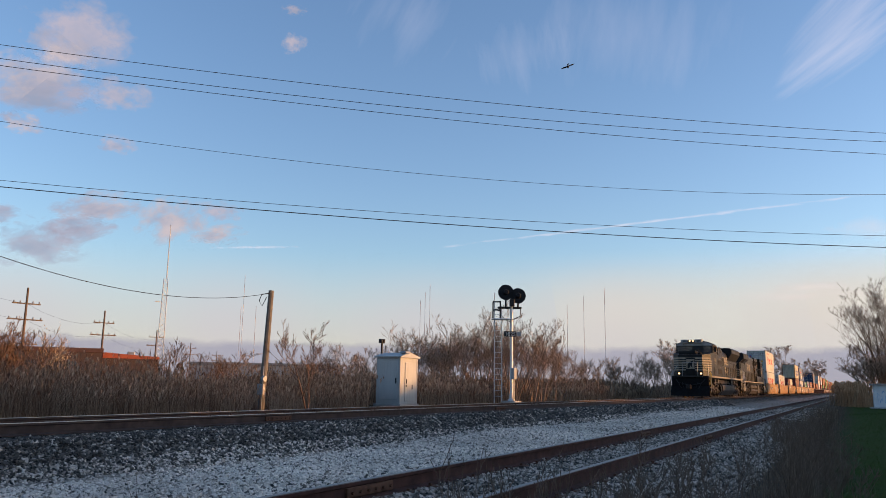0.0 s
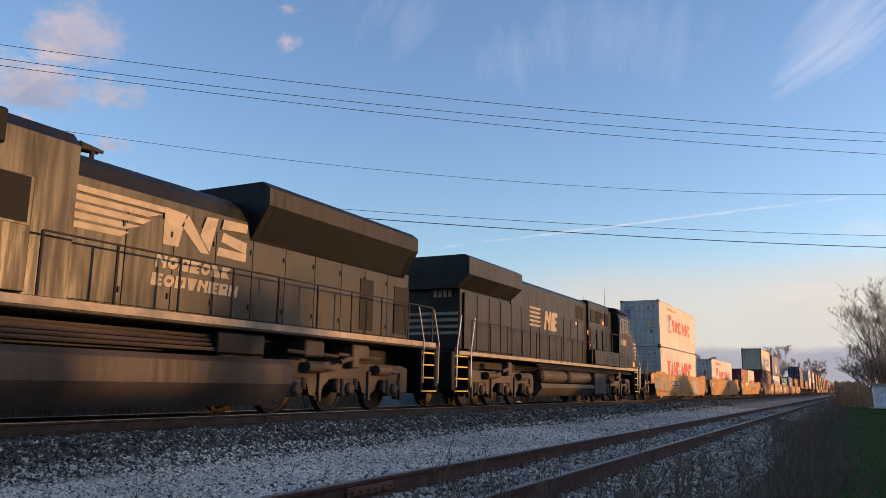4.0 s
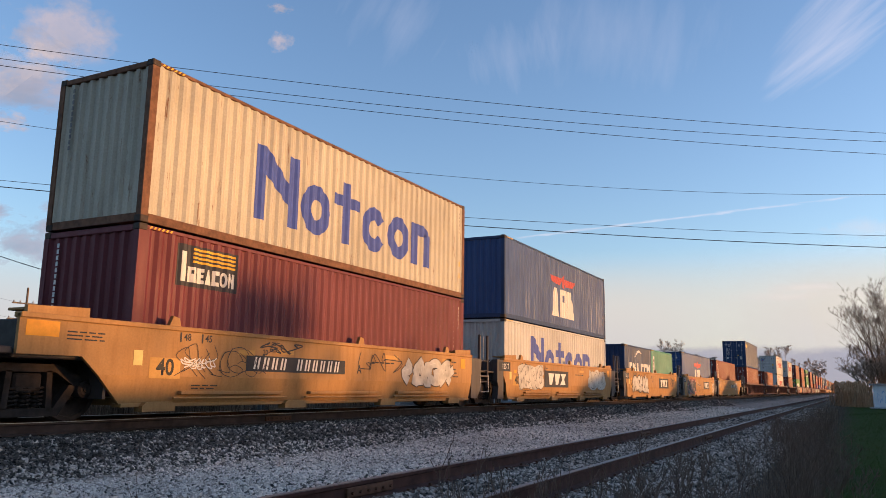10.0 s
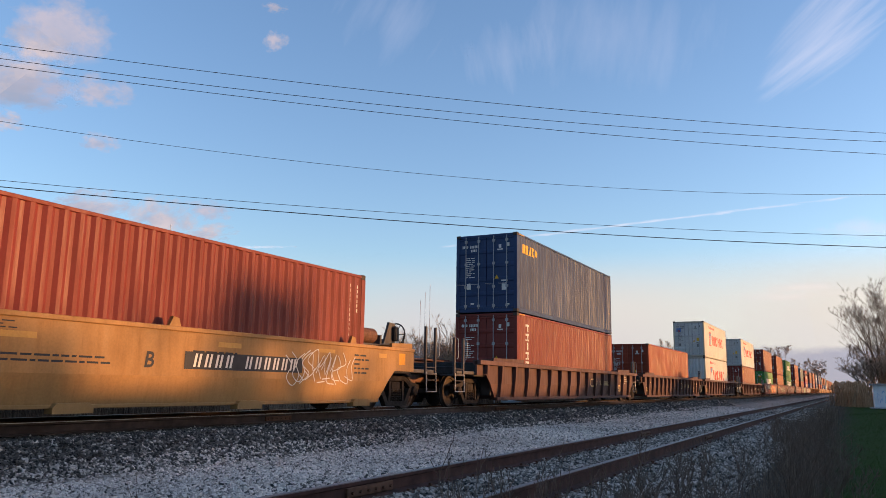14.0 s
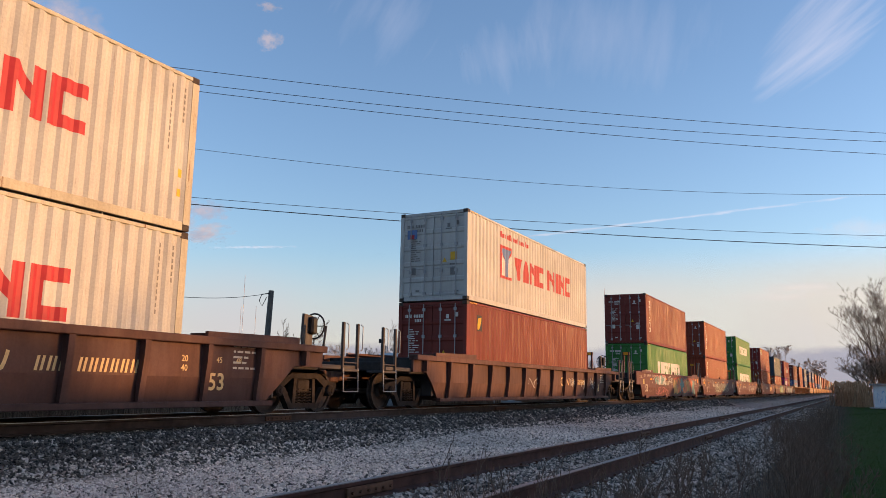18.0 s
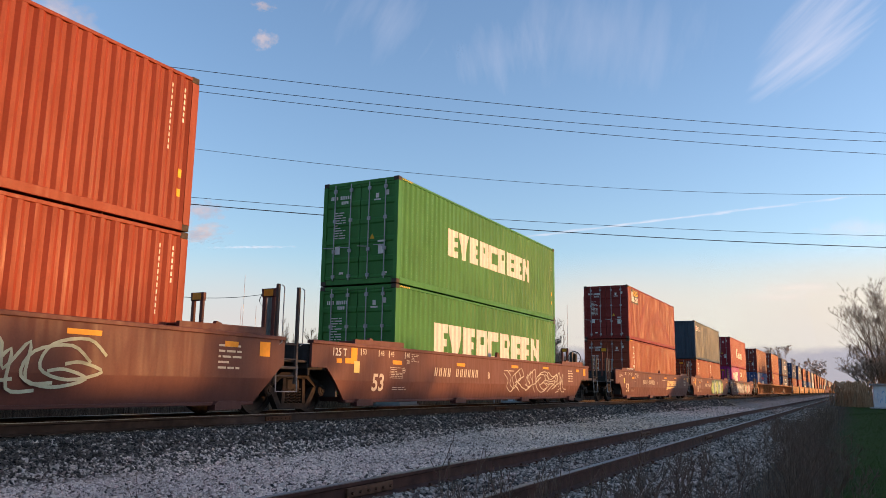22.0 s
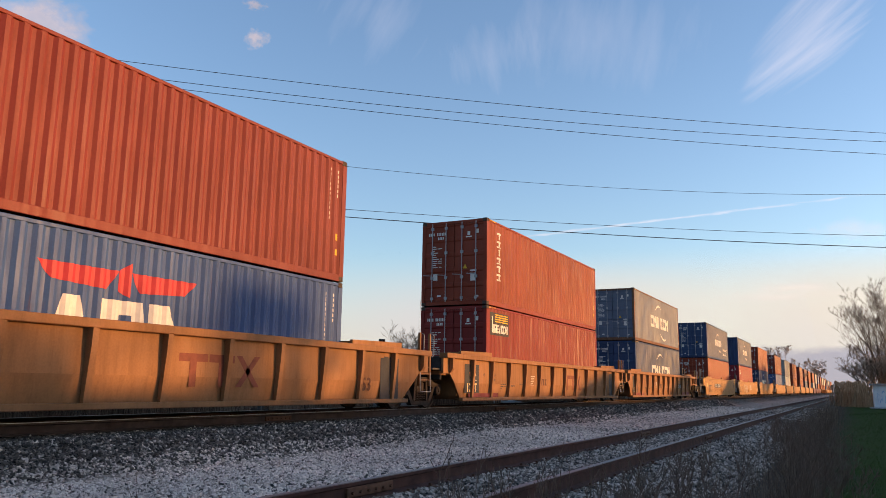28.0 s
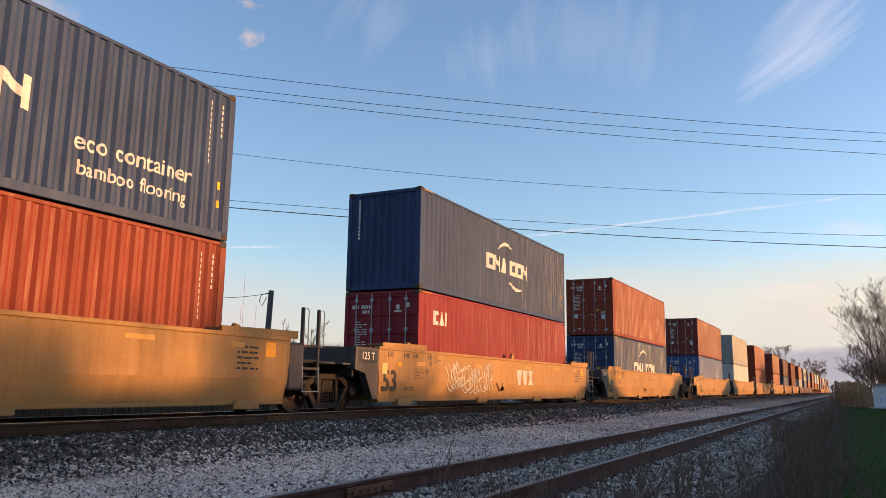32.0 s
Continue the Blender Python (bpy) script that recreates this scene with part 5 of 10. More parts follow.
def steps(parent, x, sg, y=-1.42):
    """Corner step well with yellow edged treads; sg: which way is outward."""
    for a, b in ((0.0, 0.06), (0.9, 0.96)):
        part("step_plate", Shape().slab(min(x + sg * a, x + sg * b), max(x + sg * a, x + sg * b), y - 0.02, -0.6, 0.42, 1.75, 0.01), LOCO_DARK, parent)
    for z in (0.46, 0.82, 1.16, 1.48):
        t = part("step", Shape().slab(min(x, x + sg * 0.92), max(x, x + sg * 0.92), y, -0.8, z, z + 0.04, 0.008), LOCO_DARK, parent)
        part("step_edge", Shape().slab(min(x + sg * 0.04, x + sg * 0.9), max(x + sg * 0.04, x + sg * 0.9), y - 0.012, y + 0.01, z + 0.004, z + 0.045, 0.003), RAILYEL, t, "yellow step edge")


def lead_loco():
    """The leading unit, cab forward: x from -11.3 (nose) to 11.3."""
    ob = thing("locomotive", "weathered black diesel locomotive with cream nose stripes and lit headlights", "locomotive", group="locomotives of the train")
    # frame and walkway
    part("frame", Shape().slab(-9.0, 10.9, -1.50, 1.50, 1.60, 1.80, 0.02).slab(-10.0, 11.0, -0.6, 0.6, 0.95, 1.60, 0.03).slab(-10.1, -9.0, -1.45, 1.45, 1.62, 1.75, 0.02), LOCO_DARK, ob, "black underframe")
    part("sill_stripe", Shape().slab(-9.0, 10.9, -1.512, -1.50, 1.66, 1.79, 0.003), SILLSTRIPE, ob, "grimy white sill stripe")
    # nose: wide, bevelled corners, its sides flush with the cab
    prof = [(-1.48, -7.70), (-1.48, -9.0), (-0.95, -9.75), (0.95, -9.75), (1.48, -9.0), (1.48, -7.70)]
    n = len(prof)
    top = {-7.70: 3.66, -9.0: 3.56, -9.75: 3.46}
    nose = Shape()
    nose.add([(x, y, 1.75) for y, x in prof] + [(x, y, top[x]) for y, x in prof] + [(-8.72, -1.48, 3.66), (-8.72, 1.48, 3.66)],
             [(1, 2, n + 2, n + 1), (2, 3, n + 3, n + 2), (3, 4, n + 4, n + 3), (0, 1, n + 1, 2 * n, n), (4, 5, n + 5, 2 * n + 1, n + 4), (5, 0, n, n + 5), (n, 2 * n, 2 * n + 1, n + 5), (n + 1, n + 2, n + 3, n + 4, 2 * n + 1, 2 * n), tuple(range(n - 1, -1, -1))])
    part("nose", nose, LOCO, ob)
    part("nose_door", Shape().slab(-9.775, -9.752, -0.36, 0.36, 1.80, 3.22, 0.006), LOCO_DARK, ob, "recessed nose door")
    part("nose_box", Shape().slab(-9.2, -8.4, -0.5, 0.5, 3.50, 3.76, 0.08), LOCO_DARK, ob, "raised hood behind the nose")
    part("door_seam", Shape().box(-8.70, -8.675, -1.484, -1.478, 1.80, 3.56), BLACK, ob, "door seam")
    part("belt_seam", Shape().box(-7.55, -5.35, -1.484, -1.478, 3.50, 3.53), BLACK, ob, "panel seam under the windows")
    for i in range(5):
        z = 2.18 + i * 0.185
        for (y0, x0), (y1, x1) in ((prof[2], prof[3]), (prof[1], prof[2]), (prof[3], prof[4])):
            dx, dy = x1 - x0, y1 - y0
            k = math.hypot(dx, dy)
            nx, ny = -dy / k * 0.006, dx / k * 0.006
            if nx > 0:
                nx, ny = -nx, -ny
            st = Shape().add([(x0 + nx, y0 + ny, z), (x1 + nx, y1 + ny, z), (x1 + nx, y1 + ny, z + 0.10), (x0 + nx, y0 + ny, z + 0.10)], [(0, 1, 2, 3)])
            part("nose_stripe", st, STRIPE, ob, "cream nose stripe")
        part("nose_stripe", Shape().add([(-9.0, -1.486, z), (-8.68 + i * 0.105, -1.486, z), (-8.62 + i * 0.105, -1.486, z + 0.10), (-9.0, -1.486, z + 0.10)], [(0, 1, 2, 3)]), STRIPE, ob, "cream nose stripe")
    for (y0, xa), (y1, xb) in ((prof[2], prof[3]), (prof[1], prof[2]), (prof[3], prof[4])):
        k = math.hypot(xb - xa, y1 - y0)
        nx, ny = -(y1 - y0) / k * 0.0065, (xb - xa) / k * 0.0065
        if nx > 0:
            nx, ny = -nx, -ny
        part("nose_stripe", Shape().add([(xa + nx, y0 + ny, 3.10), (xb + nx, y1 + ny, 3.10), (xb + nx, y1 + ny, 3.24), (xa + nx, y0 + ny, 3.24)], [(0, 1, 2, 3)]), STRIPE, ob, "broad cream band over the nose stripes")
    part("nose_hood", Shape().slab(-9.60, -8.5, -0.42, 0.95, 3.40, 3.80, 0.06), LOCO_DARK, ob, "raised dark hood on the nose")
    part("nose_latch", Shape().slab(-9.66, -9.3, -0.86, -0.58, 3.44, 3.66, 0.04), LOCO_DARK, ob)
    for y in (-1.25, 1.25):
        part("sun_grab", Shape().tube([(-9.0, y, 3.62), (-9.05, y, 3.74), (-8.5, y, 3.78), (-8.45, y, 3.66)], 0.014, 5), BLACK, ob)
    part("brow_strip", Shape().slab(-7.76, -7.71, -1.46, 1.46, 3.60, 3.66, 0.008), LOCO_DARK, ob, "dark ledge under the windshield")
    emblem = Shape().add([(-9.782, 0.32, 2.30), (-9.782, -0.32, 2.30), (-9.782, -0.32, 3.10), (-9.782, 0.32, 3.10)], [(0, 1, 2, 3)])
    part("emblem_panel", emblem, STRIPE, ob)
    part("emblem", Shape().add([(-9.788, 0.24, 2.36), (-9.788, 0.10, 2.34), (-9.788, 0.0, 2.56), (-9.788, -0.16, 2.38), (-9.788, -0.12, 2.72), (-9.788, -0.27, 3.0), (-9.788, 0.03, 2.88), (-9.788, 0.22, 2.70)], [tuple(range(8))]), LOCO_DARK, ob, "dark emblem as a plain shape")
    # cab
    cab = Shape()
    c = [(-1.48, 1.78), (-1.48, 4.40), (-1.02, 4.60), (-0.55, 4.66), (0.55, 4.66), (1.02, 4.60), (1.48, 4.40), (1.48, 1.78)]
    m = len(c)
    cab.add([(-7.70, y, z) for y, z in c] + [(-5.32, y, z) for y, z in c], [(i, (i + 1) % m, m + (i + 1) % m, m + i) for i in range(m)] + [tuple(range(m - 1, -1, -1)), tuple(range(m, 2 * m))])
    part("cab", cab, LOCO, ob)
    part("cab_roof", Shape().prism([(-1.53, 4.40), (-1.06, 4.63), (-0.55, 4.70), (0.55, 4.70), (1.06, 4.63), (1.53, 4.40), (1.04, 4.61), (0.55, 4.665), (-0.55, 4.665), (-1.04, 4.61)], "x", -7.72, -5.30), LOCO_DARK, ob, "overhanging cab roof")
    # windshields in the front
    for y0, y1 in ((-1.36, -0.16), (0.16, 1.36)):
        w = part("windshield_frame", Shape().add([(-7.706, y0 - 0.05, 3.66), (-7.706, y1 + 0.05, 3.66), (-7.706, y1 + 0.05, 4.27), (-7.706, y0 - 0.05, 4.27)], [(0, 1, 2, 3)]), BLACK, ob)
        part("windshield", Shape().box(-7.716, -7.708, y0, y1, 3.72, 4.22), CABGLASS, w)
        part("wiper", Shape().tube([(-7.76, (y0 + y1) / 2 + 0.1, 4.40), (-7.75, (y0 + y1) / 2, 4.25), (-7.73, (y0 + y1) / 2 - 0.12, 3.92)], 0.012, 4), BLACK, ob)
    part("cab_brow", Shape().add([(-7.712, -1.46, 4.29), (-7.712, 1.46, 4.29), (-7.712, 1.46, 4.385), (-7.712, 1.0, 4.58), (-7.712, -1.0, 4.58), (-7.712, -1.46, 4.385)], [(0, 1, 2, 3, 4, 5)]), BROWGREY, ob, "pale grey band above the windshield")
    nb = part("number_board", Shape().prism([(-7.98, -0.12), (-7.98, -0.62), (-7.86, -0.72), (-7.66, -0.72), (-7.66, -0.12)], "z", 4.54, 4.80), BROWGREY, ob, "pale number board housing")
    nb2 = part("number_board", Shape().prism([(-7.98, 0.46), (-7.66, 0.46), (-7.66, 1.06), (-7.86, 1.06), (-7.98, 0.96)], "z", 4.54, 4.80), BROWGREY, ob, "pale number board housing")
    for b, y0 in ((nb, -0.20), (nb2, 0.84)):
        for i in range(4):
            ya = y0 - 0.10 * i
            part("number_bar", Shape().add([(-7.985, ya, 4.60), (-7.985, ya - 0.06, 4.60), (-7.985, ya - 0.06, 4.74), (-7.985, ya, 4.74)], [(0, 1, 2, 3)]), DARKMARK, b, "unit number as bars")
    part("headlight_box", Shape().slab(-7.99, -7.66, -0.11, 0.45, 4.58, 4.78, 0.02), LOCO_DARK, ob)
    for y in (0.04, 0.30):
        part("headlight", Shape().lathe([(-0.02, 0.0), (-0.02, 0.075), (0.02, 0.085), (0.02, 0.0)], (-8.0, y, 4.68), "x", 16), LAMP, ob, "lit round headlight")
    for i, (x0, x1, z0, z1) in enumerate(((-7.53, -7.16, 3.70, 4.27), (-6.90, -6.60, 3.76, 4.26), (-6.55, -6.15, 3.76, 4.26), (-5.98, -5.64, 3.70, 4.27))):
        window(ob, x0, x1, z0, z1, -1.485, 0.04)
    part("mirror", Shape().slab(-7.10, -6.94, -1.68, -1.52, 3.78, 4.24, 0.02), BLACK, ob, "dark mirror")
    for i in range(4):
        part("cab_number", sheet(rects([(-7.0 + i * 0.215, -6.87 + i * 0.215, 2.99, 3.30)]), -1.487), STRIPE, ob, "cream unit number as bars")
    part("initials", sheet(rects([(-6.69, -6.60, 2.78, 2.89), (-6.56, -6.47, 2.78, 2.89)]), -1.487), STRIPE, ob)
    part("class_print", sheet(rects([(-6.0, -5.62, 2.78, 2.83)]), -1.487), STRIPE, ob)
    part("cab_hatch", Shape().prism([(-7.52, 1.86), (-5.40, 1.86), (-5.40, 2.55), (-7.08, 2.55)], "y", -1.50, -1.47), LOCO, ob, "bolted hatch panel")
    louvres(ob, -6.70, -6.25, 2.08, 2.42, -1.50, 5, BLACK)
    part("cab_corner_post", Shape().box(-5.33, -5.29, -1.486, -1.40, 1.82, 4.36), BLACK, ob, "black joint behind the cab")
    # roof fittings
    for i, x in enumerate((-7.4, -6.9, -6.3)):
        part("roof_fitting", Shape().slab(x, x + 0.22, -0.5 + 0.3 * i, -0.28 + 0.3 * i, 4.64, 4.78, 0.03), BLACK, ob)
    part("horn_bracket", Shape().tube([(-8.1, 1.2, 4.4), (-8.35, 1.32, 4.5), (-8.4, 1.34, 4.1), (-8.3, 1.30, 3.9)], 0.018, 5), BLACK, ob)
    # hood
    part("hood", Shape().prism([(-1.20, 1.80), (-1.20, 4.22), (-1.0, 4.44), (-0.6, 4.53), (0.6, 4.53), (1.0, 4.44), (1.20, 4.22), (1.20, 1.80)], "x", -5.3, -0.35), LOCO, ob, "tall equipment hood")
    part("equipment_cabinet", Shape().slab(-5.25, -1.2, -1.46, -1.2, 1.82, 3.48, 0.02), LOCO, ob, "wide inverter cabinet")
    for z0, z1 in ((2.03, 2.40), (2.84, 3.17)):
        part("filter_grille", Shape().slab(-4.9, -2.75, -1.474, -1.46, z0, z1, 0.004), RUSTGRILLE, ob, "rusty brown filter grille")
        part("grille_frame", Shape().slab(-5.0, -2.65, -1.468, -1.458, z0 - 0.07, z1 + 0.07, 0.003), LOCO_DARK, ob)
    part("grille", Shape().slab(-2.55, -1.28, -1.476, -1.46, 2.80, 3.46, 0.004), GRILLE, ob, "dark mesh grille")
    part("grille_frame", Shape().slab(-2.60, -1.23, -1.468, -1.458, 2.76, 3.475, 0.003), LOCO, ob)
    part("seam", Shape().box(-2.63, -2.615, -1.466, -1.458, 1.85, 3.46), BLACK, ob)
    for x0, x1, z0, z1 in ((-4.30, -3.64, 3.68, 4.24), (-3.60, -2.98, 3.72, 4.26), (-2.80, -2.20, 3.90, 4.42), (-2.16, -1.58, 3.90, 4.42)):
        part("vent_box", Shape().slab(x0, x1, -1.40 if x0 < -4 else -1.26, -1.19, z0, z1, 0.03), LOCO if x0 < -3 else GRILLE, ob, "dark vent box")
    part("engine_hood", Shape().prism([(-1.06, 1.80), (-1.06, 3.80), (-0.98, 4.05), (-0.78, 4.22), (-0.4, 4.29), (0.4, 4.29), (0.78, 4.22), (0.98, 4.05), (1.06, 3.80), (1.06, 1.80)], "x", -0.35, 3.9), LOCO, ob, "rounded engine hood")
    part("horn", Shape().tube([(0.3, -0.6, 4.16), (0.3, -0.6, 4.42)], 0.04, 6).tube([(0.05, -0.6, 4.44), (0.5, -0.6, 4.44)], [0.08, 0.03], 8).tube([(0.5, -0.48, 4.44), (0.1, -0.48, 4.44)], [0.03, 0.08], 8), BLACK, ob)
    part("radiator_hood", Shape().slab(3.9, 10.1, -1.06, 1.06, 1.80, 3.60, 0.02), LOCO, ob)
    part("radiator", Shape().prism([(-1.06, 3.45), (-1.50, 4.15), (-1.50, 4.50), (-1.30, 4.65), (1.30, 4.65), (1.50, 4.50), (1.50, 4.15), (1.06, 3.45)], "x", 3.75, 9.8), LOCO_DARK, ob, "flared radiator section")
    part("radiator_grille", Shape().add([(3.95, -1.10, 3.50), (9.5, -1.10, 3.50), (9.5, -1.495, 4.12), (3.95, -1.495, 4.12)], [(0, 1, 2, 3)]), GRILLE, ob)
    # hood doors, with hinges
    for i in range(10):
        x = -0.30 + i * 1.03
        d = part("hood_door", Shape().slab(x, x + 1.02, -1.085, -1.06, 1.86, 3.45, 0.008), LOCO, ob)
        for z in (2.1, 3.2):
            part("latch", cached("latch", lambda: Shape().slab(-0.02, 0.02, -1.11, -1.085, -0.05, 0.05, 0.005).mesh("latch")), LOCO_DARK, d).location = (x + 0.96, 0, z)
    part("grille", Shape().slab(7.7, 8.3, -1.10, -1.084, 1.95, 3.2, 0.004), GRILLE, ob)
    part("grille", Shape().slab(9.3, 10.05, -1.10, -1.084, 1.95, 3.2, 0.004), GRILLE, ob)
    for i in range(5):
        z = 2.97 + i * 0.145
        part("hood_stripe", Shape().add([(-0.68, -1.092, z), (0.60 + 0.22 * i - 0.12 * (i % 2), -1.092, z), (0.78 + 0.22 * i, -1.092, z + 0.10), (-0.68, -1.092, z + 0.10)], [(0, 1, 2, 3)]), STRIPE, ob, "cream hood stripe")
    for poly in ([(1.5, 3.0), (1.85, 3.0), (2.0, 3.62), (1.5, 3.66)], [(1.9, 3.4), (2.4, 2.98), (2.62, 2.98), (2.05, 3.62)], [(2.36, 3.3), (2.62, 3.02), (2.8, 3.70), (2.5, 3.68)],
                 [(2.8, 3.0), (3.6, 2.98), (3.62, 3.14), (2.85, 3.16)], [(2.9, 3.28), (3.6, 3.14), (3.62, 3.36), (2.95, 3.46)], [(2.9, 3.52), (3.6, 3.56), (3.62, 3.74), (2.95, 3.72)]):
        part("brand_shape", sheet([poly], -1.093), STRIPE, ob, "cream brand shape")
    flat_word(ob, "NORFOLK", 1.35, 2.58, 1.85, 0.22, -1.093, STRIPE, 0.15)
    flat_word(ob, "SOUTHERN", 1.28, 2.26, 2.15, 0.22, -1.093, STRIPE, 0.15)
    part("warning_plate", sheet(rects([(-3.95, -3.83, 3.28, 3.38)]), -1.467), G_ORANGE2, ob, "small orange warning plate")
    part("warning_plate", sheet(rects([(-3.95, -3.83, 2.52, 2.62)]), -1.467), G_ORANGE2, ob, "small orange warning plate")
    part("vent_pipe", Shape().tube([(-0.5, -1.16, 2.85), (-0.5, -1.16, 3.9), (-0.45, -1.05, 4.2)], 0.025, 6), LOCO_DARK, ob)
    # fuel tank and air gear
    part("fuel_tank", Shape().prism([(-1.40, 1.10), (-1.50, 1.0), (-1.50, 0.62), (-1.22, 0.20), (1.22, 0.20), (1.50, 0.62), (1.50, 1.0), (1.40, 1.10)], "x", -2.95, 4.75), LOCO_FRAME, ob, "long dusty fuel tank")
    part("tank_end", Shape().prism([(-1.36, 1.06), (-1.44, 0.62), (-1.18, 0.24), (0.0, 0.24), (0.0, 1.06)], "x", -3.5, -2.95), LOCO_DARK, ob)
    for k in range(4):
        part("air_pipe", Shape().tube([(-3.4, -1.38 + 0.05 * k, 1.22 + 0.08 * k), (3.8, -1.38 + 0.05 * k, 1.22 + 0.08 * k)], 0.035, 6), LOCO_FRAME, ob)
    part("equipment_box", Shape().slab(2.6, 3.9, -1.46, -1.1, 1.15, 1.55, 0.03), LOCO_DARK, ob)
    for x in (-6.3, -4.6, 5.6, 7.4):
        part("under_gear", Shape().slab(x - 0.35, x + 0.35, -1.40, -0.9, 1.2, 1.55, 0.04).tube([(x - 0.9, -1.35, 1.3), (x + 0.9, -1.35, 1.25)], 0.04, 6), LOCO_FRAME, ob)
    # front platform, steps, plow, lights
    part("pilot", Shape().slab(-10.12, -9.92, -1.45, 1.45, 0.95, 1.62, 0.03), PLOWBLACK, ob)
    part("anticlimber", Shape().slab(-10.32, -9.97, -1.0, 1.0, 1.62, 1.75, 0.03), LOCO_FRAME, ob)
    part("plow", Shape().add([(-10.12, -1.5, 0.95), (-10.42, 0, 0.95), (-10.12, 1.5, 0.95), (-10.27, 1.55, 0.15), (-10.82, 0, 0.12), (-10.27, -1.55, 0.15), (-10.02, -1.5, 0.95), (-10.02, 1.5, 0.95), (-10.07, 1.5, 0.15), (-10.07, -1.5, 0.15)],
                             [(0, 1, 4, 5), (1, 2, 3, 4), (0, 5, 9, 6), (2, 7, 8, 3), (6, 9, 8, 7), (5, 4, 3, 8, 9), (0, 6, 7, 2, 1)]), PLOWBLACK, ob, "black snow plow")
    part("coupler", Shape().slab(-10.87, -10.07, -0.14, 0.14, 0.74, 1.0, 0.03).slab(-11.07, -10.77, -0.2, 0.2, 0.68, 1.04, 0.06), GRIME, ob, "grimy knuckle coupler")
    for y in (-0.9, -0.6, 0.6, 0.9):
        part("air_hose", Shape().tube([(-10.17, y, 1.2), (-10.42, y * 0.9, 1.0), (-10.37, y * 0.75, 0.75), (-10.22, y * 0.6, 0.9)], 0.03, 6), BLACK, ob)
    part("mu_cable", Shape().tube([(-10.17, -1.2, 1.5), (-10.37, -0.9, 1.15), (-10.37, 0.0, 0.98), (-10.37, 0.9, 1.2), (-10.17, 1.1, 1.45)], 0.03, 6), BLACK, ob, "looped black cable")
    for y in (-0.86, 0.86):
        part("ditch_light_box", Shape().slab(-10.09, -9.82, y - 0.15, y + 0.15, 1.78, 2.06, 0.02), LOCO_DARK, ob)
        part("ditch_light", Shape().lathe([(-0.02, 0.0), (-0.02, 0.075), (0.04, 0.085), (0.04, 0.0)], (-10.10, y, 1.93), "x", 16), LENS, ob, "lit amber-white ditch light")
    steps(ob, -9.12, -1)
    for path in ([(-9.11, 1.50, 0.90), (-9.14, 1.52, 1.90), (-9.40, 1.17, 2.56)], [(-9.98, 1.46, 1.04), (-9.87, 1.50, 1.09), (-9.85, 1.52, 1.90), (-9.88, 0.95, 2.66)]):
        for side in (-1, 1):
            part("grab_rail", Shape().tube([(x, y * side, z) for x, y, z in path], 0.022, 6), RAILYEL if side < 0 else GREYM, ob, "yellow bent grab rail" if side < 0 else "")
    part("step_post", Shape().slab(-9.16, -9.10, -1.50, -1.40, 0.45, 1.74, 0.01), GREYM, ob, "pale step post")
    part("front_rail", Shape().tube([(-10.02, -0.6, 1.75), (-10.02, -0.6, 2.8), (-10.02, 0.6, 2.8), (-10.02, 0.6, 1.75)], 0.02, 6).tube([(-10.02, -1.42, 1.75), (-10.02, -1.42, 2.7)], 0.02, 6).tube([(-10.02, 1.42, 1.75), (-10.02, 1.42, 2.8)], 0.02, 6), GREYM, ob)
    handrail(ob, [-1.0 + i * 1.31 for i in range(10)], -1.44, 1.80, 2.75, BLACK, [(11.0, -1.44, 2.6)])
    steps(ob, 10.2, 1)
    for x in (10.2, 11.05):
        part("grab_rail", Shape().tube([(x, -1.50, 0.7), (x, -1.52, 1.8), (x - 0.2, -1.46, 2.7)], 0.02, 6), GREYM, ob)
    part("rear_pilot", Shape().slab(10.95, 11.15, -1.45, 1.45, 0.6, 1.75, 0.03), LOCO_DARK, ob)
    loco_truck(ob, -6.95)
    loco_truck(ob, 6.95)
    ob.location = (-195.3, TRACK_Y, 0)
    ROLLING.append((ob, -195.3))


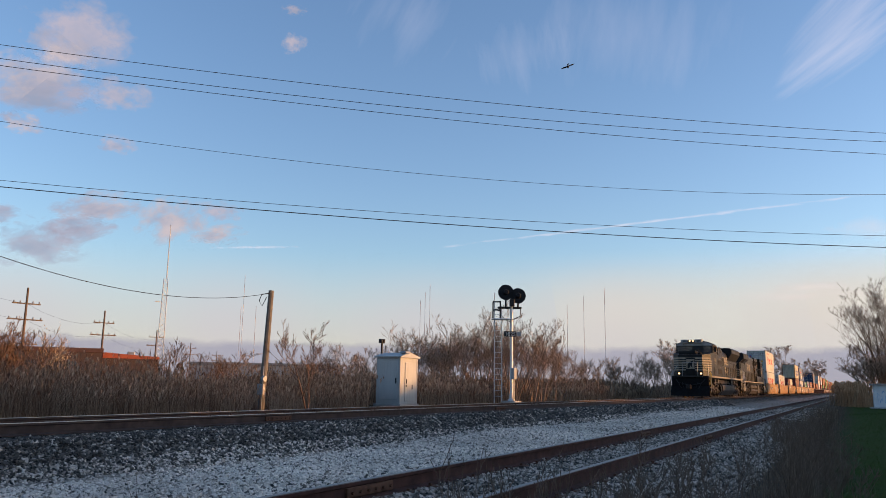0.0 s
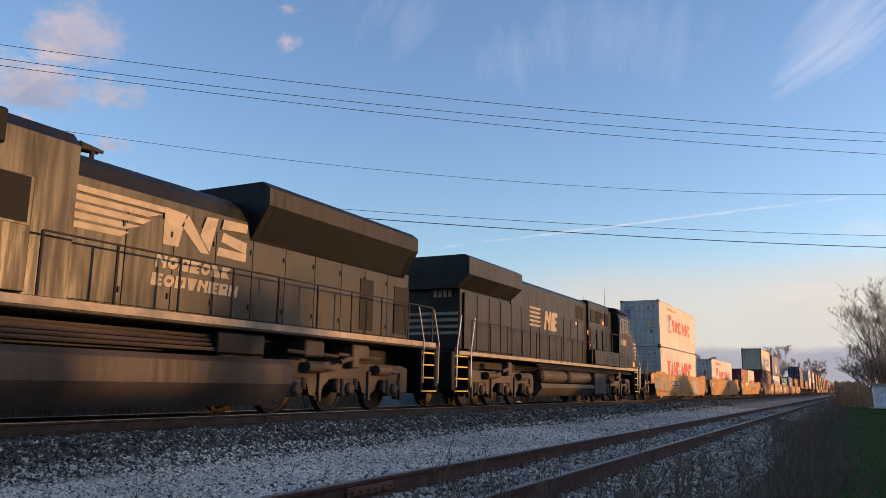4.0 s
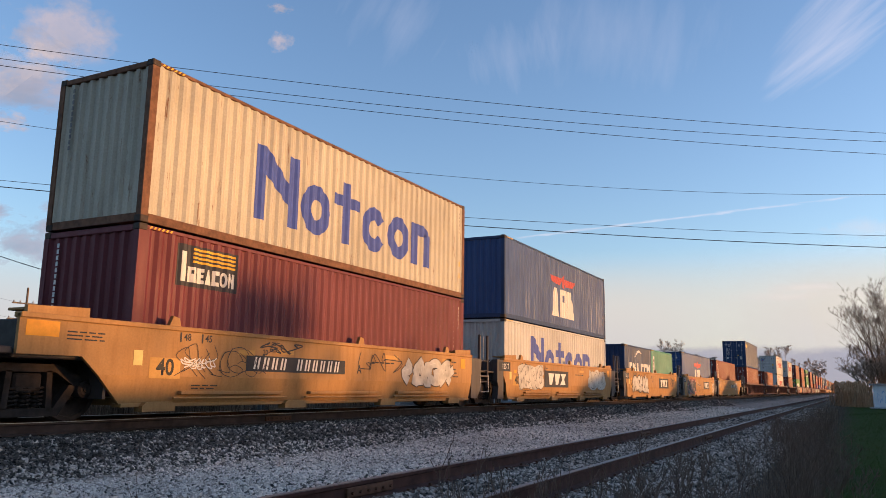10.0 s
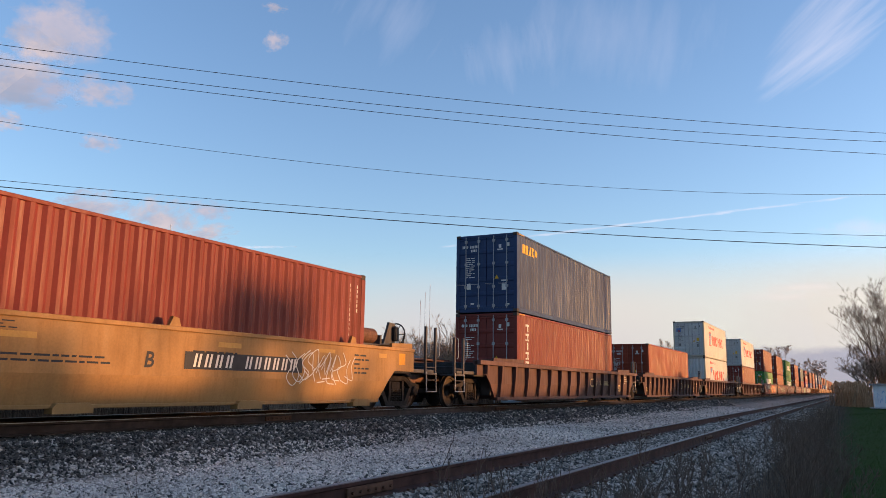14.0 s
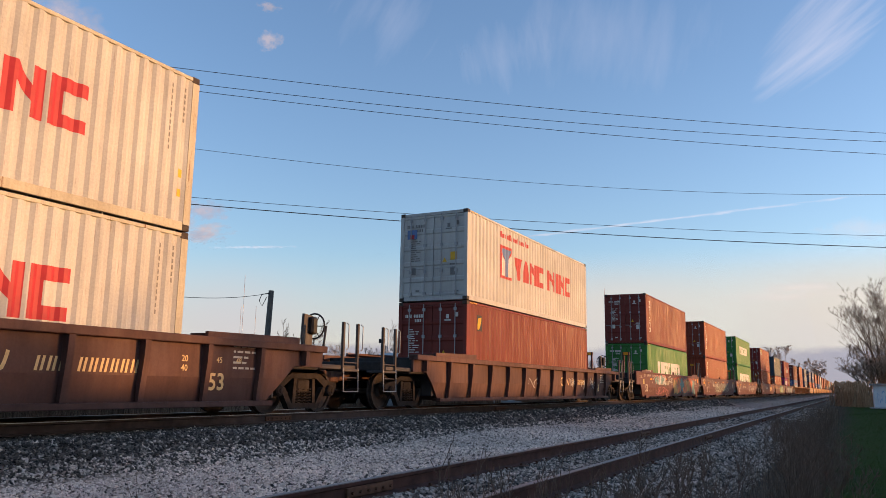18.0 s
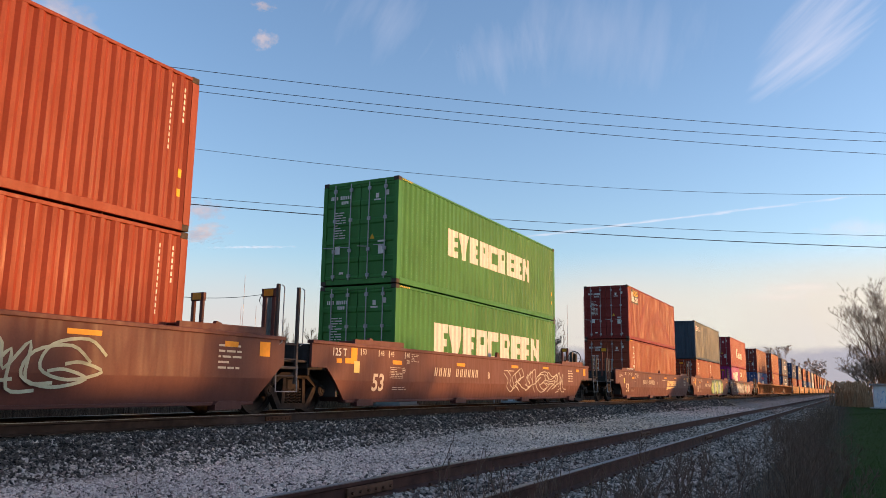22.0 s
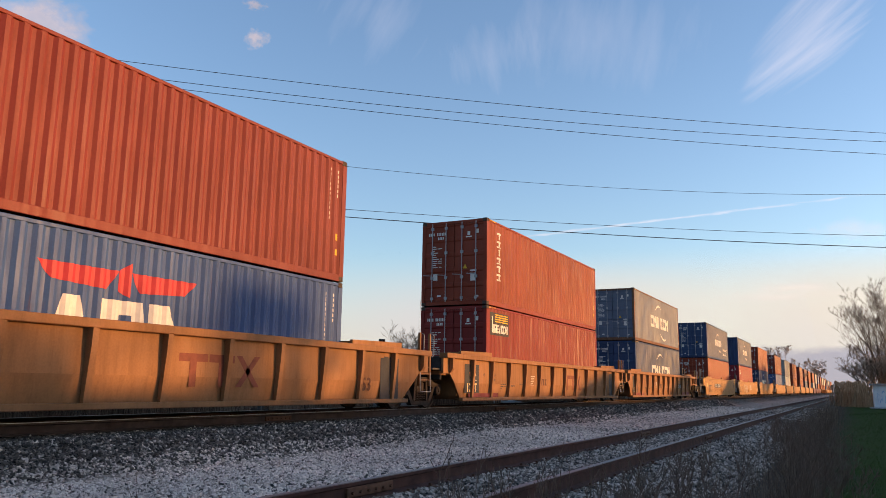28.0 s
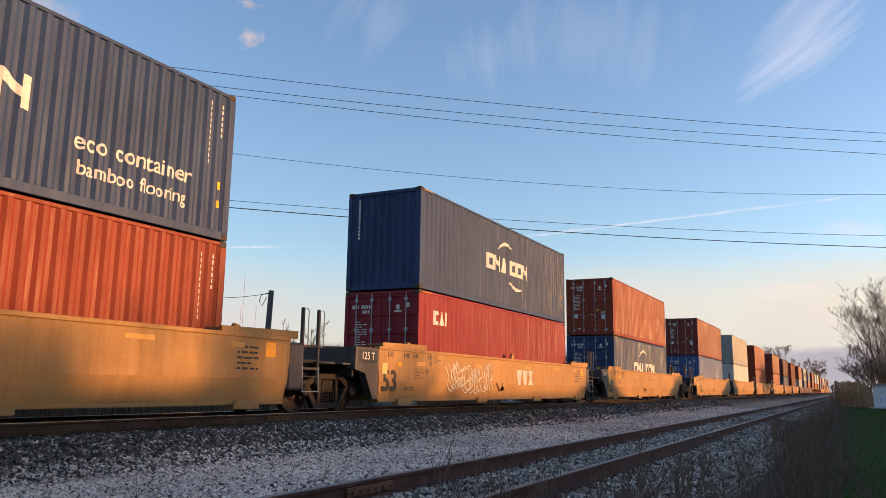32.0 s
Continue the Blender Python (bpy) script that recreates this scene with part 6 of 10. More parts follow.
def second_loco():
    """The trailing unit, running long hood first: its cab is at +x."""
    ob = thing("locomotive", "weathered black diesel locomotive running long hood first", "locomotive", group="locomotives of the train")
    part("frame", Shape().slab(-10.8, 10.6, -1.50, 1.50, 1.52, 1.66, 0.02).slab(-11.0, 11.0, -0.6, 0.6, 0.95, 1.52, 0.03), LOCO_DARK, ob, "black underframe")
    part("sill_stripe", Shape().slab(-10.8, 10.6, -1.512, -1.50, 1.54, 1.65, 0.003), SILLSTRIPE, ob, "grimy cream sill stripe")
    # radiator end
    part("radiator_hood", Shape().slab(-9.9, -5.6, -1.05, 1.05, 1.66, 3.75, 0.03), LOCO, ob)
    part("radiator", Shape().prism([(-1.05, 3.6), (-1.52, 4.0), (-1.52, 4.52), (-1.36, 4.62), (1.36, 4.62), (1.52, 4.52), (1.52, 4.0), (1.05, 3.6)], "x", -10.2, -5.9), LOCO, ob, "wide overhanging radiator wings")
    part("radiator_grille", Shape().add([(-9.9, -1.10, 3.64), (-7.8, -1.10, 3.64), (-7.8, -1.5, 3.98), (-9.9, -1.5, 3.98)], [(0, 1, 2, 3)]), GRILLE, ob)
    for i in range(4):
        part("rear_number", Shape().add([(-9.93, -0.15 - 0.17 * i, 3.35), (-9.93, -0.27 - 0.17 * i, 3.35), (-9.93, -0.27 - 0.17 * i, 3.58), (-9.93, -0.15 - 0.17 * i, 3.58)], [(0, 1, 2, 3)]), STRIPE, ob, "cream unit number as bars")
    for i in range(4):
        part("rear_stripe", Shape().box(-9.915, -9.9, -1.0, 1.0, 2.2 + i * 0.2, 2.29 + i * 0.2), STRIPE, ob, "cream end stripe")
    part("hood", Shape().prism([(-1.10, 1.66), (-1.10, 4.38), (-0.98, 4.52), (0.98, 4.52), (1.10, 4.38), (1.10, 1.66)], "x", -5.9, 2.95), LOCO, ob, "tall engine hood")
    part("hood", Shape().prism([(-1.20, 1.66), (-1.20, 4.48), (-1.10, 4.60), (1.10, 4.60), (1.20, 4.48), (1.20, 1.66)], "x", 2.95, 6.2), LOCO, ob, "taller control compartment")
    for i in range(13):
        x = -9.7 + i * 0.94
        d = part("hood_door", Shape().slab(x, x + 0.88, -1.125, -1.06, 1.75, 3.5, 0.008), LOCO, ob)
        for z in (2.0, 3.2):
            part("latch", cached("latch", lambda: Shape()), LOCO_DARK, d).location = (x + 0.78, 0, z)
    for x0, x1 in ((1.4, 2.4), (3.2, 3.85), (4.08, 4.72), (5.5, 6.1)):
        part("vent_grille", Shape().slab(x0, x1, -1.225 if x0 > 3 else -1.115, -1.06, 3.62, 4.18, 0.006), RUSTGRILLE if x0 < 3 else GRILLE, ob, "dark vent grille")
        if x0 > 3:
            for k in range(4):
                xx = x0 + (x1 - x0) * (k + 0.5) / 4
                part("grille_bar", Shape().slab(xx - 0.02, xx + 0.02, -1.235, -1.22, 3.64, 4.16, 0.003), LOCO, ob)
    part("vent_grille", Shape().slab(4.86, 5.35, -1.225, -1.1, 3.92, 4.16, 0.006), GRILLE, ob)
    for x in (3.1, 4.15, 5.2):
        part("panel_door", Shape().slab(x, x + 0.9, -1.235, -1.20, 2.4, 3.35, 0.01), LOCO, ob)
    part("warning_plate", sheet(rects([(2.62, 2.76, 3.0, 3.2), (5.0, 5.25, 3.62, 3.78), (3.02, 3.1, 2.5, 2.6), (0.9, 1.1, 3.3, 3.42)]), -1.24), G_ORANGE2, ob, "small orange warning plates")
    for i in range(5):
        part("hood_stripe", Shape().add([(-4.2, -1.13, 2.9 + i * 0.16), (-3.1, -1.13, 2.9 + i * 0.16), (-3.0, -1.13, 2.98 + i * 0.16), (-4.2, -1.13, 2.98 + i * 0.16)], [(0, 1, 2, 3)]), STRIPE, ob, "faded cream hood stripe")
    flat_word(ob, "NS", -2.7, 2.85, 1.5, 0.75, -1.131, STRIPE, 0.2, "brand_shape", "faded cream brand shape")
    part("low_cabinet", Shape().slab(3.0, 7.1, -1.47, -1.2, 1.68, 2.35, 0.02), LOCO, ob, "low walkway cabinet")
    louvres(ob, 4.9, 5.4, 1.85, 2.15, -1.475, 5, LOCO_DARK)
    louvres(ob, 6.2, 6.8, 1.85, 2.15, -1.475, 5, LOCO_DARK)
    part("recess", Shape().slab(5.9, 7.1, -1.12, 1.12, 1.66, 4.40, 0.02), LOCO_DARK, ob, "dark recessed cab rear")
    # cab and short nose at +x
    cab = Shape()
    c = [(-1.48, 1.66), (-1.48, 4.08), (-1.34, 4.52), (-0.6, 4.64), (0.6, 4.64), (1.34, 4.52), (1.48, 4.08), (1.48, 1.66)]
    m = len(c)
    rake = lambda z: 9.30 - max(0.0, (z - 3.6)) * 0.28
    cab.add([(7.1, y, z) for y, z in c] + [(rake(z), y, z) for y, z in c], [(i, (i + 1) % m, m + (i + 1) % m, m + i) for i in range(m)] + [tuple(range(m - 1, -1, -1)), tuple(range(m, 2 * m))])
    part("cab", cab, LOCO, ob)
    part("cab_roof", Shape().prism([(-1.53, 4.38), (-1.38, 4.57), (-0.6, 4.70), (0.6, 4.70), (1.38, 4.57), (1.53, 4.38), (1.38, 4.50), (-1.38, 4.50)], "x", 7.0, 9.2), LOCO_DARK, ob, "overhanging cab roof")
    part("nose", Shape().prism([(9.2, 1.66), (10.45, 1.66), (10.45, 3.15), (10.3, 3.25), (9.2, 3.72)], "y", -1.47, 1.47), LOCO, ob, "sloped wide nose")
    for i, (x0, x1) in enumerate(((7.28, 7.6), (7.74, 8.2), (8.26, 8.66), (8.76, 9.02))):
        window(ob, x0, x1, 3.36 if i in (0, 3) else 3.46, 4.05, -1.485, 0.045)
    for x, y in ((7.4, -0.4), (8.0, 0.3), (8.5, -0.2)):
        part("roof_fitting", Shape().slab(x, x + 0.25, y, y + 0.2, 4.64, 4.79, 0.03), BLACK, ob)
    for i in range(4):
        part("cab_number", sheet(rects([(7.5 + i * 0.26, 7.67 + i * 0.26, 2.78, 3.08)]), -1.487), STRIPE, ob, "cream unit number as bars")
    for i in range(5):
        z = 2.15 + i * 0.19
        part("nose_stripe", Shape().add([(10.02 - 0.09 * (i - 1), -1.478, z + 0.09), (10.1 - 0.09 * (i - 1), -1.478, z), (10.44, -1.478, z), (10.44, -1.478, z + 0.1)], [(0, 1, 2, 3)]), STRIPE, ob, "cream nose stripe")
    part("nose_plate", sheet(rects([(9.75, 10.1, 1.78, 2.0)]), -1.478), G_ORANGE2, ob)
    louvres(ob, 7.3, 8.1, 1.8, 2.4, -1.482, 9, LOCO_DARK)
    louvres(ob, 8.55, 9.25, 1.8, 2.3, -1.482, 8, LOCO_DARK)
    part("low_stripe", Shape().slab(8.2, 10.5, -1.516, -1.50, 1.55, 1.68, 0.003), STRIPE, ob)
    # tanks
    part("fuel_tank", Shape().prism([(-1.40, 0.78), (-1.46, 0.62), (-1.2, 0.30), (1.2, 0.30), (1.46, 0.62), (1.40, 0.78)], "x", -3.8, 4.7), LOCO_FRAME, ob, "dusty fuel tank")
    part("tank_block", Shape().slab(2.95, 4.75, -1.46, 1.46, 0.36, 1.30, 0.04), LOCO_FRAME, ob)
    for x0, x1 in ((-0.5, 2.6), (-3.6, -0.7)):
        part("air_reservoir", Shape().lathe([(x0, 0.0), (x0 + 0.03, 0.14), (x0 + 0.14, 0.24), (x1 - 0.14, 0.24), (x1 - 0.03, 0.14), (x1, 0.0)], (0, -1.2, 1.06), "x", 16), LOCO_FRAME, ob, "dusty air reservoir")
    for k in range(3):
        part("air_pipe", Shape().tube([(-4.0, -1.40 + 0.05 * k, 1.36 + 0.06 * k), (9.6, -1.40 + 0.05 * k, 1.36 + 0.06 * k)], 0.025, 6), LOCO_DARK, ob)
    handrail(ob, [-9.8 + i * 1.38 for i in range(10)] , -1.44, 1.66, 2.62, BLACK, [(2.9, -1.44, 2.62), (3.4, -1.44, 3.25), (7.0, -1.44, 3.25)])
    for x in (3.45, 4.4, 5.9):
        part("stanchion", Shape().slab(x - 0.04, x + 0.04, -1.46, -1.38, 2.35, 3.25, 0.01), BLACK, ob)
    steps(ob, -10.0, -1)
    steps(ob, 10.2, 1)
    for x, s in ((-10.0, 1), (-10.95, 1), (10.5, -1), (11.15, -1)):
        part("grab_rail", Shape().tube([(x, -1.50, 0.6), (x, -1.52, 1.75), (x + 0.45 * s, -1.42, 2.7)], 0.02, 6), GREYM if s < 0 else SILVER, ob, "bent grab rail")
    part("pilot", Shape().slab(-11.15, -10.9, -1.45, 1.45, 0.5, 1.62, 0.03), LOCO_DARK, ob)
    part("pilot", Shape().slab(10.95, 11.15, -1.45, 1.45, 0.35, 1.66, 0.03), LOCO_DARK, ob)
    part("end_post", Shape().slab(11.12, 11.2, -1.46, -1.36, 0.4, 1.66, 0.01), GREYM, ob)
    part("coupler", Shape().slab(11.1, 11.5, -0.14, 0.14, 0.74, 1.0, 0.03), RUSTY, ob)
    part("coupler", Shape().slab(-11.6, -11.1, -0.14, 0.14, 0.74, 1.0, 0.03), RUSTY, ob)
    loco_truck(ob, -7.0)
    loco_truck(ob, 7.0)
    ob.location = (-172.15, TRACK_Y, 0)
    ROLLING.append((ob, -172.15))


G_ORANGE2 = plain("orange_plate", (0.62, 0.30, 0.14), 0.6, 0, 0.1, 5)


# ---------------------------------------------------------------- the train's make-up
def make_train():
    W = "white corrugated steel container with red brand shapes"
    # three yellow units, 53-foot wells
    u = well_car("yellow", -148.17, "faded yellow smooth-sided well car unit with graffiti", left="coupler", truck_left=True, number=(-3.2, True, "A"), ends=(12.4, 11.95))
    tag_scrawl(u, -4.6, -3.6, 1.2, 1.5, -1.508, WHITE, 2, 0.02)
    graffiti(u, -9.2, -4.8, 0.42, 1.50, -1.5075, 6, [G_FADEDTEAL, G_FADEDBLUE, CAR_YELLOW], G_FADEDTEAL, 15, 0.03)
    tag_scrawl(u, -4.4, -1.4, 0.45, 0.85, -1.508, CAR_CREAM, 3, 0.02, 7)
    graffiti(u, 1.3, 3.0, 0.28, 1.50, -1.508, 3, [CAR_CLEAN], DARKMARK, 4, 0.02)
    graffiti(u, 3.0, 4.8, 0.28, 1.45, -1.508, 3, [G_PEWTER], DARKMARK, 5, 0.014)
    a, b = stack(-154.27, [(W, P_WHITE, L40, H9)], (W, P_WHITE, L40, H9))
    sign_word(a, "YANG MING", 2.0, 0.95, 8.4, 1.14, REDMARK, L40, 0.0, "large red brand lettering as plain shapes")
    sign_yang(b)
    u = well_car("yellow", -128.3, "faded yellow smooth-sided well car unit", number=None)
    flat_word(u, "TTX", 0.2, 0.72, 1.95, 0.54, -1.508, G_MAROON, 0.0, "brand_shape")
    a, = stack(-134.5, [(W, P_WHITE, L40, H9)])
    sign_yang(a)
    u = well_car("yellow", -108.5, "faded yellow smooth-sided well car unit", right="coupler", truck_right=True, number=(3.38, True, 0), wheel=True)
    part("patch", sheet([[(-5.3, 1.5), (-5.25, 1.15), (-4.7, 1.15), (-4.7, 0.9), (-4.3, 0.9), (-4.3, 1.2), (-3.4, 1.25), (-3.3, 1.5)]], -1.508), WHITE, u, "bare pale patch")
    lettering(u, "B", 1.16, -1.506, 0.88, 0.36, DARKMARK, 0.15, bold=0.02)
    part("small_print", sheet(rects([(-0.56 + 0.1 * k, -0.50 + 0.1 * k, 1.40, 1.47) for k in range(10) if k != 4]), -1.506), DARKMARK, u)
    a, b = stack(-114.8, [("brick-red short container with a yellow emblem", P_MAROON, L20, H8, 0.0, False), ("white short container with red brand shapes", P_WHITE, L20, H8, 6.09)])
    part("emblem", on_corrugation(rects([(0.75, 1.2, 1.75, 2.25)]), L20), DARKMARK, a)
    part("emblem", on_corrugation([[(0.82, 1.8), (0.95, 1.8), (1.12, 2.2), (0.9, 2.15)]], L20, 0.007), YELLOW, a)
    sign_yang(b, L20, H8, 0.62)
    # five yellow units, 40-foot wells
    e40 = (10.15, 10.15)
    u = well_car("yellow", -86.5, "faded yellow short well car unit with graffiti", False, "coupler", "joint", True, False, (-2.33, True, "A"), "40", ends=e40)
    graffiti(u, 1.95, 4.6, 0.55, 1.4, -1.508, 4, [G_GREY], DARKMARK, 9, 0.02)
    graffiti(u, -5.6, -3.4, 0.6, 1.4, -1.508, 4, [G_GREY], DARKMARK, 6, 0.012, filled=False)
    graffiti(u, -5.5, -4.8, 0.8, 1.12, -1.509, 3, [G_GREY], WHITE, 7, 0.02, filled=False)
    tag_scrawl(u, -3.6, -2.3, 1.2, 1.42, -1.508, DARKMARK, 5)
    tag_scrawl(u, -0.2, 1.8, 0.9, 1.4, -1.508, DARKMARK, 8, 0.02)
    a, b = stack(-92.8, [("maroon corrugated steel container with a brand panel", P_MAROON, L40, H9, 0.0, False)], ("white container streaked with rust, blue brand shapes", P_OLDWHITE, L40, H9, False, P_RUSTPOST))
    sign_beacon(a, 0.9, 1.95)
    sign_word(b, "Matson", 2.7, 0.62, 7.5, 1.55, BLUEMARK)
    u = well_car("yellow", -71.1, "faded yellow short well car unit with graffiti", False, size="40")
    graffiti(u, -5.75, -3.4, 0.48, 1.47, -1.508, 5, [G_GREY], DARKMARK, 21, 0.02, backing=G_GREY)
    part("brand_panel", sheet(rects([(-3.22, -0.47, 0.64, 1.26)]), -1.507), DARKMARK, u, "black brand panel")
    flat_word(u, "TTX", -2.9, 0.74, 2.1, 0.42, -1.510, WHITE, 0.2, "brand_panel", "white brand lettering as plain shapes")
    graffiti(u, 2.3, 4.7, 0.52, 1.45, -1.508, 4, [G_GREY], DARKMARK, 22, 0.015, backing=G_GREY)
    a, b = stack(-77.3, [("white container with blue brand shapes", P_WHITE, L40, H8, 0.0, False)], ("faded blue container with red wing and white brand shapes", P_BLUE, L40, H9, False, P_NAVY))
    sign_word(a, "Matson", 2.45, 0.62, 7.45, 1.52, BLUEMARK)
    sign_apl(b, 5.1, 0.50)
    u = well_car("yellow", -55.4, "faded yellow short well car unit with graffiti", False, size="40")
    graffiti(u, -5.7, -2.3, 0.35, 1.47, -1.508, 6, [G_GREY], DARKMARK, 31, 0.055)
    tag_scrawl(u, -1.65, -0.85, 1.05, 1.4, -1.508, DARKMARK, 32, 0.02)
    part("brand_panel", sheet(rects([(0.5, 3.15, 0.68, 1.26)]), -1.507), DARKMARK, u, "black brand panel")
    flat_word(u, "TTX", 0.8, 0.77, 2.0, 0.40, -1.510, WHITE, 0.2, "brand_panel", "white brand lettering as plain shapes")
    tag_scrawl(u, 3.4, 4.7, 0.7, 1.4, -1.508, DARKMARK, 33)
    a, b = stack(-61.5, [("navy short container with white brand shapes", P_NAVY, L20, H8, 0.0, False), ("pale green short container with a white upright panel", P_PALEGREEN, L20, H8, 6.1)])
    sign_cma(a, 1.1, 1.0, 0.95, L20)
    part("brand_panel", on_corrugation(rects([(0.6, 0.95, 0.9, 2.2)]), L20), WHITE, b)
    part("brand_panel", on_corrugation(rects([(0.68, 0.87, 1.0 + i * 0.22, 1.14 + i * 0.22) for i in range(5)]), L20, 0.007), DARKMARK, b)
    u = well_car("yellow", -39.9, "faded yellow short well car unit with graffiti", False, size="40")
    graffiti(u, -5.9, -2.75, 0.24, 1.5, -1.508, 5, [G_SLATE, G_SLATE, G_DULLBLUE], WHITE, 41, 0.016, backing=G_BRICKPINK)
    lettering(u, "C", -2.62, -1.506, 0.80, 0.30, DARKMARK, bold=0.02)
    load_limit(u, -2.25, 0.93, 0.115, -1.506)
    tag_scrawl(u, -2.7, -1.95, 0.42, 0.66, -1.508, DARKMARK, 44, 0.018, 4)
    tag_scrawl(u, -1.8, -1.2, 0.46, 0.66, -1.508, DARKMARK, 45, 0.018, 3)
    tag_scrawl(u, -2.2, -0.9, 0.75, 1.3, -1.508, CAR_PALE, 46, 0.010, 4)
    part("brand_panel", sheet(rects([(0.62, 3.23, 0.68, 1.26)]), -1.507), DARKMARK, u, "black brand panel")
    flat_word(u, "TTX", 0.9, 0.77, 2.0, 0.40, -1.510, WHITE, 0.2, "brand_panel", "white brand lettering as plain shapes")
    graffiti(u, 3.75, 5.3, 0.32, 1.34, -1.508, 3, [CAR_CLEAN, CAR_CLEAN, G_SILVER], DARKMARK, 43, 0.012)
    tag_scrawl(u, 5.2, 5.9, 0.5, 1.2, -1.508, DARKMARK, 47, 0.012, 3)
    a, = stack(-46.0, [("faded blue container with red wing and white brand shapes", P_BLUE, L40, H9, 0.0, True, P_NAVY)])
    sign_apl(a, 5.1, 0.62)
    u = well_car("yellow", -24.4, "faded yellow short well car unit", False, right="coupler", truck_right=True, number=(1.84, True, 0), size="40", wheel=True, ends=e40)
    lettering(u, "B", -0.55, -1.506, 0.86, 0.36, DARKMARK, 0.15, bold=0.02)
    part("small_print", sheet(rects(small_print(-3.5, -1.2, 0.86, 1.02, 2, 77)), -1.506), DARKMARK, u)
    graffiti(u, 3.0, 5.2, 0.5, 1.45, -1.512, 4, [CAR_CLEAN], WHITE, 51, 0.02, filled=False)
    a, = stack(-30.45, [("brick-red corrugated steel container with upright lettering", P_BRICK, L40, H9)])
    upright_word(a, 1.05, H9 - 0.35, 1.7, 6, WHITE)
    # dark brown ribbed units
    well_car("dark", -2.3, "dark brown ribbed well car unit", left="coupler", number=None)
    a, b = stack(-8.35, [("brown-red container with white upright lettering", P_BRICK, L40, H9)], ("navy container with an orange brand shape", P_NAVY, L40, H9))
    upright_word(a, 1.05, H9 - 0.35, 2.0, 6, WHITE)
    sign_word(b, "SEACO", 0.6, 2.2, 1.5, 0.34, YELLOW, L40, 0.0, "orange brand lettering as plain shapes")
    u = well_car("dark", 17.9, "dark brown ribbed well car unit")
    a, = stack(11.8, [("orange-red corrugated steel container", P_ORANGE, L40, H9)])
    u = well_car("dark", 38.0, "dark brown ribbed well car unit", right="coupler", truck_right=True, wheel=True)
    a, b = stack(31.67, [(W, P_WHITE, L40, H9, 0.0, False, P_OLDWHITE)], (W, P_WHITE, L40, H9, True, P_OLDWHITE))
    sign_yang(a)
    sign_yang(b)
    u = well_car("dark", 61.7, "rusty brown ribbed well car with chalk tags", left="coupler", right="coupler", truck_right=True, wheel=True)
    for k in range(3):
        tag_scrawl(u, 2.6 + k * 1.35, 3.5 + k * 1.35, 0.5, 1.1, -1.512, WHITE, 60 + k, 0.02, 3)
    tag_scrawl(u, -2.0, -0.9, 0.6, 1.0, -1.512, WHITE, 66, 0.02, 3)
    a, b = stack(55.45, [("brown-red container with a small dark emblem", P_BRICK, L40, H9)], (W, P_WHITE, L40, H9))
    part("emblem", on_corrugation(rects([(0.75, 1.2, 2.0, 2.5)]), L40), DARKMARK, a)
    part("emblem", on_corrugation([[(0.82, 2.05), (0.95, 2.05), (1.12, 2.45), (0.9, 2.4)]], L40, 0.007), YELLOW, a)
    sign_yang(b)
    # three red-brown units
    u = well_car("brown", 85.5, "red-brown smooth-sided well car unit with graffiti", left="coupler", number=(-3.3, False, "C"))
    graffiti(u, -5.6, -2.8, 0.85, 1.5, -1.508, 4, [G_TEAL, G_GREY], G_DEEP, 71, 0.03, backing=G_PINK)
    tag_scrawl(u, -2.0, -0.7, 0.85, 1.45, -1.508, G_SILVER, 74, 0.03, 5)
    graffiti(u, -0.4, 6.95, 0.3, 1.5, -1.508, 7, [G_YELLOW, G_ORANGE, G_TEAL, G_ORANGE], G_DEEP, 72, 0.05, backing=G_RUSTRED)
    tag_scrawl(u, -5.6, -2.2, 0.30, 0.78, -1.508, G_PINK, 73, 0.035, 9)
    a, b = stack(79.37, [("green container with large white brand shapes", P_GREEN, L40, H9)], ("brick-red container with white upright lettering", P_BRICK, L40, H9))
    sign_word(a, "EVERGREEN", 2.72, 1.0, 6.9, 0.94, WHITE)
    upright_word(b, 1.05, H9 - 0.35, 1.9, 6, WHITE)
    u = well_car("brown", 105.4, "red-brown smooth-sided well car unit with graffiti", number=(-3.1, False, "C"))
    graffiti(u, -3.0, 4.5, 0.3, 1.45, -1.508, 8, [G_PALETEAL], G_PALETEAL, 81, 0.05, filled=False)
    tag_scrawl(u, -4.7, -3.8, 0.95, 1.45, -1.508, G_SILVER, 82, 0.03, 4)
    a, b = stack(99.65, [("orange-red container with white upright lettering", P_ORANGE, L40, H9, 0.0, False)], ("orange-red container with white upright lettering", P_ORANGE, L40, H9))
    upright_word(a, 1.05, H9 - 0.35, 1.9, 6, WHITE)
    upright_word(b, 1.05, H9 - 0.35, 1.9, 6, WHITE)
    u = well_car("brown", 125.2, "red-brown smooth-sided well car unit with graffiti", right="coupler", truck_right=True, number=(-3.05, False, "B"), wheel=True)
    graffiti(u, 0.56, 6.4, 0.3, 1.40, -1.508, 6, [CAR_BROWN], G_SILVER, 91, 0.03, filled=False)
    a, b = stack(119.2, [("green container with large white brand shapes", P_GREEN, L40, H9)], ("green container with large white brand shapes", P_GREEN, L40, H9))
    for c in (a, b):
        sign_word(c, "EVERGREEN", 2.9 if c is b else 2.1, 1.18 if c is b else 0.98, 6.7 if c is b else 8.45, 0.82 if c is b else 1.06, WHITE)
    # three red-brown units of another line
    u = well_car("brown", 149.35, "red-brown smooth-sided well car unit with a cream brand shape", left="coupler", number=(-3.1, False, "A"))
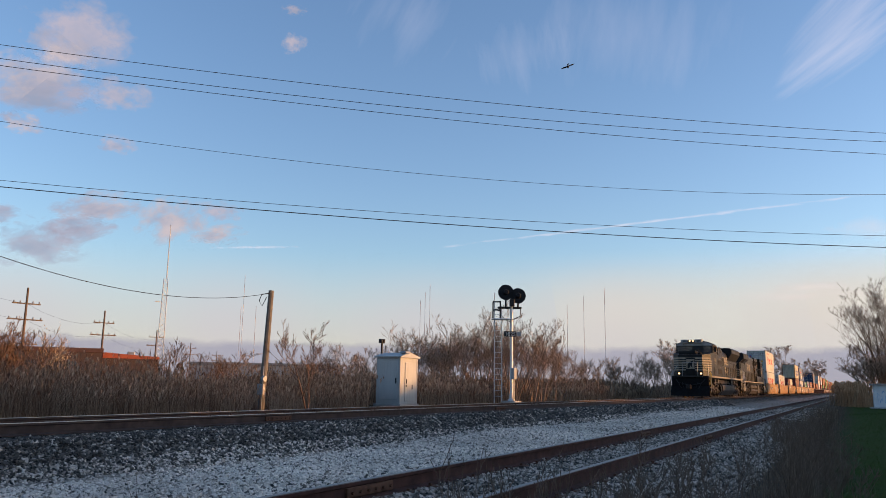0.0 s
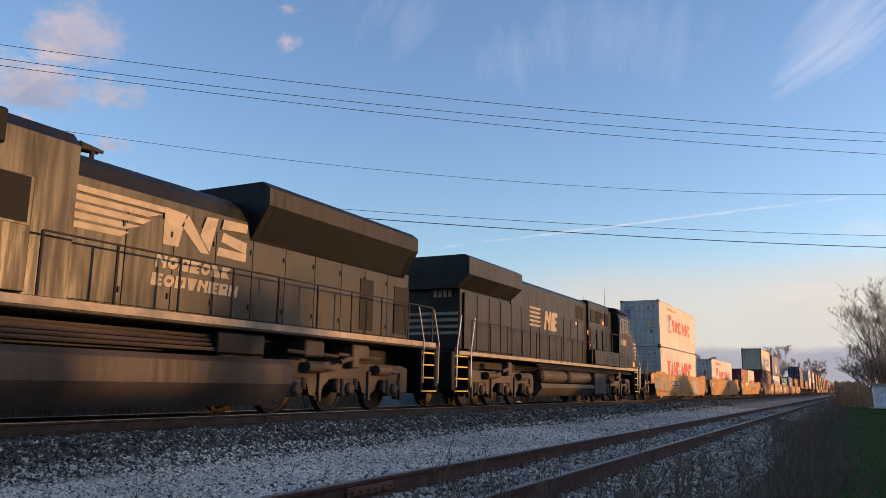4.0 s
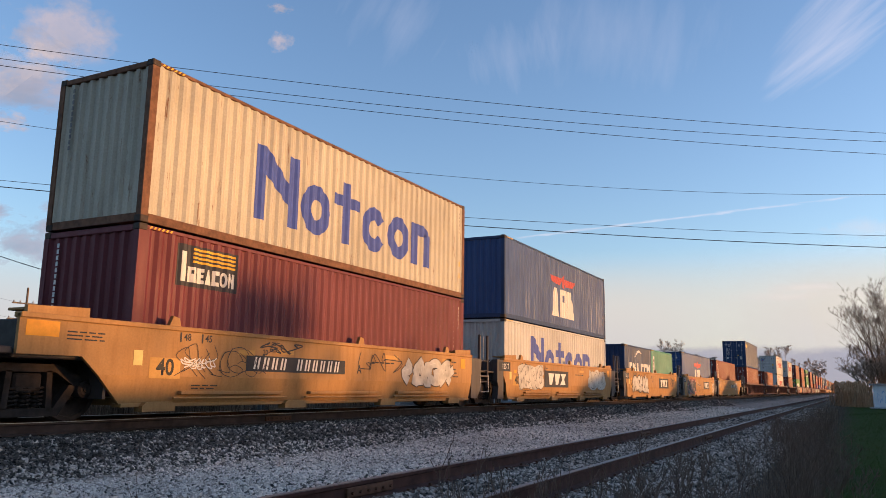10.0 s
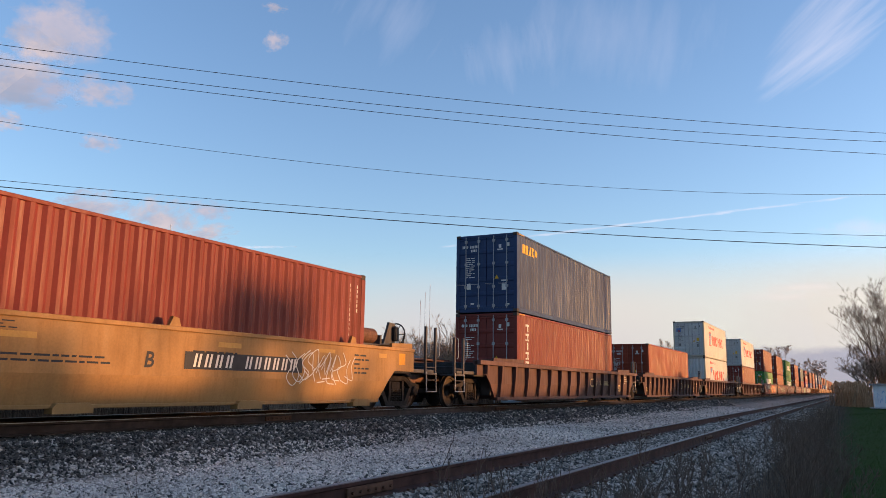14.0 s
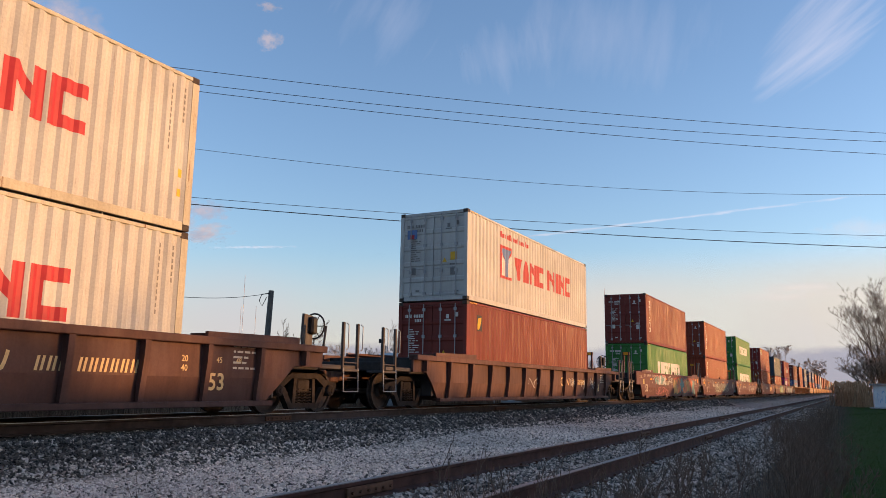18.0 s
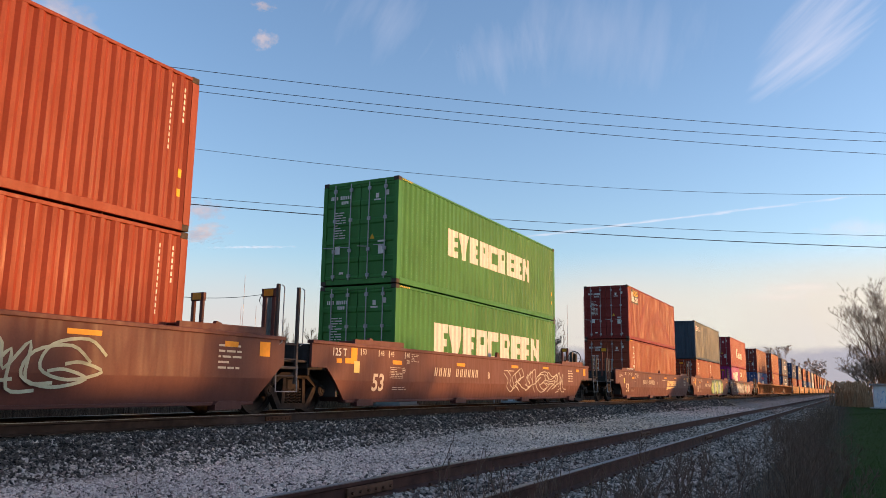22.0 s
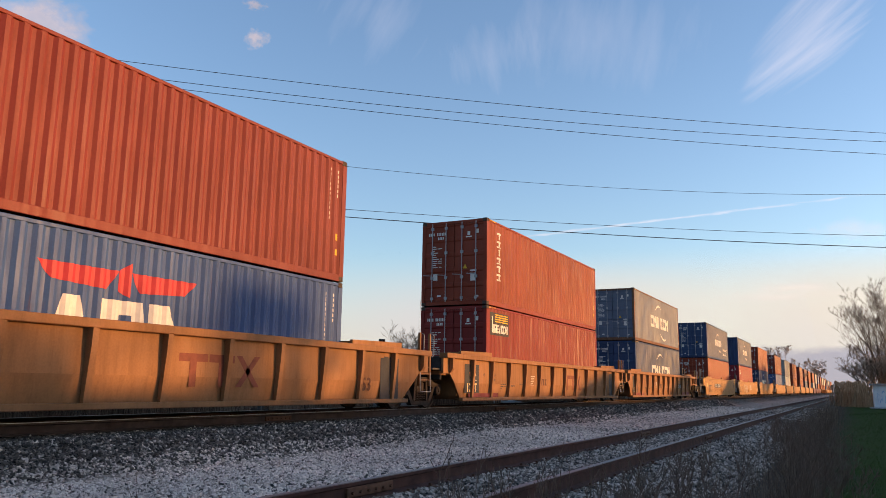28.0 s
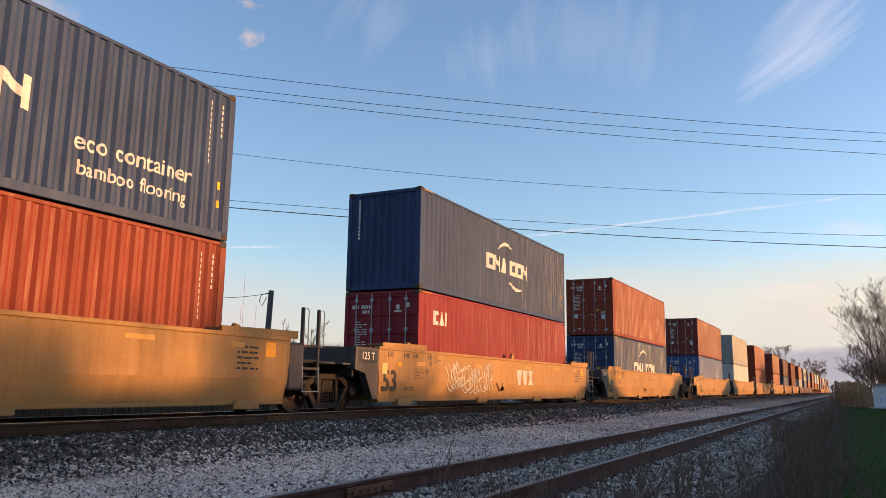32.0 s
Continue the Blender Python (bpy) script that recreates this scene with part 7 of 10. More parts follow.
    flat_word(u, "BNSF", 1.72, 0.84, 2.75, 0.32, -1.508, CAR_CREAM, 0.3)
    part("brand_shape", sheet([[(1.62, 0.79), (4.4, 0.80), (1.42, 0.60)]], -1.508), CAR_CREAM, u, "cream wedge under the brand shapes")
    a, b = stack(143.25, [("orange-red container with white upright lettering", P_ORANGE, L40, H9)], ("red container with a dark brand panel", P_RED, L40, H9))
    upright_word(a, 1.05, H9 - 0.35, 2.0, 6, WHITE)
    sign_beacon(b, 0.85, 2.0)
    u = well_car("brown", 169.25, "red-brown smooth-sided well car unit with graffiti", number=(-2.85, False, "C"))
    graffiti(u, -0.95, 4.85, 0.24, 1.55, -1.508, 7, [G_GREENY, G_TEAL, G_PALETEAL], G_DEEP, 101, 0.05, backing=G_DEEP)
    a, b, c = stack(163.3, [("orange-red short container with upright lettering", P_ORANGE, L20, H8, 0.0), ("orange-red short container with upright lettering", P_ORANGE, L20, H8, 6.1, False)],
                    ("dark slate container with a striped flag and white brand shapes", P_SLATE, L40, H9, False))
    upright_word(a, 1.1, H8 - 0.3, 2.0, 6, WHITE, L20)
    upright_word(b, 0.8, H8 - 0.3, 2.0, 6, WHITE, L20)
    part("flag", on_corrugation(rects([(0.5, 1.05, 2.15, 2.55)]), L40), WHITE, c)
    part("flag", on_corrugation(rects([(0.5, 1.05, 2.24, 2.31), (0.5, 1.05, 2.39, 2.46)]), L40, 0.007), REDMARK, c)
    sign_word(c, "NYK", 1.15, 2.15, 0.95, 0.34, WHITE, L40, 0.15)
    sign_word(c, "LINE", 2.1, 2.16, 0.42, 0.13, WHITE, L40, 0.15)
    u = well_car("brown", 189.0, "red-brown smooth-sided well car unit with graffiti", right="coupler", truck_right=True, number=(-3.03, True, "B"), wheel=True)
    graffiti(u, -5.2, 0.5, 0.28, 1.5, -1.505, 5, [G_PEWTER], DARKMARK, 111, 0.03, backing=DARKMARK)
    graffiti(u, 1.3, 5.6, 0.3, 1.45, -1.505, 5, [G_PALETEAL, G_GREY, G_PINK], G_DEEP, 112, 0.04, backing=DARKMARK)
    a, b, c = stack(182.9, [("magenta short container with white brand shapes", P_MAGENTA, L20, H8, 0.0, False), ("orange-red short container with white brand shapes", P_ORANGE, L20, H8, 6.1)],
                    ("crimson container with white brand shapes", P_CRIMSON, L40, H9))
    sign_word(a, "ONE", 1.22, 0.76, 3.5, 1.35, WHITE, L20)
    sign_word(b, "CAI", 0.71, 1.70, 1.2, 0.44, WHITE, L20)
    sign_word(c, "K", 4.3, 0.98, 1.2, 0.92, WHITE)
    sign_word(c, "LINE", 5.9, 0.92, 2.8, 0.60, WHITE)
    # tan ribbed units
    well_car("tan", 212.8, "dusty tan ribbed well car unit", left="coupler")
    a, b = stack(206.65, [("blue container with white brand shapes", P_BLUE, L40, H8)], ("brown-red corrugated steel container", P_BRICK, L40, H9))
    sign_apl(a, 5.1, 0.4)
    well_car("tan", 232.9, "dusty tan ribbed well car unit")
    a, b = stack(227.08, [("red container with a dark brand panel", P_RED, L40, H9)], ("orange-red container with white upright lettering", P_ORANGE, L40, H9))
    sign_beacon(a, 0.36, 1.95)
    upright_word(b, 1.05, H9 - 0.35, 1.7, 6, WHITE)
    well_car("tan", 252.8, "dusty tan ribbed well car unit", right="coupler", truck_right=True, number=(4.4, True, 0), wheel=True)
    a, b = stack(246.75, [("navy container with white brand shapes and a crescent", P_NAVY, L40, H9)], ("faded navy container with white brand shapes and rust", P_BLUEGREY, L40, H9, True, P_RUSTPOST))
    sign_cma(a, 4.0, 0.98, 1.0)
    sign_cma(b, 4.0, 1.05, 1.0)
    # three yellow units
    u = well_car("yellow", 276.8, "faded yellow smooth-sided well car unit with graffiti", left="coupler", number=(-3.15, True, "B"))
    graffiti(u, -5.1, 0.7, 0.3, 1.4, -1.506, 6, [CAR_TAN], DARKMARK, 121, 0.02, filled=False)
    a, b = stack(271.0, [("orange-red container with small white emblem", P_ORANGE, L40, H9)], ("navy container with white brand shapes and crescent", P_NAVY, L40, H9))
    sign_cma(b, 4.5, 1.22, 0.74)
    eco(b)
    u = well_car("yellow", 296.8, "faded yellow smooth-sided well car unit with graffiti")
    graffiti(u, -4.9, -1.8, 0.3, 1.45, -1.508, 6, [CAR_YELLOW], G_SILVER, 131, 0.03, filled=False)
    flat_word(u, "TTX", 0.2, 0.7, 1.6, 0.5, -1.508, G_SILVER, 0.0, "brand_shape")
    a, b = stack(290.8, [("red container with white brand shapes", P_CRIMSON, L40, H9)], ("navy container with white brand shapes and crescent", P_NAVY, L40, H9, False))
    sign_word(a, "CAI", 0.9, 1.98, 0.85, 0.40, WHITE)
    sign_cma(b, 4.5, 1.22, 0.74)
    well_car("yellow", 316.8, "faded yellow smooth-sided well car unit", right="coupler", truck_right=True, wheel=True)
    a, b = stack(310.6, [("navy container with white brand shapes", P_NAVY, L40, H9)], ("orange-brown corrugated steel container", P_ORANGE, L40, H9))
    sign_cma(a, 4.0, 1.0, 1.0)
    # the far rest of the train
    rng = random.Random(7)
    cols = {"orange-brown": P_ORANGE, "brick-red": P_BRICK, "navy": P_NAVY, "white": P_WHITE, "maroon": P_MAROON, "pale grey": P_GREY, "faded blue": P_BLUE, "red": P_RED}
    plan = [("brick-red", "faded blue"), ("pale grey", "white"), ("orange-brown", "orange-brown"), ("brick-red", "orange-brown"), ("maroon", "navy"), ("orange-brown", "brick-red"), ("orange-brown", "pale grey")]
    s = 341.0
    i = 0
    while s < 720:
        first, last = i % 3 == 0, i % 3 == 2
        d = 2 if s < 360 else 1 if s < 420 else 0
        st = ("yellow", "yellow", "brown", "tan")[(i // 3) % 4]
        well_car(st, s, {"yellow": "faded yellow", "brown": "red-brown", "tan": "dusty tan"}[st] + " well car unit far down the line", left="coupler" if first else "joint", right="coupler" if last else "joint",
                 truck_right=last, detail=d)
        hi, lo = plan[i] if i < len(plan) else (rng.choice(list(cols)), rng.choice(list(cols)))
        stack(s - 6.1, [(lo + " corrugated steel container far down the line", cols[lo], L40, H9, 0.0, True, None, d)], (hi + " corrugated steel container far down the line", cols[hi], L40, H9, True, None, d))
        s += 23.9 if last else 20.0
        i += 1


G_TEAL = plain("teal_spray", (0.14, 0.24, 0.215), 0.6, 0, 0.3, 3)
G_FADEDTEAL = plain("faded_teal_spray", (0.16, 0.17, 0.13), 0.65, 0, 0.4, 2)
G_FADEDBLUE = plain("faded_blue_spray", (0.20, 0.17, 0.14), 0.65, 0, 0.4, 2)
G_PINK = plain("pink_spray", (0.44, 0.16, 0.145), 0.6, 0, 0.3, 3)
G_PALETEAL = plain("pale_grey_green_spray", (0.34, 0.38, 0.29), 0.6, 0, 0.3, 3)
G_RUSTRED = plain("rust_red_spray", (0.34, 0.065, 0.035), 0.6, 0, 0.3, 3)
G_GREY = plain("grey_spray", (0.42, 0.39, 0.34), 0.6, 0, 0.3, 3)
G_SILVER = plain("silver_spray", (0.46, 0.44, 0.37), 0.5, 0, 0.25, 3)
G_YELLOW = plain("yellow_spray", (0.48, 0.27, 0.08), 0.6, 0, 0.3, 3)
G_ORANGE = plain("orange_spray", (0.55, 0.16, 0.06), 0.6, 0, 0.3, 3)
G_MAROON = plain("maroon_spray", (0.17, 0.03, 0.03), 0.6, 0, 0.3, 3)
G_GREENY = plain("lime_spray", (0.27, 0.36, 0.10), 0.6, 0, 0.3, 3)
G_SLATE = plain("slate_spray", (0.048, 0.043, 0.043), 0.6, 0, 0.3, 3)
G_DULLBLUE = plain("dull_blue_spray", (0.10, 0.085, 0.09), 0.6, 0, 0.5, 3)
G_BRICKPINK = plain("brick_pink_spray", (0.30, 0.062, 0.045), 0.6, 0, 0.3, 3)
G_PEWTER = plain("pewter_spray", (0.29, 0.28, 0.25), 0.6, 0, 0.35, 3)
G_DEEP = plain("deep_green_spray", (0.03, 0.09, 0.07), 0.6, 0, 0.3, 3)
P_BLUEGREY = c_paint("grey_blue_container_paint", (0.10, 0.125, 0.175), rust=0.6)


def side_words(ob, words, x, z, size, material, wide=1.0):
    """Words painted on the corrugated side, centred at x."""
    m = text_mesh(words, size, 0.0, 1.0, 0.012)
    polys = [[(x + m.vertices[k].co.x * wide, z + m.vertices[k].co.z) for k in p.vertices] for p in m.polygons]
    part("lettering", on_corrugation(polys, L40), material, ob)


def eco(ob):
    side_words(ob, "eco container", 10.12, 0.90, 0.41, WHITE, 1.06)
    side_words(ob, "bamboo flooring", 10.12, 0.50, 0.335, WHITE)


# ---------------------------------------------------------------- motion
def train_x(t):
    return -16.974 * (t - 16) - 0.00288 * (t - 16) ** 2


def motions():
    times = (0.0, 8.0, 16.0, 24.0, 32.0)
    for ob, s in ROLLING:
        walk(ob, [(t, pose(s + train_x(t), TRACK_Y, 0)) for t in times])
    for ob, s, z in CONTAINERS:
        walk(ob, [(t, pose(s + train_x(t), TRACK_Y, z)) for t in times])
    first = {}
    for ob, kind in WHEELSETS:
        if kind not in first:
            p, r = ob.location.copy(), ob.location.z
            rows = []
            for k in range(0, 32 * FPS + 1):
                t = k / FPS
                rows.append((t, pose(*p) @ Matrix.Rotation((train_x(t) - train_x(0)) / r, 4, "Y")))
            walk(ob, rows)
            first[kind] = ob.animation_data
        else:
            ob.rotation_mode = "QUATERNION"
            ob.animation_data_create()
            ob.animation_data.action = first[kind].action
            ob.animation_data.action_slot = first[kind].action_slot
    for ob, rows in DRIFTING:
        walk(ob, rows)


DRIFTING = []


# ---------------------------------------------------------------- ground and track
def ground_height(x, y):
    """Ballast shoulders round the two tracks, flat beyond."""
    def bed(c, top, half, toe):
        d = abs(y - c)
        return top if d < half else max(-9, top - (d - half) * toe)
    base = -0.62 if y < 14 else -0.35
    base += 0.05 * math.sin(x * 0.31 + y * 0.9)
    main = bed(TRACK_Y, -0.225, 1.75, 0.42)
    side = bed(SIDING_Y, SIDING_Z - 0.20, 1.5, 0.20)
    g = max(base, main, side)
    return g


def ground():
    s = Shape()
    xs = [-400, -150, -60, -20, -8] + [i * 0.5 for i in range(-10, 100)] + [50 + i * 4 for i in range(0, 40)] + [220, 300, 420, 600, 900, 1500, 2600]
    ys = [-1500, -600, -200, -80, -30, -15, -8] + [-5 + i * 0.25 for i in range(0, 90)] + [18, 20, 24, 30, 45, 80, 160, 300, 700, 1500, 2600]
    v = [(x, y, ground_height(x, y) - (0.0 if abs(y) < 20 else 0.0)) for x in xs for y in ys]
    n = len(ys)
    f = [(i * n + j, (i + 1) * n + j, (i + 1) * n + j + 1, i * n + j + 1) for i in range(len(xs) - 1) for j in range(n - 1)]
    s.add(v, f)
    m = bpy.data.materials.new("ballast_and_soil")
    nn, l, p = nodes_of(m)
    t = nn.new("ShaderNodeTexCoord")
    sep = nn.new("ShaderNodeSeparateXYZ")
    l.new(t.outputs["Object"], sep.inputs[0])
    vor = nn.new("ShaderNodeTexVoronoi")
    vor.inputs["Scale"].default_value = 17.0
    l.new(t.outputs["Object"], vor.inputs["Vector"])
    wob = noise_tex(nn, l, t.outputs["Object"], 0.8, 4)
    add = nn.new("ShaderNodeMath")
    add.operation = "MULTIPLY_ADD"
    l.new(wob, add.inputs[0])
    add.inputs[1].default_value = 1.6
    l.new(sep.outputs["Y"], add.inputs[2])
    def band(pos, width):
        r = nn.new("ShaderNodeMapRange")
        r.inputs["From Min"].default_value, r.inputs["From Max"].default_value = pos - width, pos + width
        l.new(add.outputs[0], r.inputs["Value"])
        return r.outputs[0]
    pale = ramp(nn, [(0.0, (0.44, 0.36, 0.295)), (0.3, (0.24, 0.197, 0.162)), (0.55, (0.54, 0.445, 0.37)), (0.8, (0.34, 0.28, 0.233)), (1.0, (0.15, 0.123, 0.10))])
    dark = ramp(nn, [(0.0, (0.045, 0.038, 0.033)), (0.6, (0.105, 0.088, 0.074)), (1.0, (0.24, 0.20, 0.167))])
    rand = nn.new("ShaderNodeSeparateColor")
    l.new(vor.outputs["Color"], rand.inputs[0])
    l.new(rand.outputs[0], pale.inputs[0])
    l.new(rand.outputs[0], dark.inputs[0])
    mid = ramp(nn, [(0.0, (0.19, 0.155, 0.125)), (0.3, (0.07, 0.057, 0.046)), (0.6, (0.27, 0.22, 0.178)), (1.0, (0.045, 0.036, 0.03))])
    l.new(rand.outputs[0], mid.inputs[0])
    c = mix(nn, l, band(5.9, 0.6), mid.outputs[0], pale.outputs[0])
    c = mix(nn, l, band(9.8, 0.35), c, dark.outputs[0])
    grass = ramp(nn, [(0.3, (0.018, 0.040, 0.007)), (0.5, (0.034, 0.066, 0.012)), (0.78, (0.066, 0.06, 0.024))])
    l.new(noise_tex(nn, l, t.outputs["Object"], 3.0, 8, 0.75), grass.inputs[0])
    soil = ramp(nn, [(0.3, (0.04, 0.029, 0.02)), (0.7, (0.10, 0.073, 0.05))])
    l.new(noise_tex(nn, l, t.outputs["Object"], 6.0, 6), soil.inputs[0])
    c = mix(nn, l, band(16.5, 0.5), c, soil.outputs[0])
    c = mix(nn, l, band(2.5, 0.9), soil.outputs[0], c)
    c = mix(nn, l, band(1.15, 0.45), grass.outputs[0], c)
    l.new(c, p.inputs["Base Color"])
    p.inputs["Roughness"].default_value = 0.95
    p.inputs["Specular IOR Level"].default_value = 0.05
    bump(nn, l, p, vor.outputs["Distance"], 0.9, 0.05)
    o = part("ground", s, m)
    o.data.shade_smooth()
    tagged(o, "pale and dark ballast gravel with grass verge", "ground", kind="structure")


def rail_shape(x0, x1, y, z):
    """A flat-bottomed rail: head, web and foot."""
    prof = [(-0.075, -0.185), (0.075, -0.185), (0.075, -0.172), (0.012, -0.150), (0.010, -0.048), (0.036, -0.036), (0.037, -0.008), (0.028, 0.0), (-0.028, 0.0), (-0.037, -0.008), (-0.036, -0.036), (-0.010, -0.048), (-0.012, -0.150), (-0.075, -0.172)]
    s = Shape()
    n = len(prof)
    xs = [x0 + (x1 - x0) * i / 12 for i in range(13)]
    v = [(x, y + a, z + b) for x in xs for a, b in prof]
    f = [(i * n + j, i * n + (j + 1) % n, (i + 1) * n + (j + 1) % n, (i + 1) * n + j) for i in range(12) for j in range(n)]
    return s.add(v, f + [tuple(range(n - 1, -1, -1)), tuple(range(12 * n, 13 * n))])


def tracks():
    for name, yc, zc, lab in (("main", TRACK_Y, 0.0, "heavy main-line rail, rusty with a worn bright head"), ("side", SIDING_Y, SIDING_Z, "rust-brown siding rail")):
        tr = thing("railway_track", "straight railway track on " + ("dark" if name == "main" else "pale grey") + " ballast", "track", kind="structure")
        for sg in (-1, 1):
            y = yc + sg * 0.754
            m = RAILSIDE if name == "main" else RAILSIDE2
            r = part("rail", rail_shape(-60, 700, y, zc), m, tr, lab)
            top = Shape().box(-60, 700, y - 0.034, y + 0.034, zc - 0.010, zc + 0.002)
            part("rail_head", top, RAILTOP if name == "main" else RAILTOP2, r)
            for k in range(3 if name == "side" else 2):
                xj = (6.2, 18.0, 30.0)[k] + (0.6 if sg > 0 else 0.0) + (7 if name == "main" else 0)
                j = Shape().slab(xj - 0.42, xj + 0.42, y - 0.045, y - 0.013, zc - 0.145, zc - 0.05, 0.008)
                for b in range(6):
                    j.tube([(xj - 0.35 + b * 0.14, y - 0.07, zc - 0.1), (xj - 0.35 + b * 0.14, y - 0.04, zc - 0.1)], 0.016, 6)
                part("joint_bar", j, RUSTY, r, "bolted joint bar")
        rng = random.Random(3)
        tie = {}
        for i in range(120):
            x = -4 + i * 0.545
            me = cached(("tie", i % 3), lambda: Shape().slab(-0.115, 0.115, -1.3, 1.3, -0.18, 0.0, 0.012).mesh("tie"))
            t = part("tie", me, TIE, tr)
            t.matrix_basis = pose(x + rng.uniform(-0.03, 0.03), yc + rng.uniform(-0.04, 0.04), zc - 0.188 + rng.uniform(-0.01, 0.004), 0, 0, rng.uniform(-1.2, 1.2))
            if name == "side" and i < 45:
                for sg in (-1, 1):
                    pl = part("tie_plate", cached("plate", lambda: Shape().slab(-0.09, 0.09, -0.16, 0.16, 0.0, 0.012, 0.004).box(-0.06, -0.04, -0.11, -0.075, 0.01, 0.04).box(0.04, 0.06, 0.075, 0.11, 0.01, 0.04).mesh("tie_plate")), RUSTY, t)
                    pl.location = (0, sg * 0.754, 0.0)


RAILSIDE = plain("dark_rail_steel", (0.078, 0.050, 0.041), 0.8, 0.1, 0.3, 5)
RAILSIDE2 = plain("rust_brown_rail_steel", (0.075, 0.034, 0.026), 0.85, 0.0, 0.35, 5)
RAILTOP2 = plain("dull_rail_head", (0.20, 0.165, 0.15), 0.45, 0.5, 0.25, 8)


# ---------------------------------------------------------------- placing by bearing
def bearing(az, d, z=0.0):
    """A point at a compass-like angle (degrees from the track's direction) and distance from the camera."""
    return Vector((d * math.cos(radians(az)), d * math.sin(radians(az)), z))


# ---------------------------------------------------------------- loose stones
def stones(name, label, boxes, material, seed):
    """Crushed stones lying on the bed, joined; thinned out with distance."""
    rng = np.random.default_rng(seed)
    allv, allf = [], []
    octa = np.array([(1, 0, 0), (-1, 0, 0), (0, 1, 0), (0, -1, 0), (0, 0, 1), (0, 0, -1)], float)
    faces = np.array([(0, 2, 4), (2, 1, 4), (1, 3, 4), (3, 0, 4), (2, 0, 5), (1, 2, 5), (3, 1, 5), (0, 3, 5)])
    n0 = 0
    for x0, x1, y0, y1, count, lo, hi in boxes:
        u = rng.random(count)
        x = x0 + (x1 - x0) * u ** 1.6
        y = rng.uniform(y0, y1, count)
        z = np.array([ground_height(a, b) for a, b in zip(x, y)])
        r = rng.uniform(lo, hi, count) * (1 + 0.5 * (x - x0) / (x1 - x0))
        shape = octa[None] * rng.uniform(0.65, 1.25, (count, 6, 1)) * r[:, None, None] + rng.normal(0, 0.22, (count, 6, 3)) * r[:, None, None]
        shape[:, :, 2] *= 0.75
        a = rng.uniform(0, 2 * math.pi, count)
        ca, sa = np.cos(a)[:, None], np.sin(a)[:, None]
        t = rng.uniform(-0.7, 0.7, count)
        ct, st = np.cos(t)[:, None], np.sin(t)[:, None]
        px, py, pz = shape[:, :, 0], shape[:, :, 1] * ct - shape[:, :, 2] * st, shape[:, :, 1] * st + shape[:, :, 2] * ct
        shape = np.stack([px * ca - py * sa + x[:, None], px * sa + py * ca + y[:, None], pz + (z + r * rng.uniform(-0.1, 0.45, count))[:, None]], -1)
        allv.append(shape.reshape(-1, 3))
        allf.append((faces[None] + (np.arange(count) * 6)[:, None, None] + n0).reshape(-1, 3))
        n0 += count * 6
    v, f = np.concatenate(allv), np.concatenate(allf)
    m = bpy.data.meshes.new(name)
    m.from_pydata(v.tolist(), [], f.tolist())
    m.materials.append(material)
    m.update()
    tagged(new(name, m), label, "gravel", kind="stuff")


# ---------------------------------------------------------------- plants
def blades(name, label, count, place, height, width, material, seed, plume=0.0, lean=0.25, category="reeds"):
    """Thin upright stalks, joined; some with a drooping plume."""
    rng = np.random.default_rng(seed)
    x, y = place(rng, count)
    z = np.array([ground_height(a, b) for a, b in zip(x, y)]) - 0.05
    h = height(rng, x, y)
    az = rng.uniform(0, 2 * math.pi, count)
    k = np.abs(rng.normal(0, lean, count))
    dx, dy = np.cos(az) * k * h, np.sin(az) * k * h
    w = width * rng.uniform(0.6, 1.5, count) * np.maximum(1, np.hypot(x, y) / 22)
    sx, sy = 0.44 * w, -0.9 * w
    v = np.zeros((count, 6, 3))
    for i, t in enumerate((0.0, 0.55, 1.0)):
        for j, s in enumerate((-1, 1)):
            q = (1.0, 0.8, 0.15)[i] * s * 0.5
            v[:, 2 * i + j] = np.stack([x + dx * t * t + sx * q, y + dy * t * t + sy * q, z + h * t], -1)
    f = np.array([(0, 1, 3, 2), (2, 3, 5, 4)])
    verts = v.reshape(-1, 3).tolist()
    fs = (f[None] + (np.arange(count) * 6)[:, None, None]).reshape(-1, 4).tolist()
    if plume > 0:
        pick = np.nonzero(rng.random(count) < plume)[0]
        for i in pick:
            b = len(verts)
            tx, ty, tz = x[i] + dx[i], y[i] + dy[i], z[i] + h[i]
            s = float(np.maximum(1, np.hypot(x[i], y[i]) / 26)) * rng.uniform(0.7, 1.2)
            k1, k2 = rng.uniform(-0.5, 0.9), rng.uniform(0.5, 1.0)
            verts += [(tx, ty, tz - 0.06 * s), (tx + 0.012 * s, ty - 0.022 * s, tz + 0.03 * s), (tx + 0.04 * s * k1, ty - 0.04 * k1 * s, tz + 0.12 * s * k2), (tx - 0.012 * s, ty + 0.022 * s, tz + 0.05 * s)]
            fs.append((b, b + 1, b + 2, b + 3))
    m = bpy.data.meshes.new(name)
    m.from_pydata(verts, [], fs)
    m.materials.append(material)
    m.update()
    return tagged(new(name, m), label, category, kind="stuff")


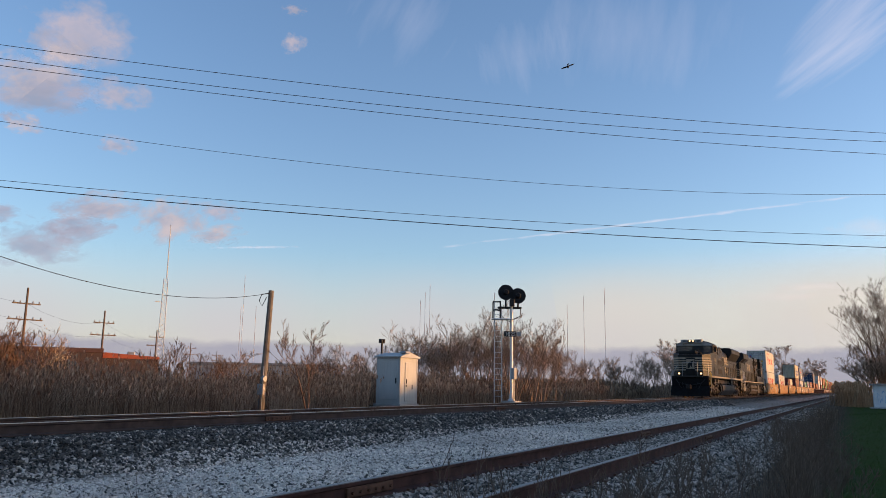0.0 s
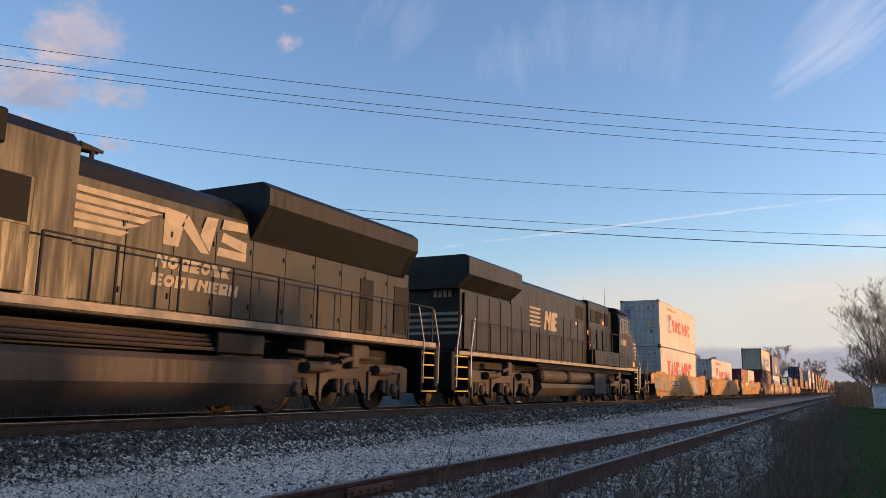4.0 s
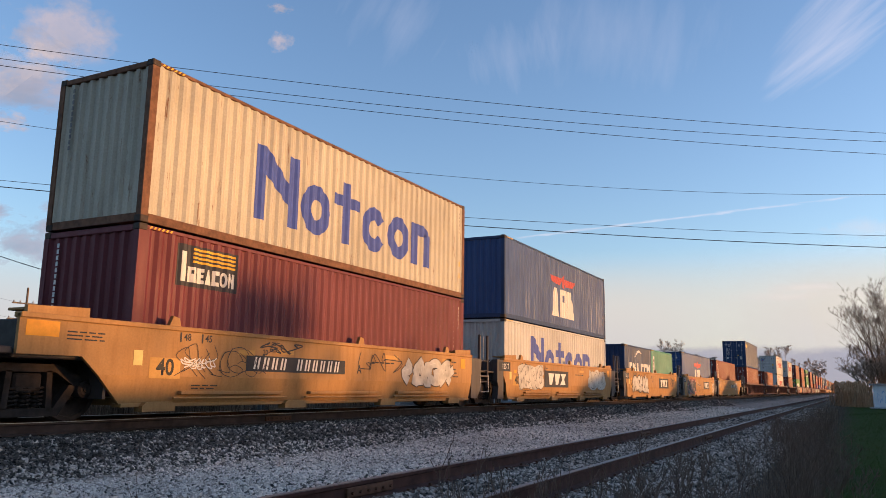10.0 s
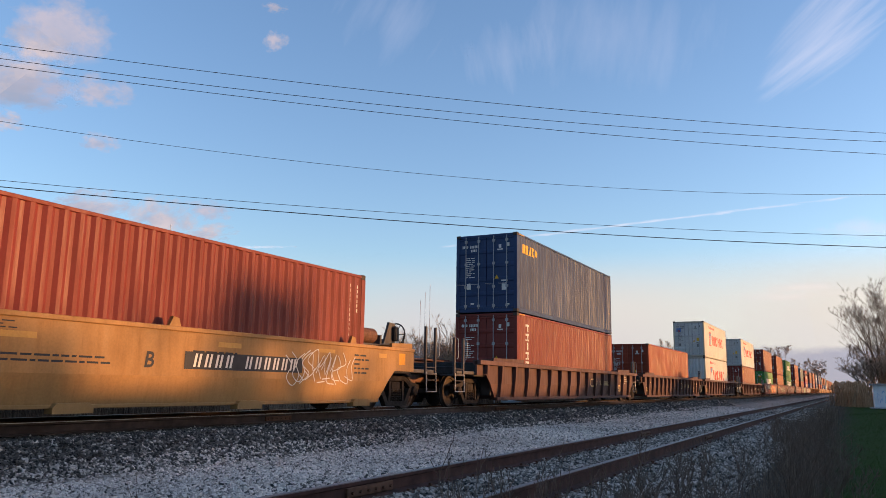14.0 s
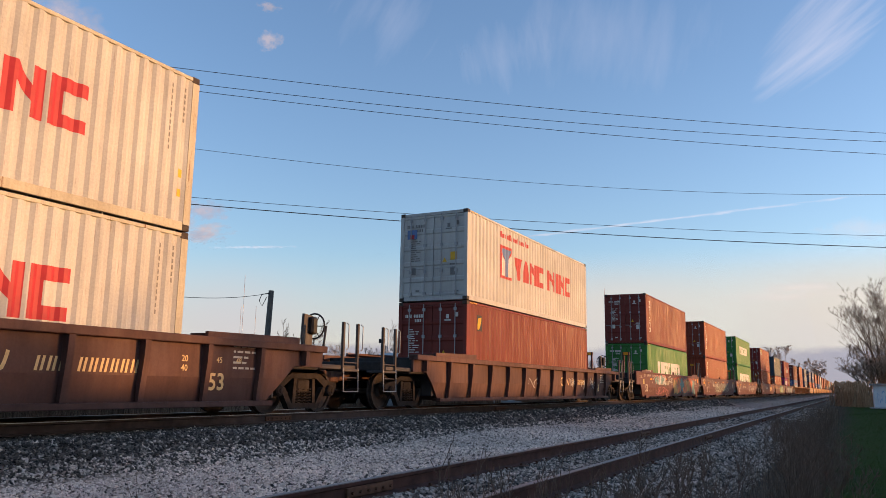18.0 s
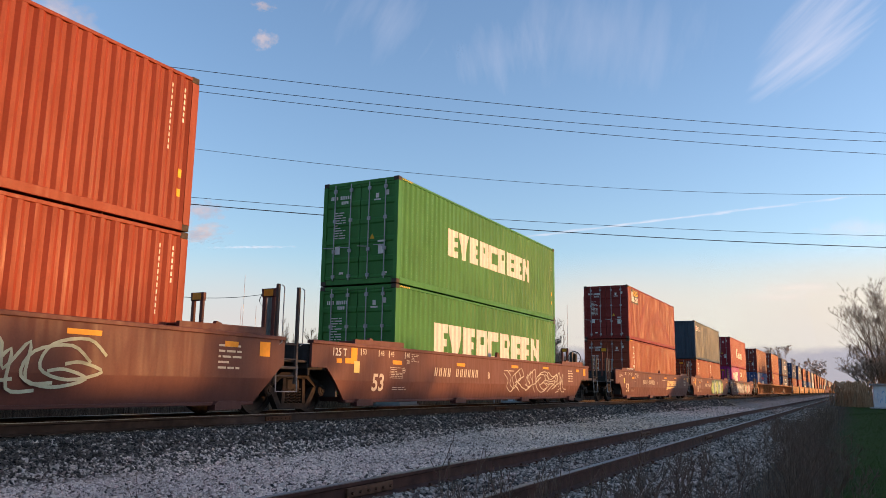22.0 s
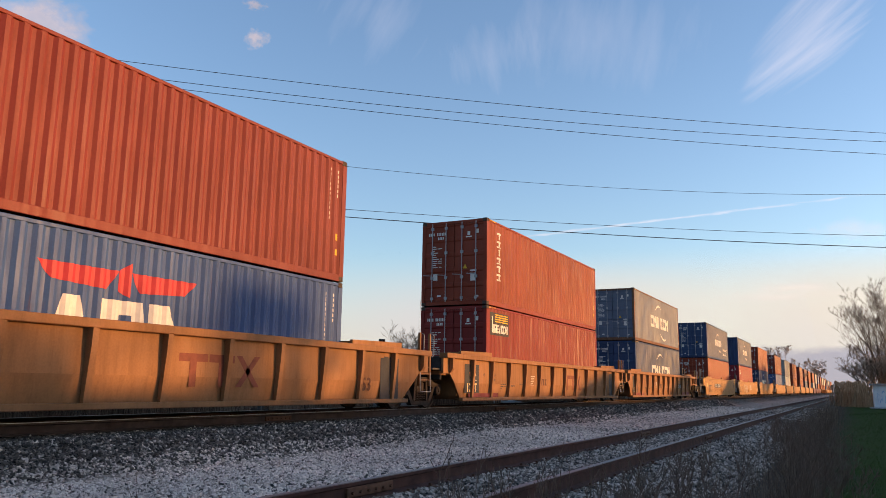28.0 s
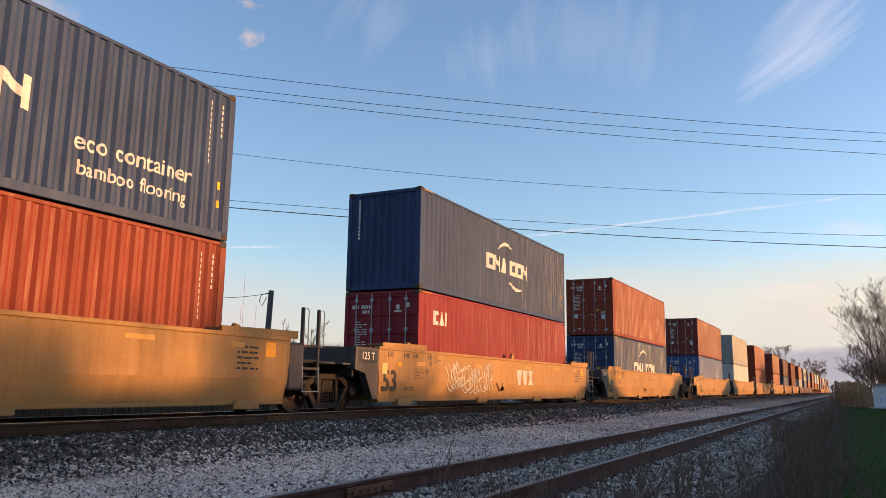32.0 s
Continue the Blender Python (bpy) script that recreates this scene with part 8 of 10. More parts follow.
def branchy(seed, height, spread, trunk_r, levels=4, stems=1, twig_r=0.006, lift=0.5, kids=(3, 5), start=0.3):
    """Bare limbs: each bends, tapers and forks. Returns the shapes of the trunk and of the crown, and the tips."""
    r = random.Random(seed)
    trunk, crown, tips = Shape(), Shape(), []

    def limb(p, d, length, rad, level, into):
        n = 4 if level < 2 else 3
        pts, rs = [p.copy()], [rad]
        q, dd = p.copy(), d.copy()
        for i in range(n):
            dd = (dd + Vector((r.uniform(-1, 1), r.uniform(-1, 1), r.uniform(-0.5, 0.8) * lift)) * 0.22).normalized()
            q = q + dd * (length / n)
            pts.append(q.copy())
            rs.append(max(twig_r, rad * (1 - 0.75 * (i + 1) / n)))
        into.tube(pts, rs, 6 if level == 0 else 4 if level == 1 else 3, False)
        if level >= levels:
            tips.append(q)
            return
        m = r.randint(*kids)
        for i in range(m):
            t = start + (1 - start) * (i + r.random()) / m
            k = min(n - 1, int(t * n))
            base = pts[k].lerp(pts[k + 1], t * n - k)
            a = r.uniform(0, 2 * math.pi)
            side = Vector((math.cos(a), math.sin(a), 0))
            nd = (dd * r.uniform(0.5, 1.0) + side * spread * r.uniform(0.6, 1.2) + Vector((0, 0, lift * 0.6))).normalized()
            limb(base, nd, length * r.uniform(0.42, 0.68) * (1.15 - 0.4 * t), max(twig_r, rs[k] * 0.55), level + 1, crown)
        tips.append(q)

    for s in range(stems):
        a = 2 * math.pi * s / max(1, stems) + r.random()
        d = Vector((math.cos(a) * (0.32 if stems > 1 else 0.05), math.sin(a) * (0.32 if stems > 1 else 0.05), 1)).normalized()
        limb(Vector((0.12 * s * math.cos(a), 0.12 * s * math.sin(a), -0.15)), d, height * r.uniform(0.5, 0.66), trunk_r * r.uniform(0.7, 1), 0, trunk)
    return trunk, crown, tips


def bud_cloud(tips, seed, n, size, jitter):
    r = random.Random(seed)
    s = Shape()
    for _ in range(n):
        p = r.choice(tips) + Vector((r.gauss(0, jitter), r.gauss(0, jitter), r.gauss(0, jitter)))
        a, b = Vector((r.uniform(-1, 1), r.uniform(-1, 1), r.uniform(-1, 1))) * size, Vector((r.uniform(-1, 1), r.uniform(-1, 1), r.uniform(-1, 1))) * size
        s.add([p - a, p + b, p + a], [(0, 1, 2)])
    return s


TREES = {}


def bare_tree(label, at, height, seed, spread=0.7, stems=1, r=0.12, levels=4, buds=0, bud_mat=None, bark=None, name="tree", category="tree", width=1.0, twig=0.006, kids=(3, 5), lift=0.5):
    ob = thing(name, label, category, at)
    key = (seed, height, spread, stems, levels, twig, kids, lift)
    if key not in TREES:
        t, c, tips = branchy(seed, height, spread, r, levels, stems, twig, lift, kids)
        TREES[key] = (t.mesh("trunk"), c.mesh("crown"), tips)
    t, c, tips = TREES[key]
    part("trunk", t, bark or BARK, ob)
    part("crown", c, bark or BARK, ob)
    if buds:
        part("foliage", bud_cloud(tips, seed, buds, 0.028 * max(1, height / 7), 0.14 * height / 6), bud_mat or BUDS, ob)
    ob.scale = (width, width, 1)
    return ob


def plants():
    ga = lambda az, d: (lambda p: (p.x, p.y, ground_height(p.x, p.y)))(bearing(az, d))

    def reed_place(rng, n):
        az = np.radians(rng.uniform(0.5, 62, n) ** 1.0)
        y = 17.3 + np.abs(rng.normal(0, 5.5, n))
        y = np.where(rng.random(n) < 0.45, rng.uniform(17.3, 20, n), y)
        x = y / np.tan(np.maximum(az, 0.10))
        x = np.where(rng.random(n) < 0.7, rng.uniform(5, 75, n), np.minimum(x, 190))
        b, dd = np.degrees(np.arctan2(y, x)), np.hypot(x, y)
        keep = ~((b > 29.2) & (b < 33.0) & (dd < 37)) & ~((b > 21.3) & (b < 24.0) & (dd < 43.5)) & ~((b > 39.9) & (b < 41.4) & (dd < 31))
        k = np.where(keep, 1.0, 1.25)
        return x * k, y * k
    blades("reed_bed", "dense dry tan reeds and dead grass beyond the track", 76000, reed_place,
           lambda r, x, y: (1.02 + 0.14 * np.sin(x * 0.23) + 0.10 * np.sin(x * 0.9 + y) + r.normal(0, 0.24, len(x))) * np.where(y < 18.4, 0.74, 1.0) * np.where(np.arctan2(y, x) > 0.80, 1.10, 1.0), 0.0085, REEDS, 4, 0.22, 0.34)
    # woody brush along the reeds
    rr = random.Random(9)
    for i in range(30):
        x = -2 + i * 3.6 + rr.uniform(-1, 1)
        y = rr.uniform(19.0, 23.5)
        if abs(x - 31) < 2.5 or abs(x - 22.8) < 1.2:
            y += 3
        if i < 8:
            h, sd = rr.uniform(2.4, 3.4), i % 3
        else:
            h, sd = rr.uniform(2.0, 3.0), i % 3
        o = bare_tree("leafless brown brush among dry reeds", (x, y, ground_height(x, y)), 2.8, 300 + sd, 0.75, 4, 0.03, 3, 0, None, BRUSHBARK, "bush", "bush", 1.0, 0.005, (4, 6))
        o.rotation_euler.z = rr.uniform(0, 6.28)
        o.scale = (1.0, 1.0, h / 2.8)
        o["group"] = "brush beyond the track"
    # single trees and clumps by bearing
    T = lambda lab, az, d, h, sd, **k: bare_tree(lab, ga(az, d), h, sd, **k)
    T("leafless multi-stemmed tree with reddish buds behind the track", 29.3, 46, 4.9, 41, stems=4, levels=4, buds=300, kids=(4, 5), lift=0.5, r=0.07)
    T("leafless multi-stemmed tree with reddish buds behind the track", 27.4, 48, 5.2, 42, stems=4, levels=4, buds=300, kids=(4, 5), lift=0.5, r=0.07)
    T("tall leafless tree with upswept limbs behind the signal", 25.3, 50, 6.4, 43, stems=4, levels=4, buds=300, kids=(4, 5), lift=0.55, r=0.08)
    T("tall leafless tree with upswept limbs behind the signal", 24.2, 52, 6.2, 44, stems=3, levels=4, buds=300, kids=(4, 5), lift=0.55, r=0.08)
    T("tall leafless tree with catkins behind the signal", 21.9, 50, 6.2, 45, stems=4, levels=4, buds=500, kids=(4, 5), lift=0.5, r=0.08)
    T("leafless tree with fine twigs behind the reeds", 20.4, 54, 5.2, 46, stems=3, levels=4, buds=300, kids=(3, 4), lift=0.9, r=0.06)
    T("leafless tree with fine twigs behind the reeds", 19.2, 60, 5.0, 41, stems=4, levels=4, kids=(3, 4), lift=0.9, r=0.06)
    T("young leafless tree standing over the reeds", 37.3, 27, 3.7, 47, stems=2, levels=4, buds=60, r=0.035, lift=0.6, kids=(3, 4), bark=BRUSHBARK)
    T("small leafless tree behind the reeds", 34.7, 60, 5.0, 48, stems=3, levels=4, buds=200, r=0.06)
    T("small leafless tree behind the reeds", 33.8, 58, 4.6, 46, stems=3, levels=4, buds=200, r=0.06)
    T("round leafless tree in the distance", 42.4, 110, 7.6, 49, spread=1.0, stems=3, levels=5, buds=0, r=0.10, kids=(3, 4), twig=0.013, bark=LITBARK)
    T("bush with white blossom buds by the reeds", 54.4, 27, 3.1, 50, stems=4, levels=3, buds=420, bud_mat=BLOSSOM, r=0.035, lift=0.9)
    T("leafless thicket by the reeds", 58.5, 24, 2.9, 51, stems=5, levels=4, buds=200, r=0.03, bark=BRUSHBARK)
    T("leafless thicket by the reeds", 56.8, 25, 2.7, 52, stems=5, levels=4, buds=100, r=0.03, bark=BRUSHBARK)
    for az, d, h, sd, b in ((15.6, 66, 4.4, 42, 300), (14.4, 72, 5.0, 45, 400), (13.2, 78, 4.8, 44, 300), (16.9, 62, 4.0, 46, 200), (12.2, 90, 5.4, 43, 300)):
        T("leafless scrub tree beyond the reeds", az, d, h, sd, stems=4, levels=4, buds=b, kids=(4, 5), lift=0.45, r=0.06)
    # the far trees here wear FARBARK, with distance haze mixed into the bark colour
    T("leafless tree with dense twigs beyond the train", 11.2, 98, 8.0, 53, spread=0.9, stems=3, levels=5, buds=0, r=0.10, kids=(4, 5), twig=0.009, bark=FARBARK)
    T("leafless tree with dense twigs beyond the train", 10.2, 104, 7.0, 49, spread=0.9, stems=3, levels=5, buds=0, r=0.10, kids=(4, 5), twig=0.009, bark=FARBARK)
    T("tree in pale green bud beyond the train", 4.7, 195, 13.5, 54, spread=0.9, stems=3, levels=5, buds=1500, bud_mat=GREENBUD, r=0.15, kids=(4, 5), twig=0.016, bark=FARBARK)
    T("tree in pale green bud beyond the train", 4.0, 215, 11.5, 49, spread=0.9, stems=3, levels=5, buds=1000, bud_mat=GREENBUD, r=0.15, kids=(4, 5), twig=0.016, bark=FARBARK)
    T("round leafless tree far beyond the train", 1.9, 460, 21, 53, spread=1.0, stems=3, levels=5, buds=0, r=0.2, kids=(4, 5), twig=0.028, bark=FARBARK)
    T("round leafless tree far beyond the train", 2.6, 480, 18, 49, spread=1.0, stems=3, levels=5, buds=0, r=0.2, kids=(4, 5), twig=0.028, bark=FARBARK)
    # the dense twiggy row behind the cabinet and the signal
    rt = random.Random(77)
    for i in range(17):
        az = 30.6 - i * 0.74 + rt.uniform(-0.3, 0.3)
        o = T("leafless tree in a dense twiggy row behind the reeds", az, rt.uniform(44, 54), 6.0, 140 + i % 3, spread=0.7, stems=4, levels=4, r=0.05, kids=(4, 5), lift=0.6, twig=0.0055, bark=LITBARK)
        k = (rt.uniform(0.80, 0.98) if az > 20.6 else rt.uniform(0.6, 0.72)) * (0.8 if az > 29.8 else 1)
        o.scale = (k, k, k)
        o.rotation_euler.z = rt.uniform(0, 6.28)
        o["group"] = "twiggy row behind the reeds"
    for i in range(12):
        az = rt.uniform(33, 44)
        o = T("low leafless tree behind the reeds", az, rt.uniform(48, 75), 6.0, 140 + i % 3, spread=0.7, stems=4, levels=4, r=0.05, kids=(4, 5), lift=0.6, twig=0.0055, bark=LITBARK)
        k = rt.uniform(0.45, 0.65)
        o.scale = (k, k, k)
        o.rotation_euler.z = rt.uniform(0, 6.28)
        o["group"] = "low trees behind the reeds"
    # the trees at the far edge of the grass
    for az, d, h, sd in ((-1.5, 165, 20, 55), (-2.1, 160, 24, 56), (-1.0, 180, 14.5, 57), (-2.8, 168, 25, 55), (-3.6, 156, 22.5, 57), (-2.4, 180, 22.5, 57)):
        T("tall leafless tree with fanned limbs at the edge of the grass", az, d, h, sd, spread=0.72, stems=5, levels=5, buds=0, r=0.22, lift=0.55, kids=(3, 4), twig=0.011, bark=RIGHTBARK)
    for i, (az, d, h) in enumerate(((-1.0, 122, 7.0), (-1.6, 120, 8.0), (-2.3, 122, 7.6), (-3.0, 118, 7.2))):
        T("dark dense hedge shrub at the edge of the grass", az, d, h, 60 + i % 2, spread=0.9, stems=6, levels=4, buds=700, bud_mat=DARKBUD, r=0.08, kids=(4, 5), twig=0.016)
    # weeds between siding and grass

    def weed_place(rng, n):
        x = 7.0 + 45 * rng.random(n) ** 1.5
        return x, 0.30 + 0.012 * x + np.abs(rng.normal(0, 0.34 + 0.012 * x, n)) + rng.normal(0, 0.18, n)
    blades("dry_weeds", "dry brown weeds between siding and grass", 3600, weed_place, lambda r, x, y: np.abs(r.normal(0.42, 0.22, len(x))) * np.clip(1.25 - np.abs(y - 0.75) * 0.45, 0.25, 1.2) * (1 + 0.008 * x), 0.0024, WEEDS, 8, 0.0, 0.75, "weeds")

    def grass_place(rng, n):
        x = 7 + 70 * rng.random(n) ** 1.8
        return x, 0.42 - rng.random(n) ** 0.8 * (1.2 + 0.06 * x) + rng.normal(0, 0.12, n)
    blades("lawn", "short green grass verge", 26000, grass_place, lambda r, x, y: np.abs(r.normal(0.07, 0.03, len(x))), 0.006, LAWN, 12, 0.0, 0.5, "grass")
    # thin saplings close to the camera and a tangle of brush beside the siding
    rr = random.Random(21)
    spots = [(31.6, 5.2, 0.72, 70), (25.9, 5.3, 1.05, 71), (24.2, 5.8, 1.0, 72), (21.5, 5.4, 0.9, 73), (20.4, 6.2, 1.0, 70), (26.6, 5.9, 0.8, 73), (18.2, 6.6, 0.9, 71), (48.3, 6.3, 0.8, 74), (10.6, 6.4, 1.25, 71), (9.4, 7.4, 1.2, 72), (12.6, 6.6, 1.0, 73)]
    spots += [(23.0, 5.1, 0.85, 71), (17.0, 5.9, 0.95, 72), (15.2, 6.3, 1.05, 70), (13.4, 6.0, 1.0, 73), (28.8, 5.5, 0.6, 72)]
    spots += [(rr.uniform(1.2, 4.4), rr.uniform(8.6, 24.0), rr.uniform(0.55, 1.0), 75 + k % 4) for k in range(46)]
    for i, (az, d, h, sd) in enumerate(spots):
        near = az > 15
        o = bare_tree("thin leafless sapling in the gravel" if near else "dry leafless weed bush beside the siding", ga(az, d), 1.0, sd, spread=0.6 if near else 0.85, stems=1 if sd == 74 else 2 if near else 4, levels=1 if sd == 74 else 2 if near else 3, r=0.010 if near else 0.007, twig=0.0032 if near else 0.0026, kids=(3, 4), bark=TWIG if near else BRUSHTWIG, name="shrub", category="shrub", lift=0.8)
        o.rotation_euler.z = i * 1.3
        o.scale = (h * 0.8, h * 0.8, h)
        o["group"] = "bare shrubs near the camera"


REEDS = island("dry_reed", [(0.0, (0.15, 0.088, 0.058)), (0.35, (0.30, 0.18, 0.115)), (0.65, (0.48, 0.31, 0.20)), (0.85, (0.60, 0.43, 0.29)), (1.0, (0.09, 0.05, 0.035))])
TANREED = island("tan_reed", [(0.0, (0.30, 0.15, 0.075)), (0.5, (0.50, 0.28, 0.15)), (1.0, (0.62, 0.38, 0.22))])
WEEDS = island("dry_weed", [(0.0, (0.07, 0.045, 0.031)), (0.35, (0.14, 0.09, 0.062)), (0.7, (0.24, 0.16, 0.11)), (0.9, (0.40, 0.29, 0.20)), (1.0, (0.05, 0.032, 0.022))])
BRUSHTWIG = plain("dry_brush_stem", (0.16, 0.108, 0.078), 0.95, 0, 0.3, 12, 0.2)
LAWN = island("lawn_grass", [(0.0, (0.024, 0.056, 0.009)), (0.7, (0.048, 0.095, 0.016)), (1.0, (0.11, 0.10, 0.038))])
# bark lightened so that the colour itself carries the haze of distance
FARBARK = plain("bark_paled_for_haze", (0.34, 0.25, 0.18), 0.95, 0, 0.3, 9, 0.2)
LITBARK = plain("warm_pale_bark", (0.24, 0.17, 0.125), 0.95, 0, 0.3, 9, 0.2)
RIGHTBARK = plain("sunlit_pale_bark", (0.115, 0.078, 0.055), 0.95, 0, 0.3, 9, 0.2)
BRUSHBARK = plain("brown_brush_bark", (0.135, 0.082, 0.058), 0.95, 0, 0.3, 9, 0.2)
BLOSSOM = island("white_blossom", [(0.0, (0.62, 0.55, 0.46)), (1.0, (0.75, 0.70, 0.62))])
GREENBUD = island("pale_green_buds", [(0.0, (0.13, 0.15, 0.05)), (1.0, (0.22, 0.22, 0.09))])
DARKBUD = island("dark_hedge_leaves", [(0.0, (0.07, 0.055, 0.035)), (1.0, (0.13, 0.09, 0.055))])
PALESTONE = island("pale_limestone", [(0.0, (0.30, 0.25, 0.208)), (0.15, (0.56, 0.468, 0.39)), (0.5, (0.78, 0.66, 0.555)), (0.88, (0.92, 0.79, 0.67)), (0.92, (0.26, 0.215, 0.18)), (1.0, (0.07, 0.058, 0.048))])
DULLSTONE = island("dull_grey_stone", [(0.0, (0.06, 0.048, 0.04)), (0.25, (0.26, 0.215, 0.175)), (0.6, (0.50, 0.415, 0.345)), (0.88, (0.74, 0.62, 0.52)), (0.91, (0.14, 0.115, 0.095)), (1.0, (0.03, 0.025, 0.021))])
DARKSTONE = island("dark_trap_rock", [(0.0, (0.045, 0.038, 0.033)), (0.45, (0.12, 0.102, 0.087)), (0.76, (0.21, 0.178, 0.15)), (0.88, (0.38, 0.32, 0.27)), (1.0, (0.80, 0.68, 0.57))])


# ---------------------------------------------------------------- lineside things
def relay_cabinet():
    ob = thing("relay_cabinet", "white-painted steel signal cabinet with gabled lid", "cabinet", (30.1, 17.9, -0.30))
    s = Shape().slab(0, 1.56, 0, 1.24, 0.10, 2.16, 0.012)
    part("body", s, CABWHITE, ob)
    part("base", Shape().slab(-0.08, 1.64, -0.08, 1.32, 0.0, 0.10, 0.01), CONCRETE, ob, "concrete base")
    part("roof", Shape().prism([(-0.10, 2.16), (1.66, 2.16), (1.66, 2.22), (0.78, 2.40), (-0.10, 2.22)], "y", -0.10, 1.34), CABWHITE, ob, "overhanging gabled metal lid")
    d = part("door", Shape().slab(0.42, 1.16, -0.03, -0.002, 0.22, 1.95, 0.01), CABWHITE, ob)
    part("handle", Shape().slab(0.50, 0.54, -0.06, -0.03, 1.0, 1.2, 0.006), BLACK, d, "dark latch handle")
    part("padlock", Shape().slab(0.48, 0.56, -0.055, -0.03, 0.86, 0.95, 0.006), BLACK, d)
    part("label_plate", Shape().slab(1.02, 1.10, -0.036, -0.03, 0.75, 0.95, 0.002), DARKMARK, d)
    for a in (0.0, 1.50):
        part("corner_strip", Shape().slab(a - 0.012, a + 0.07, -0.014, 0.0, 0.10, 2.15, 0.004), CABWHITE, ob)
    part("side_panel", Shape().slab(-0.02, -0.002, 0.12, 1.12, 0.3, 2.0, 0.006), CABWHITE, ob)
    part("hinge", Shape().slab(-0.05, -0.02, 0.16, 0.22, 1.0, 1.25, 0.006), BLACK, ob)
    part("vent_cap", Shape().slab(0.45, 0.9, -0.02, 0.3, 2.36, 2.46, 0.02), GREYM, ob)
    p = thing("antenna_post", "dark post with two small heads behind the cabinet", "antenna", (30.9, 19.4, -0.3))
    part("post", Shape().tube([(0, 0, 0), (0, 0, 2.95)], 0.05, 8), BLACK, p)
    part("head", Shape().slab(-0.16, -0.03, -0.1, 0.1, 2.85, 3.05, 0.03), BLACK, p)
    part("head", Shape().slab(0.03, 0.16, -0.1, 0.1, 2.85, 3.05, 0.03), BLACK, p)


def signal_mast():
    bx, by = 38.78, 16.13
    ob = thing("railway_signal", "silver signal mast with two black round targets and ladder", "railway signal", (bx, by, -0.32))
    part("base", Shape().slab(-0.45, 0.45, -0.4, 0.4, 0.0, 0.22, 0.03), CONCRETE, ob, "concrete foundation")
    part("mast", Shape().tube([(0, 0, 0.2), (0, 0, 5.75)], 0.085, 12), SILVER, ob)
    part("mast_collar", Shape().lathe([(0.22, 0.2), (0.30, 0.2), (0.34, 0.11), (0.6, 0.10)], (0, 0, 0), "z", 12), SILVER, ob)
    part("junction_box", Shape().slab(-0.34, 0.02, -0.30, -0.09, 1.35, 1.95, 0.02), GREYM, ob, "grey junction box")
    for x in (-0.22, -0.1):
        part("conduit", Shape().tube([(x, -0.2, 0.0), (x, -0.2, 1.36)], 0.025, 6), GREYM, ob)
    # number plate: faces back along the line
    w = Matrix.Rotation(radians(-62), 4, "Z")
    pl = part("number_plate", Shape().slab(-0.42, 0.26, -0.14, -0.12, 3.62, 3.90, 0.004), BLACK, ob, "black plate with white number")
    pl.matrix_basis = w
    t = part("number", text_mesh("182S", 0.30), WHITE, pl)
    t.matrix_basis = pose(-0.08, -0.146, 3.655)
    bk = part("sign_back", Shape().slab(0.27, 0.52, -0.13, -0.12, 3.65, 3.88, 0.003), GREYM, ob, "grey plate seen from behind")
    bk.matrix_basis = w
    # platform, ladder and cage
    lat = (w @ Vector((1, 0, 0)))
    lad = Shape()
    for s in (-0.2, 0.2):
        c = lat * (-0.72 + s)
        lad.tube([(c.x, c.y, 0.1), (c.x, c.y, 6.0 if s < 0 else 5.3)], 0.022, 5)
    part("ladder_rails", lad, SILVER, ob)
    for i in range(17):
        a, b = lat * -0.92, lat * -0.52
        part("rung", Shape().tube([(a.x, a.y, 0.45 + i * 0.29), (b.x, b.y, 0.45 + i * 0.29)], 0.012, 5), SILVER, ob)
    pf = part("platform", Shape().slab(-1.05, 0.1, -0.25, 0.25, 4.52, 4.58, 0.01), SILVER, ob, "steel platform")
    pf.matrix_basis = w
    cage = Shape()
    for x, y in ((-1.0, -0.22), (-0.6, -0.22), (-1.0, 0.22), (-0.6, 0.22)):
        cage.tube([(x, y, 4.55), (x, y, 5.5)], 0.025, 5)
    for z in (5.05, 5.5):
        cage.tube([(-1.0, -0.22, z), (-0.6, -0.22, z), (-0.6, 0.22, z), (-1.0, 0.22, z), (-1.0, -0.22, z)], 0.025, 5)
    part("guard_rail", cage, BLACK, ob, "black guard rail").matrix_basis = w
    br = part("bracket", Shape().slab(-0.75, 0.55, -0.06, 0.06, 5.12, 5.24, 0.01).tube([(-0.55, -0.05, 5.2), (-0.62, -0.1, 4.8), (-0.3, -0.1, 4.5), (-0.05, -0.05, 4.4)], 0.02, 5).tube([(0.5, -0.05, 5.2), (0.5, -0.1, 4.75), (0.1, -0.08, 4.55)], 0.02, 5), BLACK, ob, "dark head bracket with cables")
    br.matrix_basis = w
    for x, z in ((-0.32, 6.0), (0.34, 5.82)):
        h = part("signal_head", Shape().lathe([(-0.02, 0.0), (-0.02, 0.42), (0.02, 0.42), (0.02, 0.0)], (x, -0.2, z), "y", 32).lathe([(-0.34, 0.0), (-0.34, 0.1), (-0.02, 0.17)], (x, -0.2, z), "y", 14)
                 .tube([(x, -0.2, z - 0.42), (x, -0.1, 5.2)], 0.05, 8), TARGET, ob, "black round target with housing")
        h.matrix_basis = w
    part("head_housing", Shape().slab(-0.13, 0.13, -0.45, -0.22, 5.22, 5.62, 0.03), BLACK, ob).matrix_basis = w


